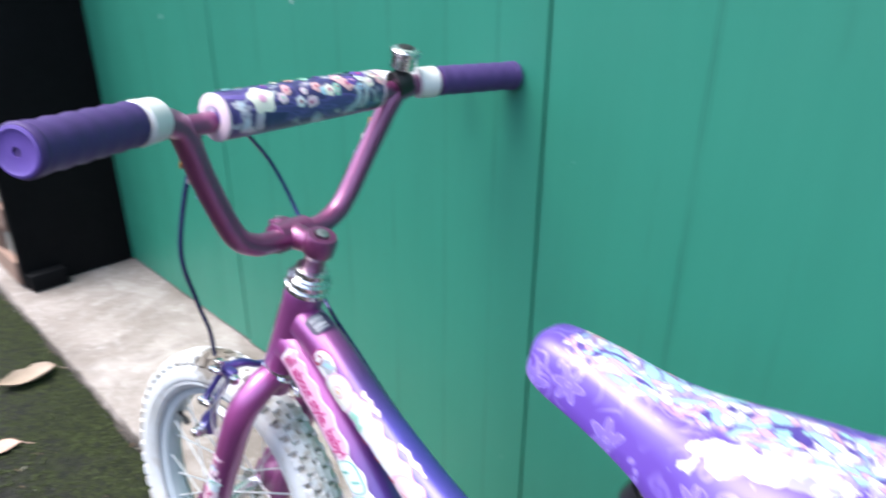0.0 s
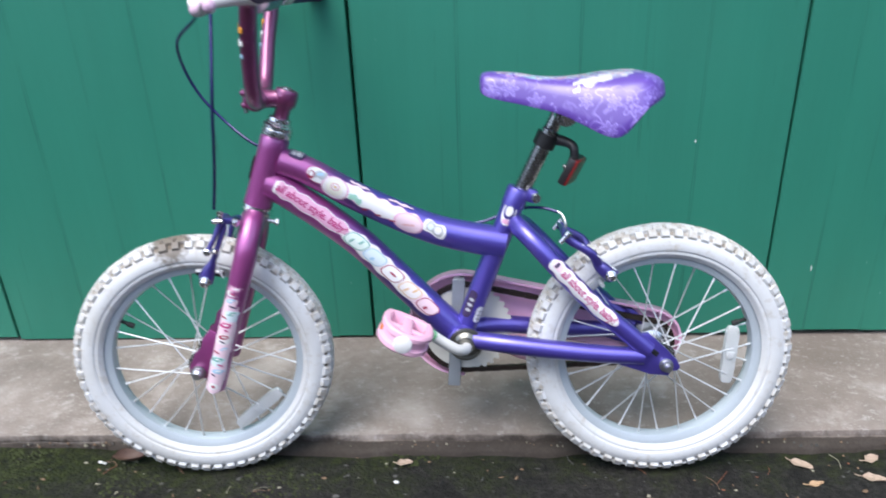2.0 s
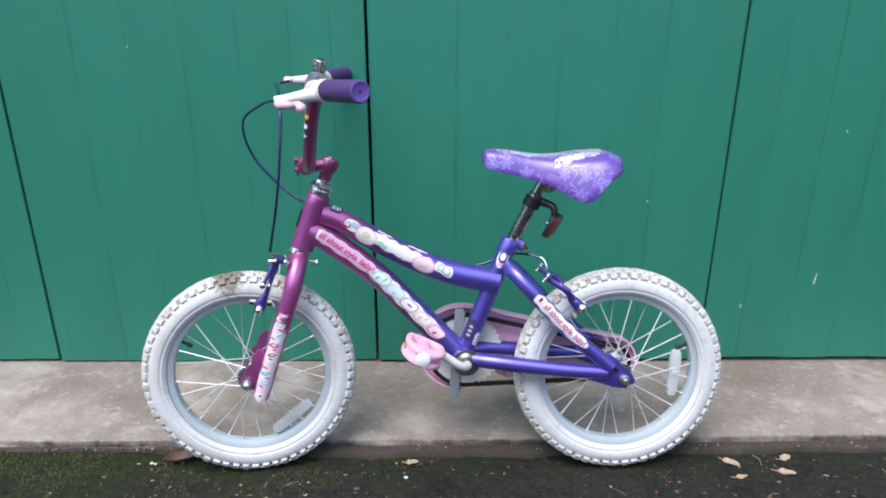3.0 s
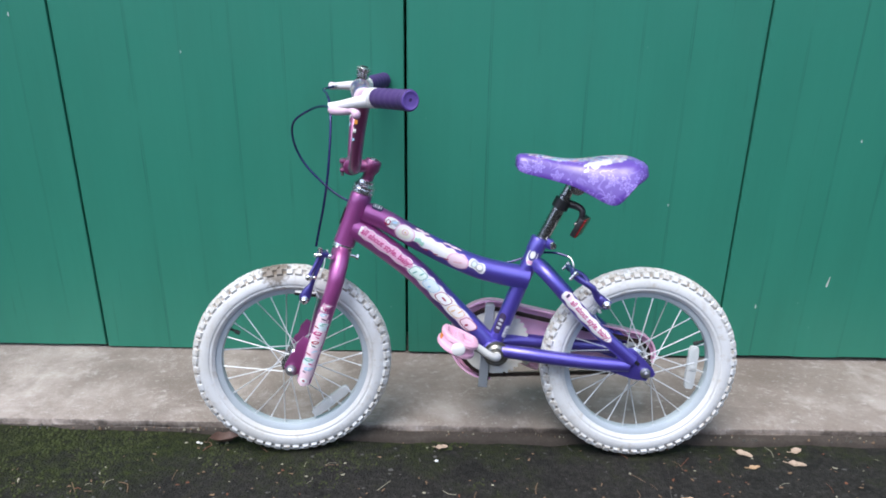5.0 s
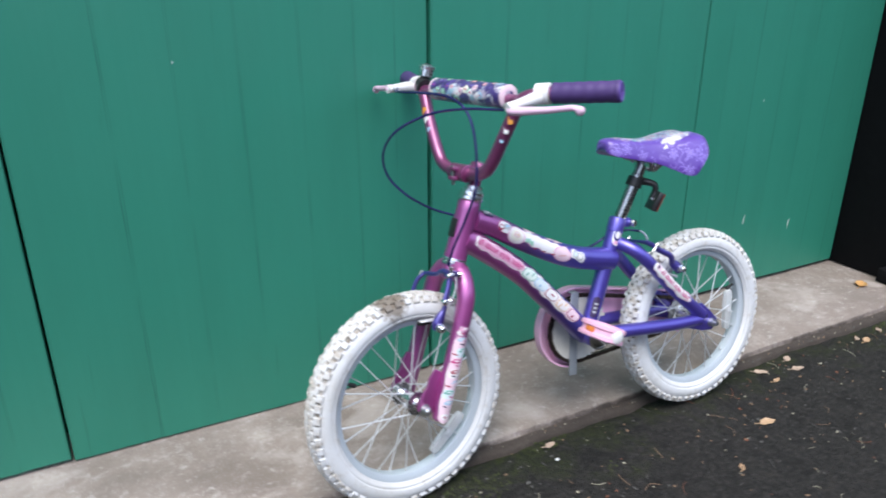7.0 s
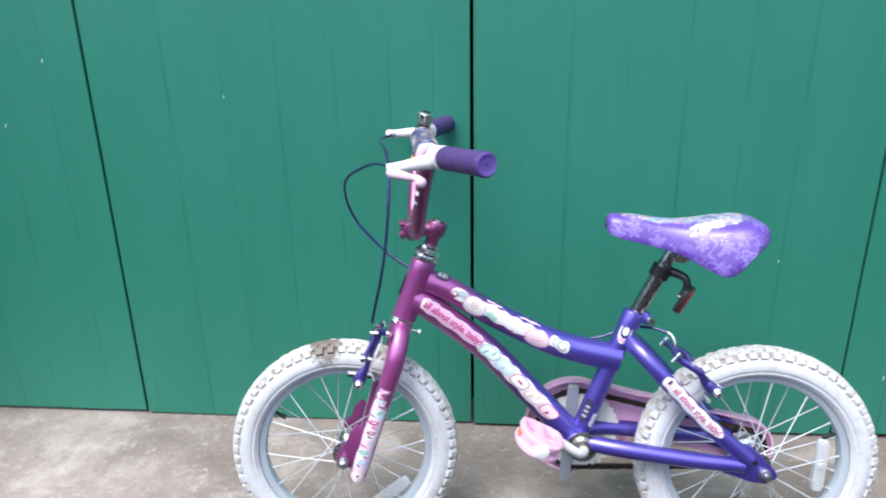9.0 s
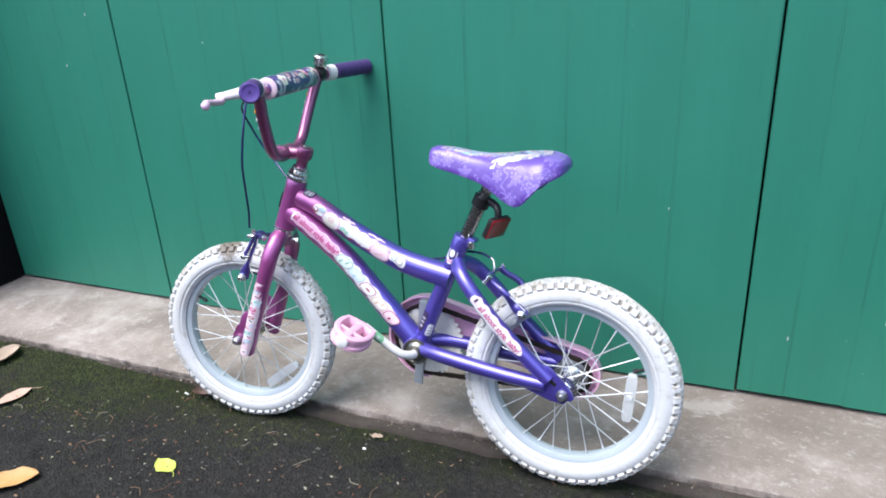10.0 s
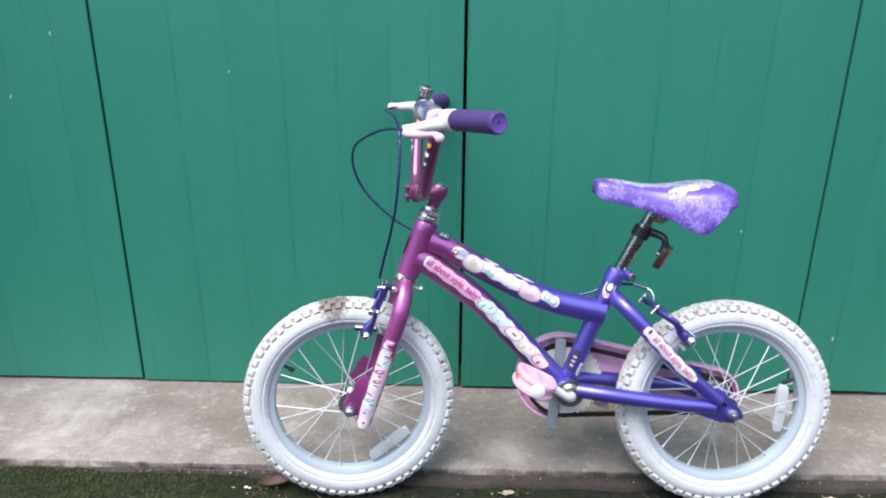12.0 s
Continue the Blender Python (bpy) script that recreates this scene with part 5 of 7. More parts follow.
def brake(bike, name, m, pivot, top, arm_w, pad_at, noodle, noodle_mat):
    """A pair of linear-pull arms with pads, bosses and a noodle; pivot, top, pad_at in (x, z)."""
    d = Vector((top[0] - pivot[0], 0, top[1] - pivot[1]))
    up = d.normalized()
    fwd = Vector((up.z, 0, -up.x))
    bm = bmesh.new()
    a, b = Vector((top[0], -arm_w, top[1])), Vector((top[0], arm_w, top[1]))
    sweep(bm, [(*a, 0.0058), (*(a.lerp(b, 0.25) + Vector((0, 0, 0.004))), 0.0052), (*(a.lerp(b, 0.6) + Vector((0, 0, 0.003))), 0.0034), (*b, 0.0030)], 0, 16, 10)
    base = part(name, moved(bm, m), M_VIOLET, bike, "violet rim brake with chrome bolts")
    for s in (1, -1):
        bm = bmesh.new()
        p0, p1 = Vector((pivot[0], -arm_w * s, pivot[1])), Vector((top[0], -arm_w * s, top[1]))
        bend = p0.lerp(p1, 0.5) + fwd * 0.006 + Vector((0, -0.006 * s, 0))
        sweep(bm, [(*(p0 - up * 0.006), 0.0112), (*p0.lerp(p1, 0.14), 0.0108), (*p0.lerp(p1, 0.27), 0.0080), (*bend, 0.0066), (*p0.lerp(p1, 0.85), 0.0062), (*p1, 0.0066)], 0, 18, 12, flat=0.75)
        part("brake_arm", moved(bm, m), M_VIOLET, base)
        bm = bmesh.new()
        sweep(bm, [p0 + fwd * 0.011 + Vector((0, -0.007 * s, 0)), p0.lerp(p1, 0.35) + fwd * 0.010 + Vector((0, -0.008 * s, 0)), p0.lerp(p1, 0.72) + fwd * 0.007 + Vector((0, -0.006 * s, 0))], 0.0011, 8, 6)
        part("return_spring", moved(bm, m), M_SPOKE, base, "thin steel return spring")
        bm = bmesh.new()
        lathe(bm, [(0, 0.0085), (0.004, 0.0085), (0.005, 0.0062), (0.011, 0.0062), (0.013, 0.004)], p0 + Vector((0, -0.006 * s, 0)), (0, -s, 0), 12)
        part("pivot_bolt", moved(bm, m), M_CHROME, base, "chrome bolt")
        bm = bmesh.new()
        lathe(bm, [(-0.012, 0.0035), (0, 0.0035), (0.002, 0.0052), (0.008, 0.0052), (0.009, 0.004)], p1 + Vector((0, -0.003 * s, 0)), fwd, 10)
        part("cable_bolt", moved(bm, m), M_CHROME, base)
        bm = bmesh.new()
        q = Vector((pad_at[0], -0.021 * s, pad_at[1]))
        block(bm, q, (0.050, 0.009, 0.011), (0, math.degrees(math.atan2(-fwd.z, fwd.x)) + 4, 0), 0.002)
        sweep(bm, [q, Vector((pad_at[0], -(arm_w + 0.008) * s, pad_at[1]))], 0.0032, 2, 8, smooth=False)
        part("brake_pad", moved(bm, m), M_BRACKET, base, "grey brake block")
    if noodle:
        bm = bmesh.new()
        sweep(bm, noodle, 0.0022, 14, 8)
        part("noodle", moved(bm, m), noodle_mat, base)
    return base


def front_brake(bike):
    """Slender arms on bosses low on the blades, joined over the tyre by a violet link."""
    m = FORKED
    bm = bmesh.new()
    sweep(bm, [(*P(-0.148, 0.446, 0.050), 0.0060), (*P(-0.146, 0.446, 0.030), 0.0056), (*P(-0.145, 0.442, 0.016), 0.0046), (*P(-0.146, 0.434, 0.002), 0.0042), (*P(-0.144, 0.426, -0.036), 0.0040)], 0, 18, 10)
    block(bm, P(-0.142, 0.4445, 0.044), (0.024, 0.011, 0.010), (0, 8, 0), 0.002)
    base = part("front_brake", moved(bm, m), M_VIOLET, bike, "violet rim brake with chrome bolts")
    for s in (1, -1):
        bm = bmesh.new()
        sweep(bm, [(*P(-0.180, 0.352, 0.050 * s), 0.0094), (*P(-0.178, 0.362, 0.050 * s), 0.0112), (*P(-0.172, 0.374, 0.051 * s), 0.0088), (*P(-0.164, 0.388, 0.052 * s), 0.0048),
                   (*P(-0.155, 0.410, 0.050 * s), 0.0042), (*P(-0.140, 0.434 + 0.009 * s, 0.042 * s), 0.0046)], 0, 26, 12, flat=0.8)
        part("brake_arm", moved(bm, m), M_VIOLET, base)
        bm = bmesh.new()
        lathe(bm, [(0, 0.0082), (0.004, 0.0082), (0.005, 0.0058), (0.011, 0.0058), (0.013, 0.004)], P(-0.179, 0.3575, 0.058 * s), (0, -s, 0), 12)
        part("pivot_bolt", moved(bm, m), M_CHROME, base, "chrome bolt")
        bm = bmesh.new()
        sweep(bm, [P(-0.137, 0.428 + 0.012 * s, 0.052 * s), P(-0.140, 0.424, 0.056 * s), P(-0.152, 0.400, 0.058 * s), P(-0.159, 0.384, 0.058 * s), P(-0.152, 0.362, 0.060 * s)], 0.0012, 20, 6)
        part("return_spring", moved(bm, m), M_SPOKE, base, "thin steel return spring")
        bm = bmesh.new()
        block(bm, P(-0.180, 0.3570, 0.022 * s), (0.042, 0.009, 0.0075), (0, 7, 0), 0.0015)
        pad = part("brake_pad", moved(bm, m), M_RUBBER, base, "black brake block in a steel holder")
        bm = bmesh.new()
        block(bm, P(-0.180, 0.3615, 0.026 * s), (0.040, 0.010, 0.0026), (0, 7, 0), 0.0008, 1)
        part("pad_holder", moved(bm, m), M_SPOKE, pad, "bright steel holder")
    bm = bmesh.new()
    sweep(bm, [(*P(-0.147, 0.445, 0.048), 0.0044), (*P(-0.157, 0.424, 0.054), 0.0038), (*P(-0.168, 0.405, 0.058), 0.0040)], 0, 14, 10)
    part("cable_arm", moved(bm, m), M_VIOLET, base)
    for (x, z, w), r, axis in (((-0.169, 0.403, 0.058), 0.0056, (0, -1, 0)), ((-0.160, 0.404, 0.060), 0.0036, (0.6, -0.8, 0)), ((-0.150, 0.447, 0.056), 0.0040, (-1, 0, 0)), ((-0.129, 0.442, 0.046), 0.0058, (0.8, -0.6, -0.2))):
        bm = bmesh.new()
        lathe(bm, [(-0.007, r * 0.6), (0, r * 0.6), (0.001, r), (0.006, r), (0.0075, r * 0.7)], P(x, z, w), axis, 10)
        part("cable_bolt", moved(bm, m), M_CHROME, base, "chrome bolt")
    bm = bmesh.new()
    lathe(bm, [(0, 0.0036), (0.012, 0.0036), (0.013, 0.0046), (0.017, 0.0046), (0.018, 0.003)], P(-0.146, 0.443, 0.052), (0, 0, 1), 10)
    part("ferrule", moved(bm, m), M_CHROME, base, "chrome cable ferrule")
    return base


BAR = [(-0.0810, 0.6100, 0.0), (-0.0810, 0.6100, 0.026), (-0.0808, 0.6135, 0.050), (-0.0790, 0.6300, 0.073), (-0.0730, 0.6850, 0.105), (-0.0650, 0.7310, 0.129), (-0.0610, 0.7420, 0.142),
       (-0.0540, 0.7465, 0.162), (-0.0430, 0.7485, 0.188), (-0.0030, 0.7500, 0.276)]
BAR_SHIFT = 0.0135
PAD_MID, PAD_R = 0.0180, 0.0202


def bar_point(w):
    """A point on the bar's centre line, by its reach from the bar's middle."""
    s = 1 if w >= 0 else -1
    line = catmull([P(x, z, ww) for x, z, ww in BAR], 60)
    best = min(line, key=lambda q: abs(-q[1] - abs(w)))
    return Vector((best[0], best[1] * s - BAR_SHIFT, best[2] + (0.052 * abs(w) if s < 0 else 0.0)))


def build_bars(bike):
    bm = bmesh.new()
    left = [P(x, z, w + BAR_SHIFT) for x, z, w in BAR]
    right = [P(x, z + 0.052 * w, -w + BAR_SHIFT) for x, z, w in BAR]
    sweep(bm, right[:0:-1] + left, 0.0112, 90, 18)
    bar = part("handlebar", moved(bm, BAR_TURNED), M_PLUM, bike, "dark plum-magenta upswept handlebar")
    # stem: quill, neck and clamp
    bm = bmesh.new()
    lathe(bm, [(-0.045, 0.0112), (-0.006, 0.0112), (0.0, 0.0145), (0.003, 0.0165), (0.018, 0.0165), (0.022, 0.0145), (0.0225, 0.009), (0.0195, 0.0085)], on_axis(0.600), AXIS, 24)
    q = on_axis(0.609)
    sweep(bm, [(*q, 0.0135), (*(q + Vector((-0.020, 0, 0.0))), 0.0125), (-0.084, 0, 0.610, 0.0150)], 0, 10, 16)
    lathe(bm, [(-0.021, 0.0135), (-0.020, 0.0155), (0.020, 0.0155), (0.021, 0.0135)], (-0.084, 0, 0.610), Y, 24)
    for dz in (0.0095, -0.0075):
        block(bm, (-0.0995, 0, 0.610 + dz), (0.013, 0.021, 0.008), (0, 0, 0), 0.003)
    part("stem", moved(bm, STEMMED), M_PLUM, bar)
    bm = bmesh.new()
    sweep(bm, [(-0.1010, 0, 0.591), (-0.1010, 0, 0.625)], 0.0034, 2, 10, smooth=False)
    part("clamp_bolt", moved(bm, STEMMED), M_STEEL, bar)
    bm = bmesh.new()
    lathe(bm, [(0.0205, 0.0072), (0.0245, 0.0072), (0.0255, 0.005)], on_axis(0.600), AXIS, 6)
    part("stem_bolt", moved(bm, STEMMED), M_STEEL, bar)
    # crossbar and its padded cover
    bm = bmesh.new()
    sweep(bm, [P(-0.0640, 0.7500, -0.134 + BAR_SHIFT), P(-0.0640, 0.7370, 0.134 + BAR_SHIFT)], 0.0090, 2, 14, smooth=False)
    part("crossbar", moved(bm, BAR_TURNED), M_PLUM, bar)
    pad_m = BAR_TURNED @ Matrix.Translation(P(-0.0620, 0.7470, PAD_MID)) @ Matrix.Rotation(0.048, 4, "X")
    bm = bmesh.new()
    lathe(bm, [(-0.098, 0.0105), (-0.0975, 0.0175), (-0.094, 0.0197), (-0.05, PAD_R), (0.05, PAD_R), (0.094, 0.0197), (0.0975, 0.0175), (0.098, 0.0105)], (0, 0, 0), Y, 32)
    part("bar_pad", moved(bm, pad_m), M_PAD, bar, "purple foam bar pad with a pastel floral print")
    for s in (1, -1):
        bm = bmesh.new()
        lathe(bm, [(0.0, 0.0100), (0.0, 0.0193), (0.0028, 0.0199), (0.0040, 0.0180), (0.0042, 0.0100)], (0, -0.0945 * s, 0), (0, -s, 0), 32, cap=False)
        part("pad_end", moved(bm, pad_m), M_DECAL_BLUSH, bar, "pale foam end of the bar pad")
    # flowers printed on the pad
    rng = random.Random(23)
    tints = (M_DECAL_WHITE, M_DECAL_CREAM, M_DECAL_SKY, M_DECAL_WHITE, M_DECAL_MINT, M_DECAL_BLUSH, M_DECAL_SKY, M_DECAL_ROSE, M_GRIP_END, M_GRIP_END)
    flowers = [(0.060, 0.70, 0.0130, M_DECAL_CREAM)]
    for k in range(44):
        flowers.append((0.046 - 0.136 * (k % 22) / 21 + rng.uniform(-0.003, 0.003), (0.78 if k < 22 else 3.1) + rng.gauss(0, 0.30), rng.uniform(0.0036, 0.0078), rng.choice(tints)))
    for k in range(10):
        flowers.append((0.084 - 0.017 * k, rng.uniform(1.6, 2.1), rng.uniform(0.003, 0.006), rng.choice(tints)))
    for k, (w, a0, r, mt) in enumerate(flowers):
        for rad, mm, lift in ((r, mt, 0.0003 + 0.00001 * k), (r * 0.30, (M_DECAL_PINK, M_DECAL_RED, M_DECAL_MINT, M_DECAL_CERISE)[k % 4], 0.0010)):
            bm = bmesh.new()
            o = Vector((0, -w, 0))
            rings = []
            for step in (0.001, 0.25, 0.5, 0.75, 1.0):
                ring = []
                for i in range(24):
                    t = 2 * math.pi * i / 24
                    rr = step * rad * (1 + (0.13 * math.cos(5 * t + k) if rad == r else 0))
                    a = a0 + rr * math.cos(t) / PAD_R
                    ring.append(bm.verts.new(o + Vector((math.cos(a) * (PAD_R + lift), rr * math.sin(t), math.sin(a) * (PAD_R + lift)))))
                rings.append(ring)
            for ra, rb in zip(rings, rings[1:]):
                for i in range(24):
                    bm.faces.new((ra[i], ra[(i + 1) % 24], rb[(i + 1) % 24], rb[i]))
            part("printed_flower", moved(bm, pad_m), mm, bar)
    for s in (1, -1):
        side = "left" if s > 0 else "right"
        # grip with rounded ribs and a flange
        a, b = bar_point(0.186 * s), bar_point(0.276 * s)
        d = (b - a).normalized()
        L = (b - a).length + 0.004
        prof = [(0, 0.0125), (0.001, 0.0160)]
        n = 11
        for k in range(n):
            h = 0.004 + (L - 0.014) * k / (n - 1)
            prof += [(h, 0.0157 if k % 2 else 0.0166), (h + 0.003, 0.0161)]
        prof += [(L - 0.006, 0.0168), (L - 0.002, 0.0170), (L, 0.0158)]
        bm = bmesh.new()
        lathe(bm, prof, a, d, 28)
        grip = part("grip", moved(bm, BAR_TURNED), M_GRIP, bar, "purple ribbed rubber grip")
        bm = bmesh.new()
        lathe(bm, [(-0.002, 0.0155), (0.0012, 0.0152), (0.0018, 0.0135), (0.0006, 0.0115), (0.0010, 0.0030), (-0.003, 0.0022)], a + d * L, d, 28)
        part("grip_end", moved(bm, BAR_TURNED), M_GRIP_END, grip, "lilac end of the grip")
        # brake lever: clamp band, tapering body, blade with a ball tip
        c = bar_point(0.170 * s)
        drop = -0.018 if s > 0 else -0.003
        bm = bmesh.new()
        lathe(bm, [(-0.012, 0.0125), (-0.0115, 0.0165), (0.010, 0.0170), (0.0115, 0.0155), (0.0118, 0.0125)], c, d, 24)
        sweep(bm, [(*(c + Vector((-0.004, 0, -0.004))), 0.0118), (*(c + Vector((-0.026, 0.0, drop * 0.4))), 0.0100), (*(c + Vector((-0.052, 0.002 * s, drop * 0.66))), 0.0078), (*(c + Vector((-0.073, 0.004 * s, drop * 0.85))), 0.0074)], 0, 14, 14, flat=0.9)
        lever = part("brake_lever", moved(bm, BAR_TURNED), M_WHITE, bar, "white brake lever body with a pink blade")
        lift = 0.0 if s > 0 else -0.008
        bm = bmesh.new()
        p = c + Vector((-0.064, -0.004 * s, drop - (0.003 if s > 0 else -0.001)))
        sweep(bm, [(*(p + Vector((-0.004, 0.010 * s, 0.002))), 0.0062), (*p, 0.0070), (*(p + Vector((0.012, -0.028 * s, 0.001 + lift * 0.25))), 0.0060), (*(p + Vector((0.020, -0.060 * s, 0.003 + lift * 0.6))), 0.0050),
                   (*(p + Vector((0.028, -0.090 * s, 0.006 + lift))), 0.0046), (*(p + Vector((0.032, -0.098 * s, 0.003 + lift))), 0.0050)], 0, 26, 12, flat=1.25)
        tip = p + Vector((0.032, -0.100 * s, 0.002 + lift))
        g = bmesh.ops.create_uvsphere(bm, u_segments=14, v_segments=10, radius=0.0072)
        for v in g["verts"]:
            v.co += tip
        part("lever_blade", moved(bm, BAR_TURNED), M_PINK_PALE, lever, "pale pink lever blade with a ball tip")
        bm = bmesh.new()
        e = c + Vector((-0.060, 0.010 * s, drop * 0.8))
        lathe(bm, [(0, 0.0045), (0.012, 0.0042), (0.013, 0.003)], e, (-0.3, 1.0 * s, 0), 10)
        part("cable_adjuster", moved(bm, BAR_TURNED), M_STEEL, lever)
        # stickers on the uprights, facing forward
        for k, (w, mt, hw) in enumerate(((0.1145, M_DECAL_ORANGE, 0.0068), (0.1075, M_DECAL_WHITE, 0.0062), (0.0985, M_DECAL_SKY, 0.005))):
            o = bar_point(w * s)
            bm = bmesh.new()
            block(bm, o + Vector((-0.0084, -0.0064, 0)) if s > 0 else o + Vector((-0.0100, -0.0044, 0)), (0.0018, hw * 1.3, hw * 2), (0, 9, 37 if s > 0 else 24), 0.0008, 1)
            part("sticker", moved(bm, BAR_TURNED), mt, bar)
    # bell by the right-hand upright
    bm = bmesh.new()
    o = bar_point(-0.138) + Vector((0.002, 0, 0.010))
    d = (bar_point(-0.17) - bar_point(-0.13)).normalized()
    lathe(bm, [(-0.009, 0.0118), (-0.0085, 0.0150), (0.0085, 0.0150), (0.009, 0.0118)], o, d, 20)
    up = Vector((0.24, -0.10, 1)).normalized()
    sweep(bm, [o + up * 0.008, o + up * 0.020], 0.0095, 2, 14, smooth=False)
    bell = part("bell_clamp", moved(bm, BAR_TURNED), M_BLACK, bar, "black bell clamp")
    bm = bmesh.new()
    lathe(bm, [(0.016, 0.0120), (0.0165, 0.0136), (0.030, 0.0138), (0.0315, 0.0158), (0.0350, 0.0160), (0.0375, 0.0138), (0.0385, 0.0092), (0.0370, 0.0088)], o, up, 32)
    part("bell_dome", moved(bm, BAR_TURNED), M_CHROME, bell, "chrome bell")
    bm = bmesh.new()
    lathe(bm, [(0.0365, 0.0088), (0.0392, 0.0083), (0.0404, 0.0052), (0.0407, 0.001)], o, up, 24)
    part("bell_cap", moved(bm, BAR_TURNED), M_BLACK, bell)
    return bar


def build_cables(bike):
    start_l = BAR_TURNED @ (bar_point(0.170) + Vector((-0.064, 0.022, -0.020)))
    start_r = BAR_TURNED @ (bar_point(-0.170) + Vector((-0.064, -0.022, -0.003)))
    bm = bmesh.new()
    sweep(bm, [start_l, P(-0.118, 0.722, 0.105), P(-0.152, 0.716, 0.045), P(-0.194, 0.692, 0.004), P(-0.205, 0.655, -0.035), P(-0.192, 0.612, -0.056), P(-0.160, 0.574, -0.058), P(-0.118, 0.543, -0.042),
               P(-0.070, 0.522, -0.027), P(-0.010, 0.490, -0.0245), P(0.061, 0.450, -0.0245), P(0.160, 0.409, -0.0240), P(0.232, 0.412, -0.022), P(0.285, 0.431, -0.020),
               P(0.322, 0.435, -0.010), P(0.349, 0.430, 0.003)], 0.0023, 140, 8)
    part("rear_brake_cable", bm, M_CABLE, bike, "blue-black brake cable housing")
    bm = bmesh.new()
    sweep(bm, [start_r, P(-0.147, 0.756, -0.080), P(-0.138, 0.752, -0.010), P(-0.120, 0.743, 0.056), P(-0.109, 0.721, 0.094), P(-0.106, 0.678, 0.114), P(-0.112, 0.600, 0.120), P(-0.125, 0.540, 0.098),
               P(-0.138, 0.494, 0.076), P(-0.1465, 0.460, 0.066)], 0.0023, 90, 8)
    part("front_brake_cable", bm, M_CABLE, bike, "blue-black brake cable housing")


def build_saddle(bike):
    stations = [(0.2275, 0.011, 0.6300, 0.6170), (0.2295, 0.0190, 0.6355, 0.6125), (0.2360, 0.0250, 0.6390, 0.6085), (0.2500, 0.0285, 0.6395, 0.6040), (0.280, 0.0315, 0.6370, 0.5975), (0.310, 0.0360, 0.6320, 0.5905),
                (0.340, 0.0440, 0.6295, 0.5825), (0.372, 0.0590, 0.6305, 0.5680), (0.394, 0.0680, 0.6330, 0.5575), (0.410, 0.0735, 0.6345, 0.5535), (0.423, 0.0755, 0.6352, 0.5575), (0.438, 0.0760, 0.6360, 0.5725),
                (0.455, 0.0725, 0.6350, 0.5900), (0.472, 0.0600, 0.6310, 0.5985), (0.484, 0.0430, 0.6250, 0.6045), (0.4895, 0.0140, 0.6190, 0.6080)]
    fine = catmull(stations, 60)
    bm = bmesh.new()
    rings = []
    for x, b, top, low in fine:
        h = top - low
        ring = []
        crown = 0.10 * h
        half = [(0.0, top - 0.10 * crown), (0.28 * b, top), (0.52 * b, top - 0.05 * h), (0.72 * b, top - 0.15 * h), (0.84 * b, top - 0.28 * h), (0.92 * b, top - 0.50 * h), (0.98 * b, top - 0.75 * h), (1.02 * b, low + 0.05 * h), (0.995 * b, low), (0.93 * b, low + 0.002)]
        dip = 0.0025 * min(1, max(0, (x - 0.36) / 0.06))
        half[0] = (0.0, half[0][1] - dip)
        pts = [(-y, z) for y, z in half[:0:-1]] + half
        under = [(0.6 * b, low + 0.20 * h), (0.0, low + 0.28 * h), (-0.6 * b, low + 0.20 * h)]
        for y, z in pts + under:
            ring.append(bm.verts.new((0.2345 + (x - 0.2275) * 0.9695, y - 0.021 + 0.036 * (x - 0.2275), z - 0.0035 + 0.05 * y)))
        rings.append(ring)
    for a, c in zip(rings, rings[1:]):
        for k in range(len(a)):
            bm.faces.new((a[k], a[(k + 1) % len(a)], c[(k + 1) % len(a)], c[k]))
    bm.faces.new(rings[0]), bm.faces.new(rings[-1])
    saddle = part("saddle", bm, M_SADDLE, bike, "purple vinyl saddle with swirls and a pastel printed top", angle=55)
    bm = bmesh.new()
    for s in (1, -1):
        sweep(bm, [P(0.255, 0.612, 0.004 * s), P(0.285, 0.602, 0.012 * s), P(0.315, 0.587, 0.020 * s), P(0.360, 0.581, 0.022 * s), P(0.395, 0.590, 0.026 * s), P(0.430, 0.604, 0.034 * s)], 0.0034, 24, 8)
    part("saddle_rails", moved(bm, Matrix.Translation((0.006, -0.016, 0))), M_STEEL, saddle, "steel rails")
    bm = bmesh.new()
    lathe(bm, [(-0.024, 0.009), (-0.023, 0.0155), (-0.012, 0.0165), (-0.010, 0.0135), (0.010, 0.0135), (0.012, 0.0165), (0.023, 0.0155), (0.024, 0.009)], P(0.346, 0.574, 0), Y, 20)
    lathe(bm, [(0, 0.0135), (0.003, 0.0135), (0.004, 0.0100), (0.010, 0.0090), (0.012, 0.0050)], P(0.350, 0.576, 0.023), (0, -1, 0), 14)
    part("saddle_clamp", moved(bm, Matrix.Translation((0.008, -0.017, 0))), M_CHROME, saddle, "grey steel saddle clamp")
    # post
    a, b = Vector(ST[0]), Vector(ST[1])
    b += Vector((0.005, 0, 0))
    d = ((b - a).normalized() + Vector((0.045, -0.120, 0))).normalized()
    bm = bmesh.new()
    lathe(bm, [(-0.03, 0.0127), (0.094, 0.0127), (0.096, 0.0110), (0.1215, 0.0108), (0.1225, 0.0095)], b, d, 24)
    post = part("seat_post", bm, M_POST, bike, "scratched bare-metal seat post")
    # reflector on a black bracket
    bm = bmesh.new()
    o = b + d * 0.078
    lathe(bm, [(-0.010, 0.0128), (-0.0095, 0.0165), (0.0095, 0.0165), (0.010, 0.0128)], o, d, 24)
    back = Vector((1, 0, 0))
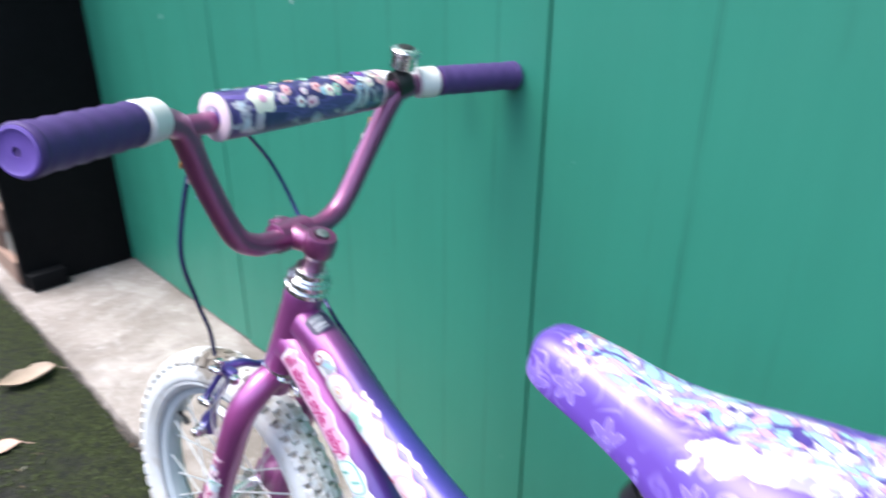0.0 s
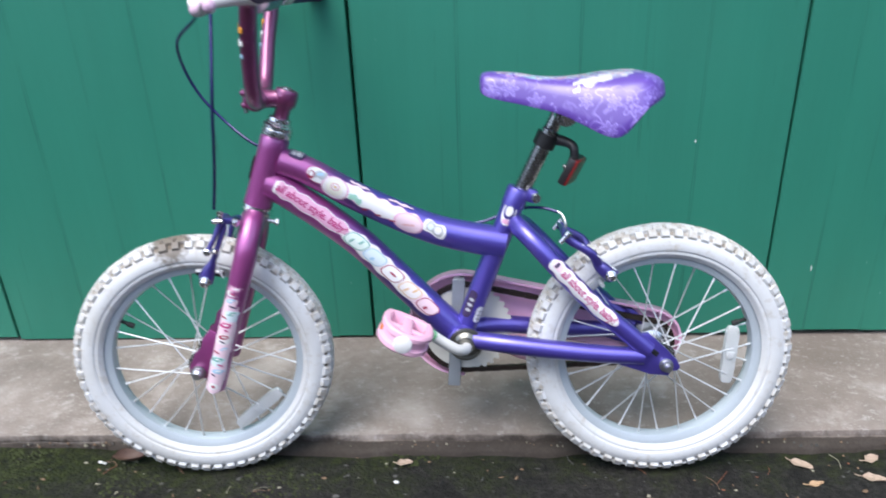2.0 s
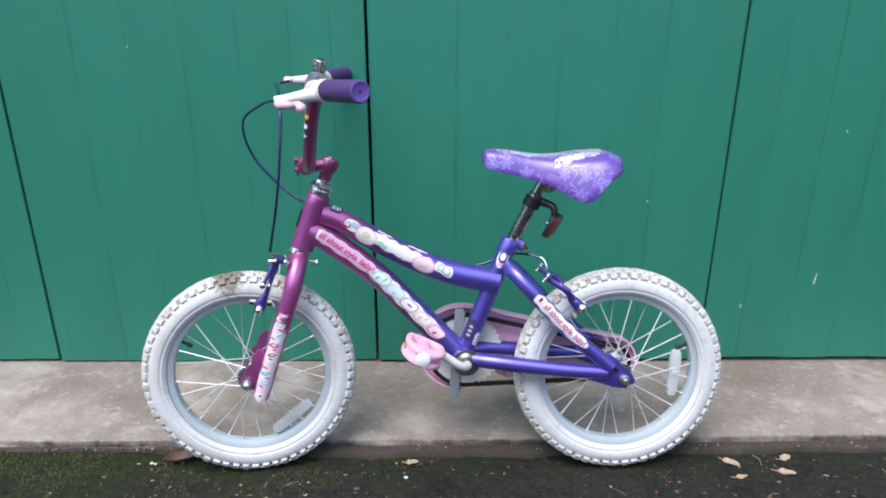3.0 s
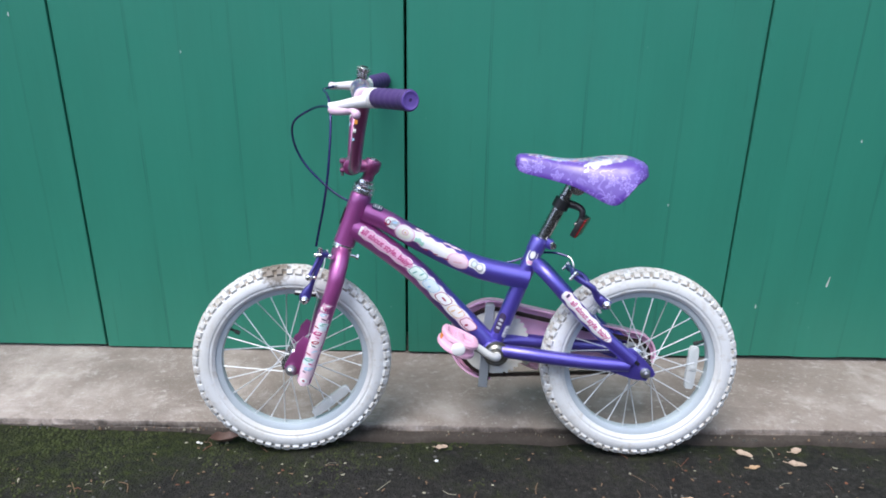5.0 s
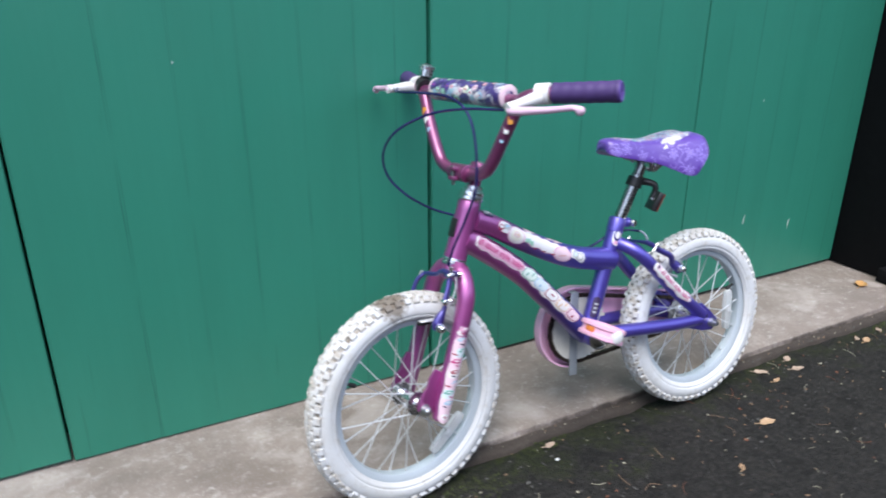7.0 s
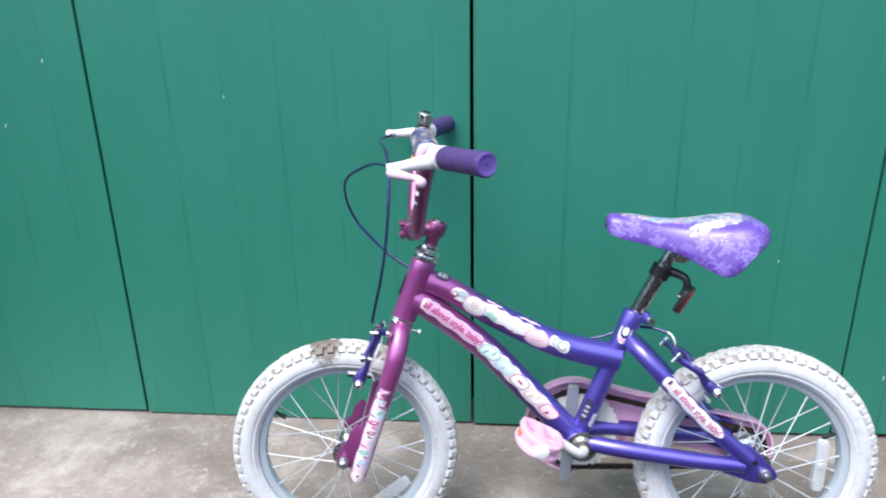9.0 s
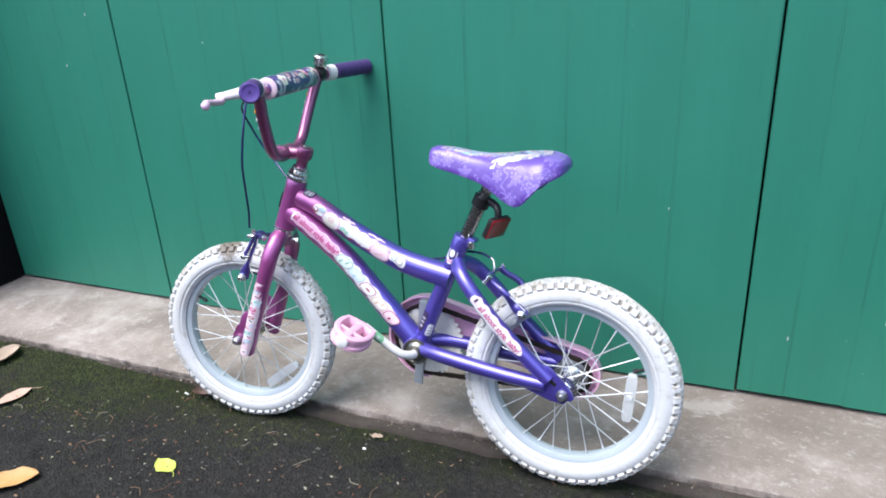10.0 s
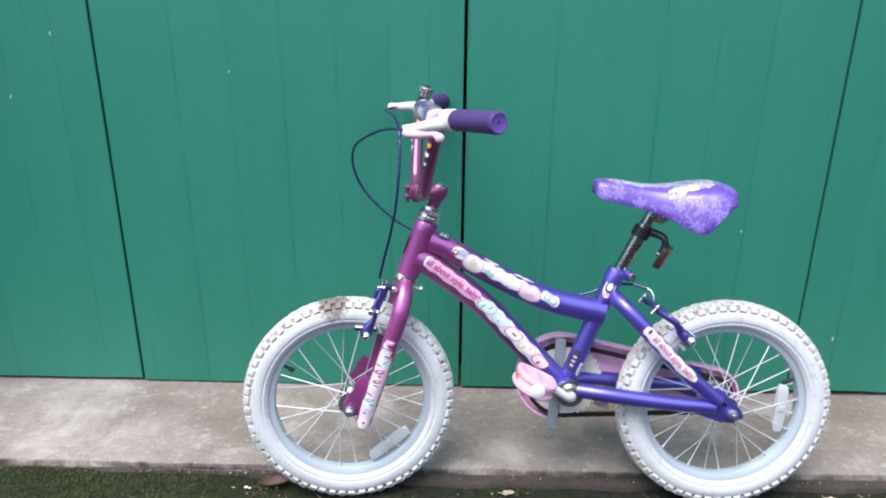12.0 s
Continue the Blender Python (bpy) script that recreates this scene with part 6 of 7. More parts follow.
    sweep(bm, [(*(o + back * 0.012), 0.0085), (*(o + Vector((0.024, -0.007, -0.002))), 0.0075), (*(o + Vector((0.036, -0.018, -0.008))), 0.0065), (*(o + Vector((0.038, -0.020, -0.022))), 0.0062), (*(o + Vector((0.032, -0.018, -0.037))), 0.0062)], 0, 18, 12)
    c = o + Vector((0.0320, -0.0185, -0.0400))
    block(bm, c + Vector((0.0028, -0.0013, -0.0015)), (0.012, 0.049, 0.041), (0, 28, -25), 0.003)
    br = part("reflector_bracket", bm, M_BLACK, bike, "black plastic reflector bracket")
    bm = bmesh.new()
    block(bm, c + Vector((0.0068, -0.0031, -0.0035)), (0.006, 0.0475, 0.0395), (0, 28, -25), 0.002)
    part("rear_reflector", bm, M_RED, br, "red rear reflector")
    bm = bmesh.new()
    lathe(bm, [(0, 0.0035), (0.004, 0.0035), (0.005, 0.002)], c + Vector((-0.006, -0.006, 0.003)), (-1, 0, 0.4), 8)
    part("bracket_screw", bm, M_CHROME, br)


BB = Vector((0.206, 0, 0.234))


def capsule(ca, ra, cb, rb, n=40):
    """Outline round two circles in (x, z), joined by their tangents."""
    dx, dz = cb[0] - ca[0], cb[1] - ca[1]
    L, base = math.hypot(dx, dz), math.atan2(dz, dx)
    off = math.acos((ra - rb) / L)
    out = []
    for k in range(n + 1):
        t = base + off + (2 * math.pi - 2 * off) * k / n
        out.append((ca[0] + ra * math.cos(t), ca[1] + ra * math.sin(t)))
    m = n // 2
    for k in range(m + 1):
        t = base - off + 2 * off * k / m
        out.append((cb[0] + rb * math.cos(t), cb[1] + rb * math.sin(t)))
    return out


def build_drive(bike):
    # chain guard: far plate with an inward rim
    bm = bmesh.new()
    ring_c, r_big, hub_c, r_small = (0.200, 0.2355), 0.089, (0.503, 0.2055), 0.052

    def outline(grow):
        """From the foot of the ring forward, over the top, and round the hub."""
        whole = capsule(ring_c, r_big + grow, hub_c, r_small + grow, 60)
        n = 61
        front = [q for q in whole[:n] if not (q[0] > 0.212 and q[1] < ring_c[1])]
        return whole[n:], front
    rear_o, front_o = outline(0.0)
    rear_i, front_i = outline(-0.004)
    edge = rear_o + front_o
    edge_i = rear_i + front_i
    back = [(0.212, 0.205), (0.300, 0.214), (0.440, 0.186)]
    slab(bm, edge + back, 0.060, 0.063)
    w0 = 0.042
    for i in range(min(len(edge), len(edge_i)) - 1):
        (x0, z0), (x1, z1), (u0, v0), (u1, v1) = edge[i], edge[i + 1], edge_i[i], edge_i[i + 1]
        q = [bm.verts.new(p) for p in ((x0, 0.0615, z0), (x1, 0.0615, z1), (x1, w0, z1), (x0, w0, z0), (u0, w0, v0), (u1, w0, v1), (u0, 0.0615, v0), (u1, 0.0615, v1))]
        bm.faces.new((q[0], q[1], q[2], q[3]))
        bm.faces.new((q[3], q[2], q[5], q[4]))
        bm.faces.new((q[4], q[5], q[7], q[6]))
    bmesh.ops.remove_doubles(bm, verts=bm.verts, dist=1e-5)
    guard = part("chain_guard", bm, M_GUARD, bike, "mauve-pink chain guard", angle=30)
    bm = bmesh.new()
    block(bm, (0.190, 0.0305, 0.226), (0.020, 0.003, 0.184), (0, 4, 0), 0.001, 1)
    block(bm, (0.1965, 0.045, 0.3170), (0.017, 0.030, 0.003), (0, 4, 0), 0.001, 1)
    part("guard_bracket", bm, M_BRACKET, guard, "grey steel bracket")
    # chainring with teeth and openings
    bm = bmesh.new()
    teeth = 36
    ring_o = []
    for k in range(teeth * 4):
        t = 2 * math.pi * k / (teeth * 4)
        r = 0.0750 if k % 4 in (1, 2) else 0.0700
        ring_o.append((r * math.cos(t), r * math.sin(t)))
    for y in (0.0345, 0.0375):
        o = [bm.verts.new((BB.x + x, y, BB.z + z)) for x, z in ring_o]
        i_ = [bm.verts.new((BB.x + 0.058 * math.cos(2 * math.pi * k / len(ring_o)), y, BB.z + 0.058 * math.sin(2 * math.pi * k / len(ring_o)))) for k in range(len(ring_o))]
        for k in range(len(o)):
            bm.faces.new((o[k], o[(k + 1) % len(o)], i_[(k + 1) % len(o)], i_[k]))
    lathe(bm, [(0.0340, 0.010), (0.0340, 0.0585), (0.0380, 0.0585), (0.0380, 0.010)], BB, Y, 40)
    ring = part("chainring", bm, M_RING, bike, "off-white toothed chainring", angle=30)
    # chain as small plates
    path = capsule((BB.x, BB.z), 0.0735, (0.503, 0.2055), 0.0345, 120)
    loop = path + [path[0]]
    dist = [0.0]
    for a, b in zip(loop, loop[1:]):
        dist.append(dist[-1] + math.hypot(b[0] - a[0], b[1] - a[1]))
    links = int(dist[-1] / 0.0115)
    bm = bmesh.new()
    for k in range(links):
        ends = []
        for f in (k, k + 1):
            s = dist[-1] * f / links
            i = max(j for j in range(len(dist)) if dist[j] <= s + 1e-9)
            i = min(i, len(loop) - 2)
            t = (s - dist[i]) / max(1e-9, dist[i + 1] - dist[i])
            ends.append((loop[i][0] + (loop[i + 1][0] - loop[i][0]) * t, loop[i][1] + (loop[i + 1][1] - loop[i][1]) * t))
        (x0, z0), (x1, z1) = ends
        half = 0.0042 if k % 2 else 0.0028
        ang = -math.degrees(math.atan2(z1 - z0, x1 - x0))
        block(bm, ((x0 + x1) / 2, 0.0360, (z0 + z1) / 2), (0.0125, half * 2, 0.0078), (0, ang, 0))
    part("chain", bm, M_CHAIN, bike, "rusty brown-black chain")
    # cups and one-piece crank
    for s in (1, -1):
        bm = bmesh.new()
        lathe(bm, [(0.030, 0.0225), (0.033, 0.0262), (0.0365, 0.0258), (0.0370, 0.0225), (0.0352, 0.0205), (0.0385, 0.0180), (0.041, 0.0140), (0.0445, 0.0130), (0.0450, 0.009)], BB, (0, -s, 0), 28)
        part("bearing_cup", bm, M_CUP, bike, "steel bearing cup")
    ang = radians(142)
    arm = Vector((math.cos(ang), 0, math.sin(ang))) * 0.102
    bm = bmesh.new()
    a, b = BB + arm, BB - arm
    pts = [(*(a + Vector((0, -0.095, 0))), 0.0086), (*(BB + arm * 0.55 + Vector((0, -0.087, 0))), 0.0079), (*(BB + arm * 0.17 + Vector((0, -0.077, 0))), 0.0079), (*(BB + Vector((0, -0.052, 0))), 0.0086), (*(BB + Vector((0, -0.030, 0))), 0.0079),
           (*(BB + Vector((0, 0.040, 0))), 0.0079), (*(BB + Vector((0, 0.062, 0))), 0.0086), (*(BB - arm * 0.18 + Vector((0, 0.078, 0))), 0.0079), (*(BB - arm * 0.55 + Vector((0, 0.082, 0))), 0.0079), (*(b + Vector((0, 0.084, 0))), 0.0086)]
    sweep(bm, pts, 0, 60, 14)
    crank = part("crank", bm, M_CRANK, bike, "chipped white one-piece crank")
    arm_line = [BB + arm * f + Vector((0, -0.0755 - 0.0205 * f, 0)) for f in (0.30, 0.45, 0.60, 0.75, 0.90)]
    decal(arm_line, 0.0080, 0.42, 0.80, disc(0.0110, 0.004), M_DECAL_GREEN, crank, 0.0006, "crank_sticker", label="round green sticker")
    decal(arm_line, 0.0080, 0.52, 0.69, disc(0.0045, 0.004), M_DECAL_MINT, crank, 0.0010, "print_shape")
    decal(arm_line, 0.0080, 0.57, 0.64, disc(0.0020, 0.004), M_DECAL_CREAM, crank, 0.0013, "print_shape")
    for s, end in ((1, a + Vector((0, -0.095, 0))), (-1, b + Vector((0, 0.084, 0)))):
        m = Matrix.Translation(end) @ Matrix.Rotation(radians(25 if s > 0 else 205), 4, "Y") @ (Matrix.Identity(4) if s > 0 else Matrix.Rotation(math.pi, 4, "X"))
        pedal(bike, m)


def pedal(bike, m):
    """A moulded pedal that reaches out along -y from the crank end."""
    L, W, H = 0.073, 0.064, 0.030
    bm = bmesh.new()
    lathe(bm, [(0.002, 0.0075), (0.010, 0.0075), (0.011, 0.0105), (0.066, 0.0105), (0.068, 0.0120), (0.079, 0.0120), (0.081, 0.008)], (0, 0, 0), (0, -1, 0), 18)
    y0, y1 = -0.012, -0.012 - L

    def bar(p, q, width, height, z=0.0, bevel=0.003):
        run = math.hypot(q[0] - p[0], q[1] - p[1])
        turn = math.degrees(math.atan2(q[1] - p[1], q[0] - p[0]))
        block(bm, ((p[0] + q[0]) / 2, (p[1] + q[1]) / 2, z), (run + width * 0.8, width, height), (0, 0, turn), bevel, 3)

    # cage: an upper and a lower flange round a recessed web, narrowing towards the outer end
    rim = [(-0.027, y0 - 0.004), (-0.0315, -0.034), (-0.0300, -0.060), (-0.015, y1 + 0.004), (0.015, y1 + 0.004), (0.0300, -0.060), (0.0315, -0.034), (0.027, y0 - 0.004)]
    soft = []
    for (px, py), (qx, qy) in zip(rim, rim[1:] + rim[:1]):
        soft += [(px * 0.78 + qx * 0.22, py * 0.78 + qy * 0.22), (px * 0.22 + qx * 0.78, py * 0.22 + qy * 0.78)]
    rim = soft
    half = [(-0.0058, 0.0112), (-0.0038, 0.0146), (0.0028, 0.0146), (0.0056, 0.0122), (0.0056, 0.0066), (0.0012, 0.0044)]
    section = half + [(o, -z) for o, z in reversed(half)]
    rows = []
    for k, (x, y) in enumerate(rim):
        t = Vector(rim[(k + 1) % len(rim)]) - Vector(rim[k - 1])
        n = Vector((t.y, -t.x)).normalized()
        if n.dot(Vector((x, y + 0.045))) < 0:
            n = -n
        rows.append([bm.verts.new((x + n.x * o, y + n.y * o, z)) for o, z in section])
    for ra, rb in zip(rows, rows[1:] + rows[:1]):
        for k in range(len(section)):
            bm.faces.new((ra[k], rb[k], rb[(k + 1) % len(section)], ra[(k + 1) % len(section)]))
    # spine over the axle and one cross web
    bar((0, y0), (0, y1 + 0.004), 0.016, H * 0.86, 0, 0.004)
    bar((-0.028, -0.056), (0.028, -0.056), 0.0085, H * 0.84, 0, 0.003)
    body = part("pedal", moved(bm, m), M_PINK, bike, "pink moulded plastic pedal")
    bm = bmesh.new()
    lathe(bm, [(0.079, 0.0125), (0.0865, 0.0125), (0.0885, 0.0095)], (0, 0, 0), (0, -1, 0), 20)
    part("end_cap", moved(bm, m), M_WHITE, body, "white pedal cap")
    for x, sg in ((-W / 2 + 0.0035, -1),):
        bm = bmesh.new()
        block(bm, (x + sg * 0.0040, -0.046, 0), (0.005, 0.020, 0.009), (0, 0, 0), 0.0012)
        part("pedal_reflector", moved(bm, m), M_ORANGE, body, "orange pedal reflector")


LEAN_DEG = 8.8


def build_bicycle():
    bike = new("bicycle")
    pivot = Matrix.Translation((-0.213, -0.378, 0))
    bike.matrix_world = pivot @ pose(0, 0, 0, 0, -0.2, 0.5) @ pose(0.211, 0, -0.0012, -LEAN_DEG, 0, 0)
    tagged(bike, "purple and magenta children's bicycle with white tyres leaning on a door", "bicycle")
    frame_ob = build_frame(bike)
    build_fork(bike)
    wheel("front_wheel", FRONT, WHEEL_LEAN @ STEERED, 0.058, -52, 0.121, 151, bike, False)
    wheel("rear_wheel", REAR, Matrix.Identity(4), 0.066, -4.0, 0.112, 20, bike, True)
    build_bars(bike)
    build_saddle(bike)
    build_drive(bike)
    front_brake(bike)
    brake(bike, "rear_brake", Matrix.Identity(4), (0.420, 0.343), (0.354, 0.402), 0.040, (0.408, 0.328), [P(0.347, 0.431, 0.002), P(0.353, 0.427, 0.006), P(0.357, 0.418, 0.012), P(0.357, 0.409, 0.014), P(0.354, 0.402, 0.004)], M_STEEL)
    build_cables(bike)
    build_stickers(frame_ob)
    return bike


# ---- fallen leaves and litter ----
def leaf_material(name, a, b):
    mat, nt, bs = material(name)
    v = coords(nt)
    col = mix(nt, noise_tex(nt, v, 60, 4), a, b)
    spots = ramp(nt, noise_tex(nt, v, 240, 3), [(0.62, (0, 0, 0)), (0.7, (1, 1, 1))])
    col = mix(nt, math_node(nt, "MULTIPLY", spots, 0.5), col, tuple(c * 0.4 for c in a))
    nt.links.new(col, bs.inputs["Base Color"])
    bs.inputs["Roughness"].default_value = 0.6
    bump(nt, bs, noise_tex(nt, v, 200, 3), 0.3, 0.001)
    return mat


def fallen_leaf(x, y, z, length, width, turn, mat, label, curl=0.15, tip=1.0, blunt=0.8):
    bm = bmesh.new()
    ns, nu = 12, 6
    top, low = [], []
    for i in range(ns + 1):
        u = i / ns
        w = width / 2 * (math.sin(math.pi * u ** 0.85) ** blunt) * (1 + 0.07 * math.sin(u * 17 + x * 40)) + 0.0003
        row_t, row_l = [], []
        for j in range(nu + 1):
            s = 2 * j / nu - 1
            zz = length * curl * ((2 * u - 1) ** 2 * 0.35 * tip + 0.45 * s * s * w / (width / 2)) + 0.0012 * math.sin(9 * u + 5 * s + y * 30) + 0.0015
            px, py = (u - 0.5) * length, s * w + 0.08 * length * math.sin(u * 2.2)
            row_t.append(bm.verts.new((px, py, zz + 0.0006)))
            row_l.append(bm.verts.new((px, py, zz)))
        top.append(row_t), low.append(row_l)
    for g in (top, low):
        for a, b in zip(g, g[1:]):
            for j in range(nu):
                bm.faces.new((a[j], a[j + 1], b[j + 1], b[j]))
    for i in range(ns):
        bm.faces.new((top[i][0], top[i + 1][0], low[i + 1][0], low[i][0]))
        bm.faces.new((top[i][nu], top[i + 1][nu], low[i + 1][nu], low[i][nu]))
    lf = finish("fallen_leaf", bm, mat, angle=70)
    lf.matrix_world = pose(x, y, z, 0, 0, turn)
    bm = bmesh.new()
    sweep(bm, [(-length * 0.5, 0.001, length * curl * 0.35 * tip + 0.002), (-length * 0.62, 0.002, 0.003), (-length * 0.74, 0.006, 0.0018)], 0.0009, 8, 6)
    part("stalk", bm, mat, lf)
    tagged(lf, label, "leaf", "fallen leaves")


def build_leaves():
    straw = leaf_material("straw_leaf", (0.33, 0.235, 0.17), (0.46, 0.355, 0.275))
    pinkish = leaf_material("pinkish_leaf", (0.50, 0.30, 0.22), (0.62, 0.42, 0.34))
    tan = leaf_material("tan_leaf", (0.36, 0.22, 0.12), (0.52, 0.36, 0.22))
    orange = leaf_material("orange_leaf", (0.42, 0.20, 0.06), (0.58, 0.35, 0.14))
    lime = leaf_material("lime_leaf", (0.42, 0.50, 0.07), (0.58, 0.64, 0.14))
    brown = leaf_material("brown_leaf", (0.08, 0.045, 0.035), (0.16, 0.09, 0.07))
    pale = "small pale straw-coloured leaf lying on the asphalt"
    fallen_leaf(0.743, -0.372, 0.0, 0.034, 0.018, -35, straw, pale)
    fallen_leaf(0.862, -0.358, 0.0, 0.028, 0.017, 20, straw, pale)
    fallen_leaf(0.842, -0.404, 0.0, 0.036, 0.017, -15, straw, pale)
    fallen_leaf(0.748, -0.416, 0.0, 0.026, 0.011, 10, tan, "thin tan leaf fragment lying on the asphalt")
    fallen_leaf(0.578, -0.525, 0.0, 0.040, 0.021, -12, tan, "pinkish-brown oval leaf lying on the asphalt")
    fallen_leaf(0.806, -0.671, 0.0, 0.044, 0.030, 70, straw, "pale cream leaf lying on the asphalt")
    fallen_leaf(1.145, -0.391, 0.0, 0.034, 0.018, 15, tan, "grey-brown leaf lying on the asphalt")
    fallen_leaf(1.131, -0.372, 0.0, 0.018, 0.012, 30, straw, pale)
    fallen_leaf(1.235, -0.368, 0.0, 0.020, 0.014, 60, straw, pale)
    fallen_leaf(1.433, -0.184, 0.025, 0.050, 0.036, 20, orange, "orange leaf lying on the concrete strip", 0.3)
    fallen_leaf(-0.285, -0.590, 0.0, 0.062, 0.038, 156, lime, "bright lime-yellow leaf lying on the asphalt", 0.08)
    fallen_leaf(-0.553, -0.742, 0.0, 0.106, 0.058, 38, orange, "large orange-brown leaf lying on the asphalt", 0.20, blunt=0.5)
    fallen_leaf(-1.026, -0.404, 0.009, 0.112, 0.060, 264, straw, "large pale tan curled leaf lying near the concrete strip", 0.34, blunt=0.6)
    fallen_leaf(-0.838, -0.520, 0.001, 0.096, 0.040, 246, pinkish, "long pinkish leaf lying on the asphalt", 0.18)
    fallen_leaf(-0.372, -0.366, 0.004, 0.062, 0.030, 8, brown, "crumpled dark brown leaf against the concrete strip", 0.45, 1.4)
    fallen_leaf(0.403, -0.605, 0.0, 0.020, 0.010, 50, tan, "thin tan leaf fragment lying on the asphalt")
    fallen_leaf(0.096, -0.372, 0.004, 0.026, 0.014, 5, straw, "pale scrap of leaf against the concrete strip")


def build_pebble(x, y, size):
    bm = bmesh.new()
    g = bmesh.ops.create_icosphere(bm, subdivisions=2, radius=size)
    for v in g["verts"]:
        v.co = Vector((v.co.x, v.co.y * 0.7, v.co.z * 0.5)) * (1 + 0.25 * noise.noise(v.co * 150))
    ob = finish("pebble", bm, M_WHITE)
    ob.location = (x, y, size * 0.38)
    tagged(ob, "tiny white pebble lying beside the concrete strip", "pebble", "pebbles")


def build_litter():
    """Crumbs, needles and twigs too small to count, strewn over the asphalt."""
    rng = random.Random(11)
    mats = [simple("litter_pale", (0.29, 0.27, 0.20), 0.8), simple("litter_tan", (0.19, 0.12, 0.072), 0.8), simple("litter_grey", (0.075, 0.072, 0.066), 0.85), simple("litter_rust", (0.16, 0.06, 0.03), 0.8)]
    bm = bmesh.new()
    for k in range(1200):
        x, y = rng.uniform(-1.9, 1.9), -0.340 - abs(rng.gauss(0, 0.42)) - rng.uniform(0, 0.05)
        if y < -1.5:
            continue
        s, a = rng.uniform(0.0012, 0.0046) * (1.6 if rng.random() < 0.06 else 1), rng.uniform(0, 6.28)
        mi = rng.choices((0, 1, 2, 3), (0.20, 0.30, 0.44, 0.06))[0]
        n = 5
        top = bm.verts.new((x, y, s * rng.uniform(0.35, 0.8)))
        ring = [bm.verts.new((x + s * rng.uniform(0.6, 1.2) * math.cos(a + 6.283 * i / n), y + s * rng.uniform(0.4, 0.9) * math.sin(a + 6.283 * i / n), 0.0003)) for i in range(n)]
        for i in range(n):
            bm.faces.new((top, ring[i], ring[(i + 1) % n])).material_index = mi
    for k in range(560):
        x, y = rng.uniform(-1.7, 1.8), -0.358 - abs(rng.gauss(0, 0.30))
        if y < -1.3:
            continue
        L, W, a = rng.uniform(0.002, 0.0088), rng.uniform(0.0010, 0.0034), rng.uniform(0, 6.28)
        c, s = math.cos(a), math.sin(a)
        ring = [bm.verts.new((x + c * u * L * rng.uniform(0.4, 1.2) - s * v * W * rng.uniform(0.4, 1.3), y + s * u * L * rng.uniform(0.4, 1.2) + c * v * W, 0.001 + rng.uniform(0, 0.003))) for u, v in ((-1, 0), (-0.3, -1), (0.5, -0.8), (1, 0.1), (0.4, 0.9), (-0.5, 0.7))]
        mid = bm.verts.new((x, y, rng.uniform(0.002, 0.004)))
        mi = rng.choices((0, 1, 2, 3), (0.15, 0.40, 0.35, 0.10))[0]
        for i in range(6):
            bm.faces.new((mid, ring[i], ring[(i + 1) % 6])).material_index = mi
    for k in range(260):
        x, y = rng.uniform(-1.5, 1.6), rng.uniform(-0.337, -0.318)
        s, a = rng.uniform(0.0012, 0.0042), rng.uniform(0, 6.28)
        top = bm.verts.new((x, y, 0.0125 + s * 0.7))
        ring = [bm.verts.new((x + s * rng.uniform(0.6, 1.2) * math.cos(a + 1.2566 * i), y + s * rng.uniform(0.4, 0.9) * math.sin(a + 1.2566 * i), 0.0095)) for i in range(5)]
        mi = rng.choice((0, 1, 2, 2))
        for i in range(5):
            bm.faces.new((top, ring[i], ring[(i + 1) % 5])).material_index = mi
    for k in range(230):
        x, y = rng.uniform(-1.8, 1.8), -0.356 - abs(rng.gauss(0, 0.38))
        if y < -1.4:
            continue
        L, a, bend = rng.uniform(0.010, 0.042), rng.uniform(0, 6.28), rng.uniform(-0.25, 0.25)
        c, s = math.cos(a), math.sin(a)
        pts = [Vector((x - c * L / 2, y - s * L / 2, 0.0012)), Vector((x - s * L * bend, y + c * L * bend, 0.0035)), Vector((x + c * L / 2, y + s * L / 2, 0.0015))]
        sweep(bm, pts, rng.uniform(0.0004, 0.0009), 5, 4, mat_index=rng.choice((0, 0, 1, 1, 2, 3)))
    tagged(finish("leaf_litter", bm, mats), "small scattered bits of leaf, needles and twigs on the asphalt", "litter", kind="stuff")


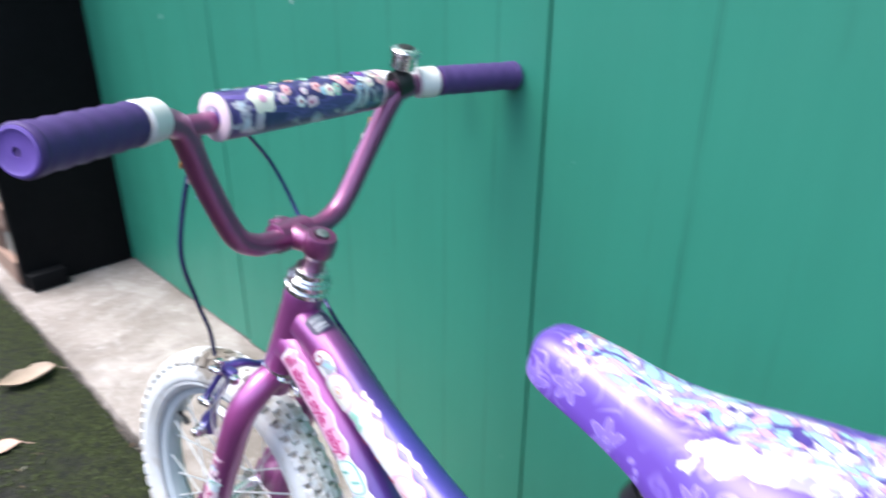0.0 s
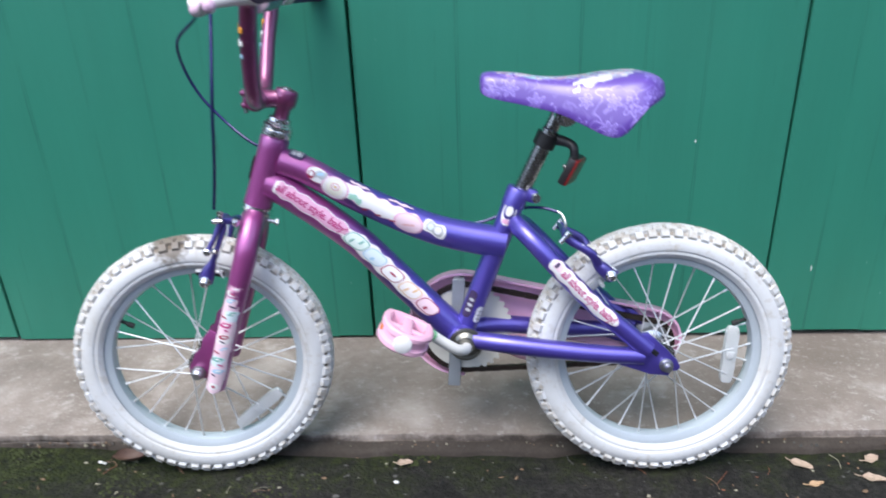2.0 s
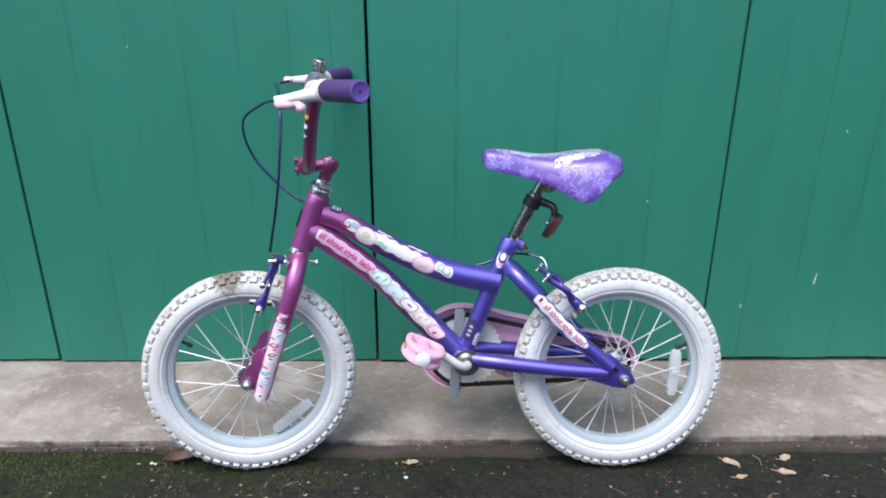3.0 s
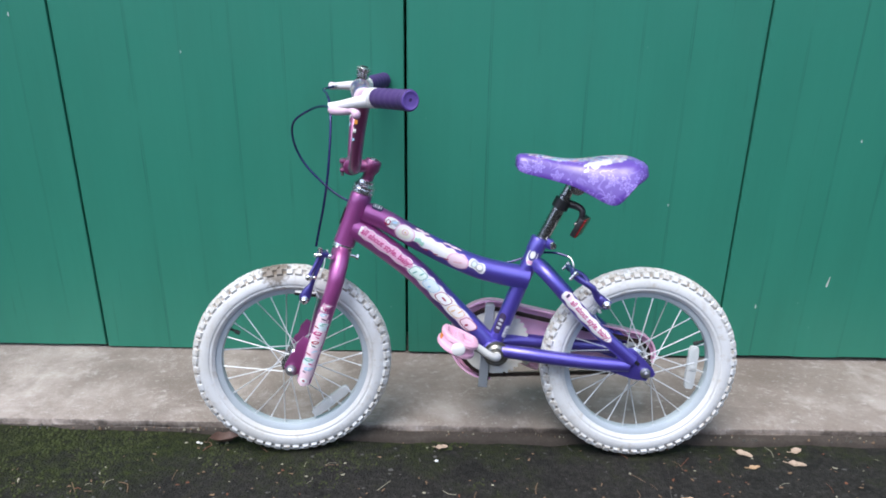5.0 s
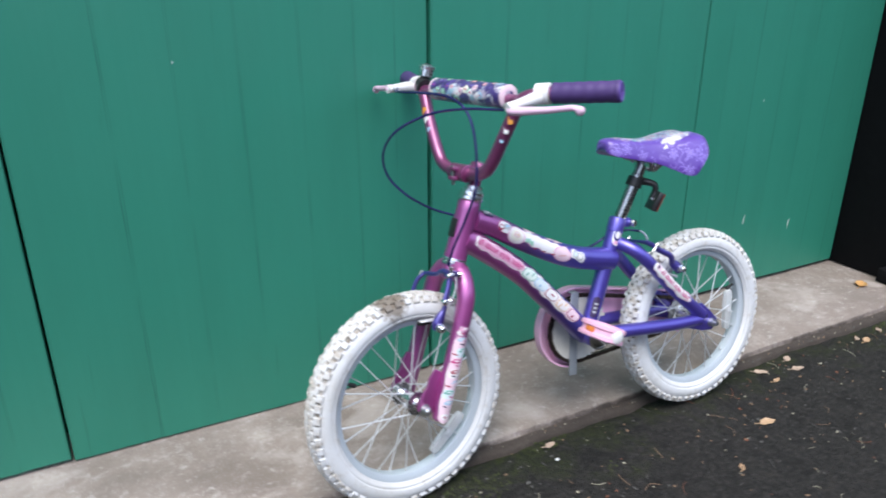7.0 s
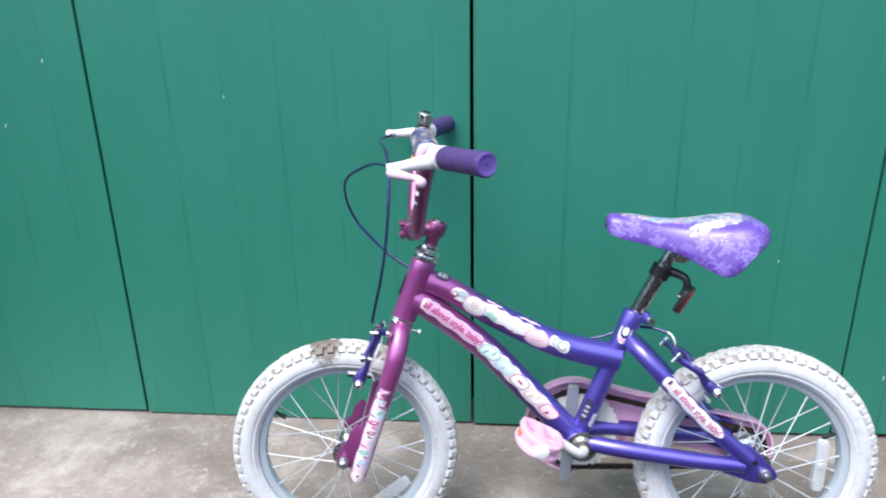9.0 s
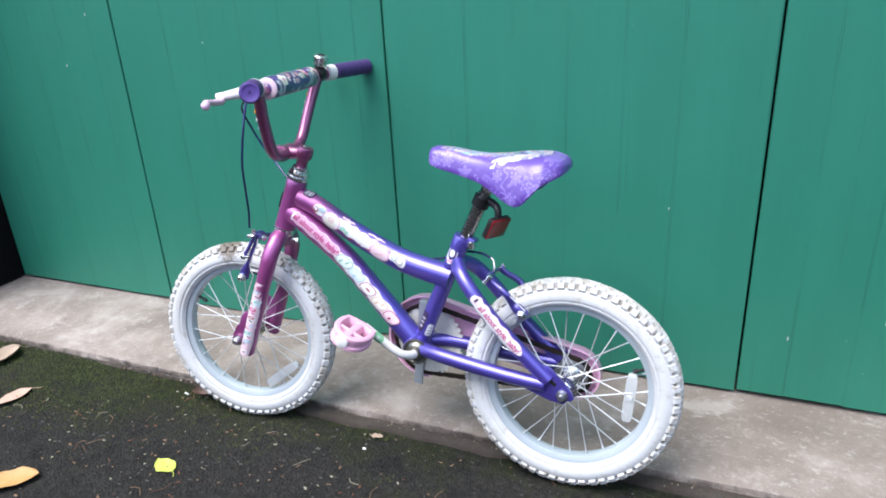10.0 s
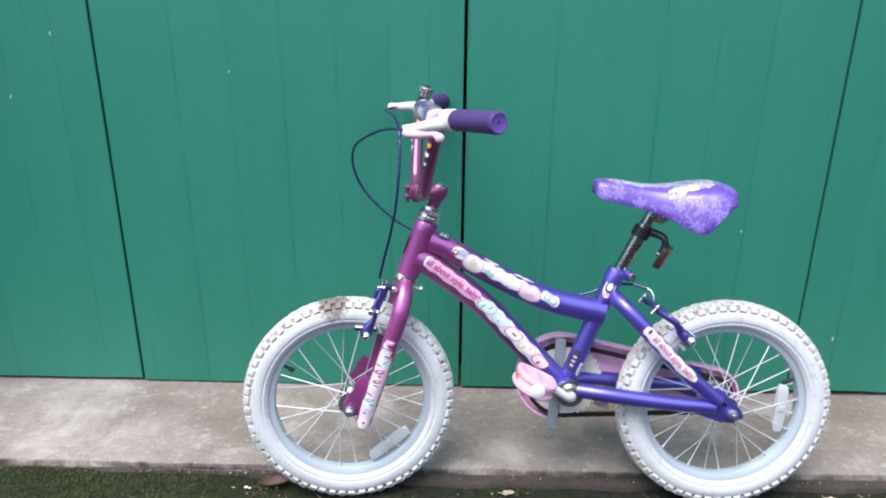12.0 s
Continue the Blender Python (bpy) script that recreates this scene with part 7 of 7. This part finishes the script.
def build_moss():
    """Low moss cushions along the edge of the concrete, thickest towards one end."""
    rng = random.Random(5)
    mat = simple("moss", (0.038, 0.050, 0.011), 0.9, 0, 0.5, 300, 0.5)
    bm = bmesh.new()
    for k in range(8200):
        x = rng.uniform(-2.0, 1.4)
        y = (-0.342 if x > -0.5 else -0.333) - abs(rng.gauss(0, 0.10 + 0.05 * max(0, -x)))
        if y < -0.95 or noise.noise(Vector((x * 5, y * 7, 2))) + 0.42 * min(1, max(-0.8, -x - 0.15)) - 0.9 * abs(y + 0.35) < 0.02:
            continue
        r, h = rng.uniform(0.0012, 0.004), rng.uniform(0.0015, 0.0045)
        a = rng.uniform(0, 6.28)
        up = bank(x, y)
        top = bm.verts.new((x + rng.uniform(-1, 1) * r * 0.5, y + rng.uniform(-1, 1) * r * 0.5, h + up))
        ring = [bm.verts.new((x + r * math.cos(a + 1.2566 * i), y + r * math.sin(a + 1.2566 * i), up - 0.001)) for i in range(5)]
        for i in range(5):
            bm.faces.new((top, ring[i], ring[(i + 1) % 5]))
    tagged(finish("moss_patches", bm, mat, angle=80), "low green moss patches on asphalt beside the concrete", "moss", kind="stuff")


def build_door_marks():
    """Scratches and chips that bare the pale undercoat."""
    marks = [(1.057, 0.249, 0.0035, 0.030, 8), (0.888, 0.180, 0.0030, 0.011, 0), (1.269, 0.205, 0.0028, 0.030, 5), (-0.994, 0.728, 0.0032, 0.010, 20), (-0.883, 0.861, 0.0035, 0.009, 0),
             (0.631, 0.446, 0.0028, 0.006, 0), (1.060, 0.607, 0.0028, 0.007, 0), (-0.508, 0.786, 0.0025, 0.006, 0)]
    for x, z, w, h, tilt in marks:
        bm = bmesh.new()
        ring = []
        for i in range(10):
            t = 2 * math.pi * i / 10
            r = 1 + 0.25 * math.sin(3 * t + x * 9)
            ring.append((w / 2 * r * math.cos(t), h / 2 * r * math.sin(t)))
        slab(bm, ring, -0.0004, 0.0006)
        ob = finish("scratch", bm, M_CHIP)
        depth = -0.0060 if x > 0 else 0.0
        depth = -0.0050 if x > 0.8 else depth
        depth = 0.001 if x < -0.8 else depth
        ob.matrix_world = pose(x, depth - 0.0009, z, 0, tilt, 0)
        tagged(ob, "small pale scratch in the green door paint", "scratch", "paint scratches", "structure")


build_ground()
build_sill()
build_bicycle()
build_leaves()
build_pebble(-0.432, -0.364, 0.0042)
build_pebble(-0.424, -0.366, 0.0032)
build_pebble(0.085, -0.411, 0.0045)
build_litter()
build_moss()
build_door_marks()
build_doors()
build_walls()
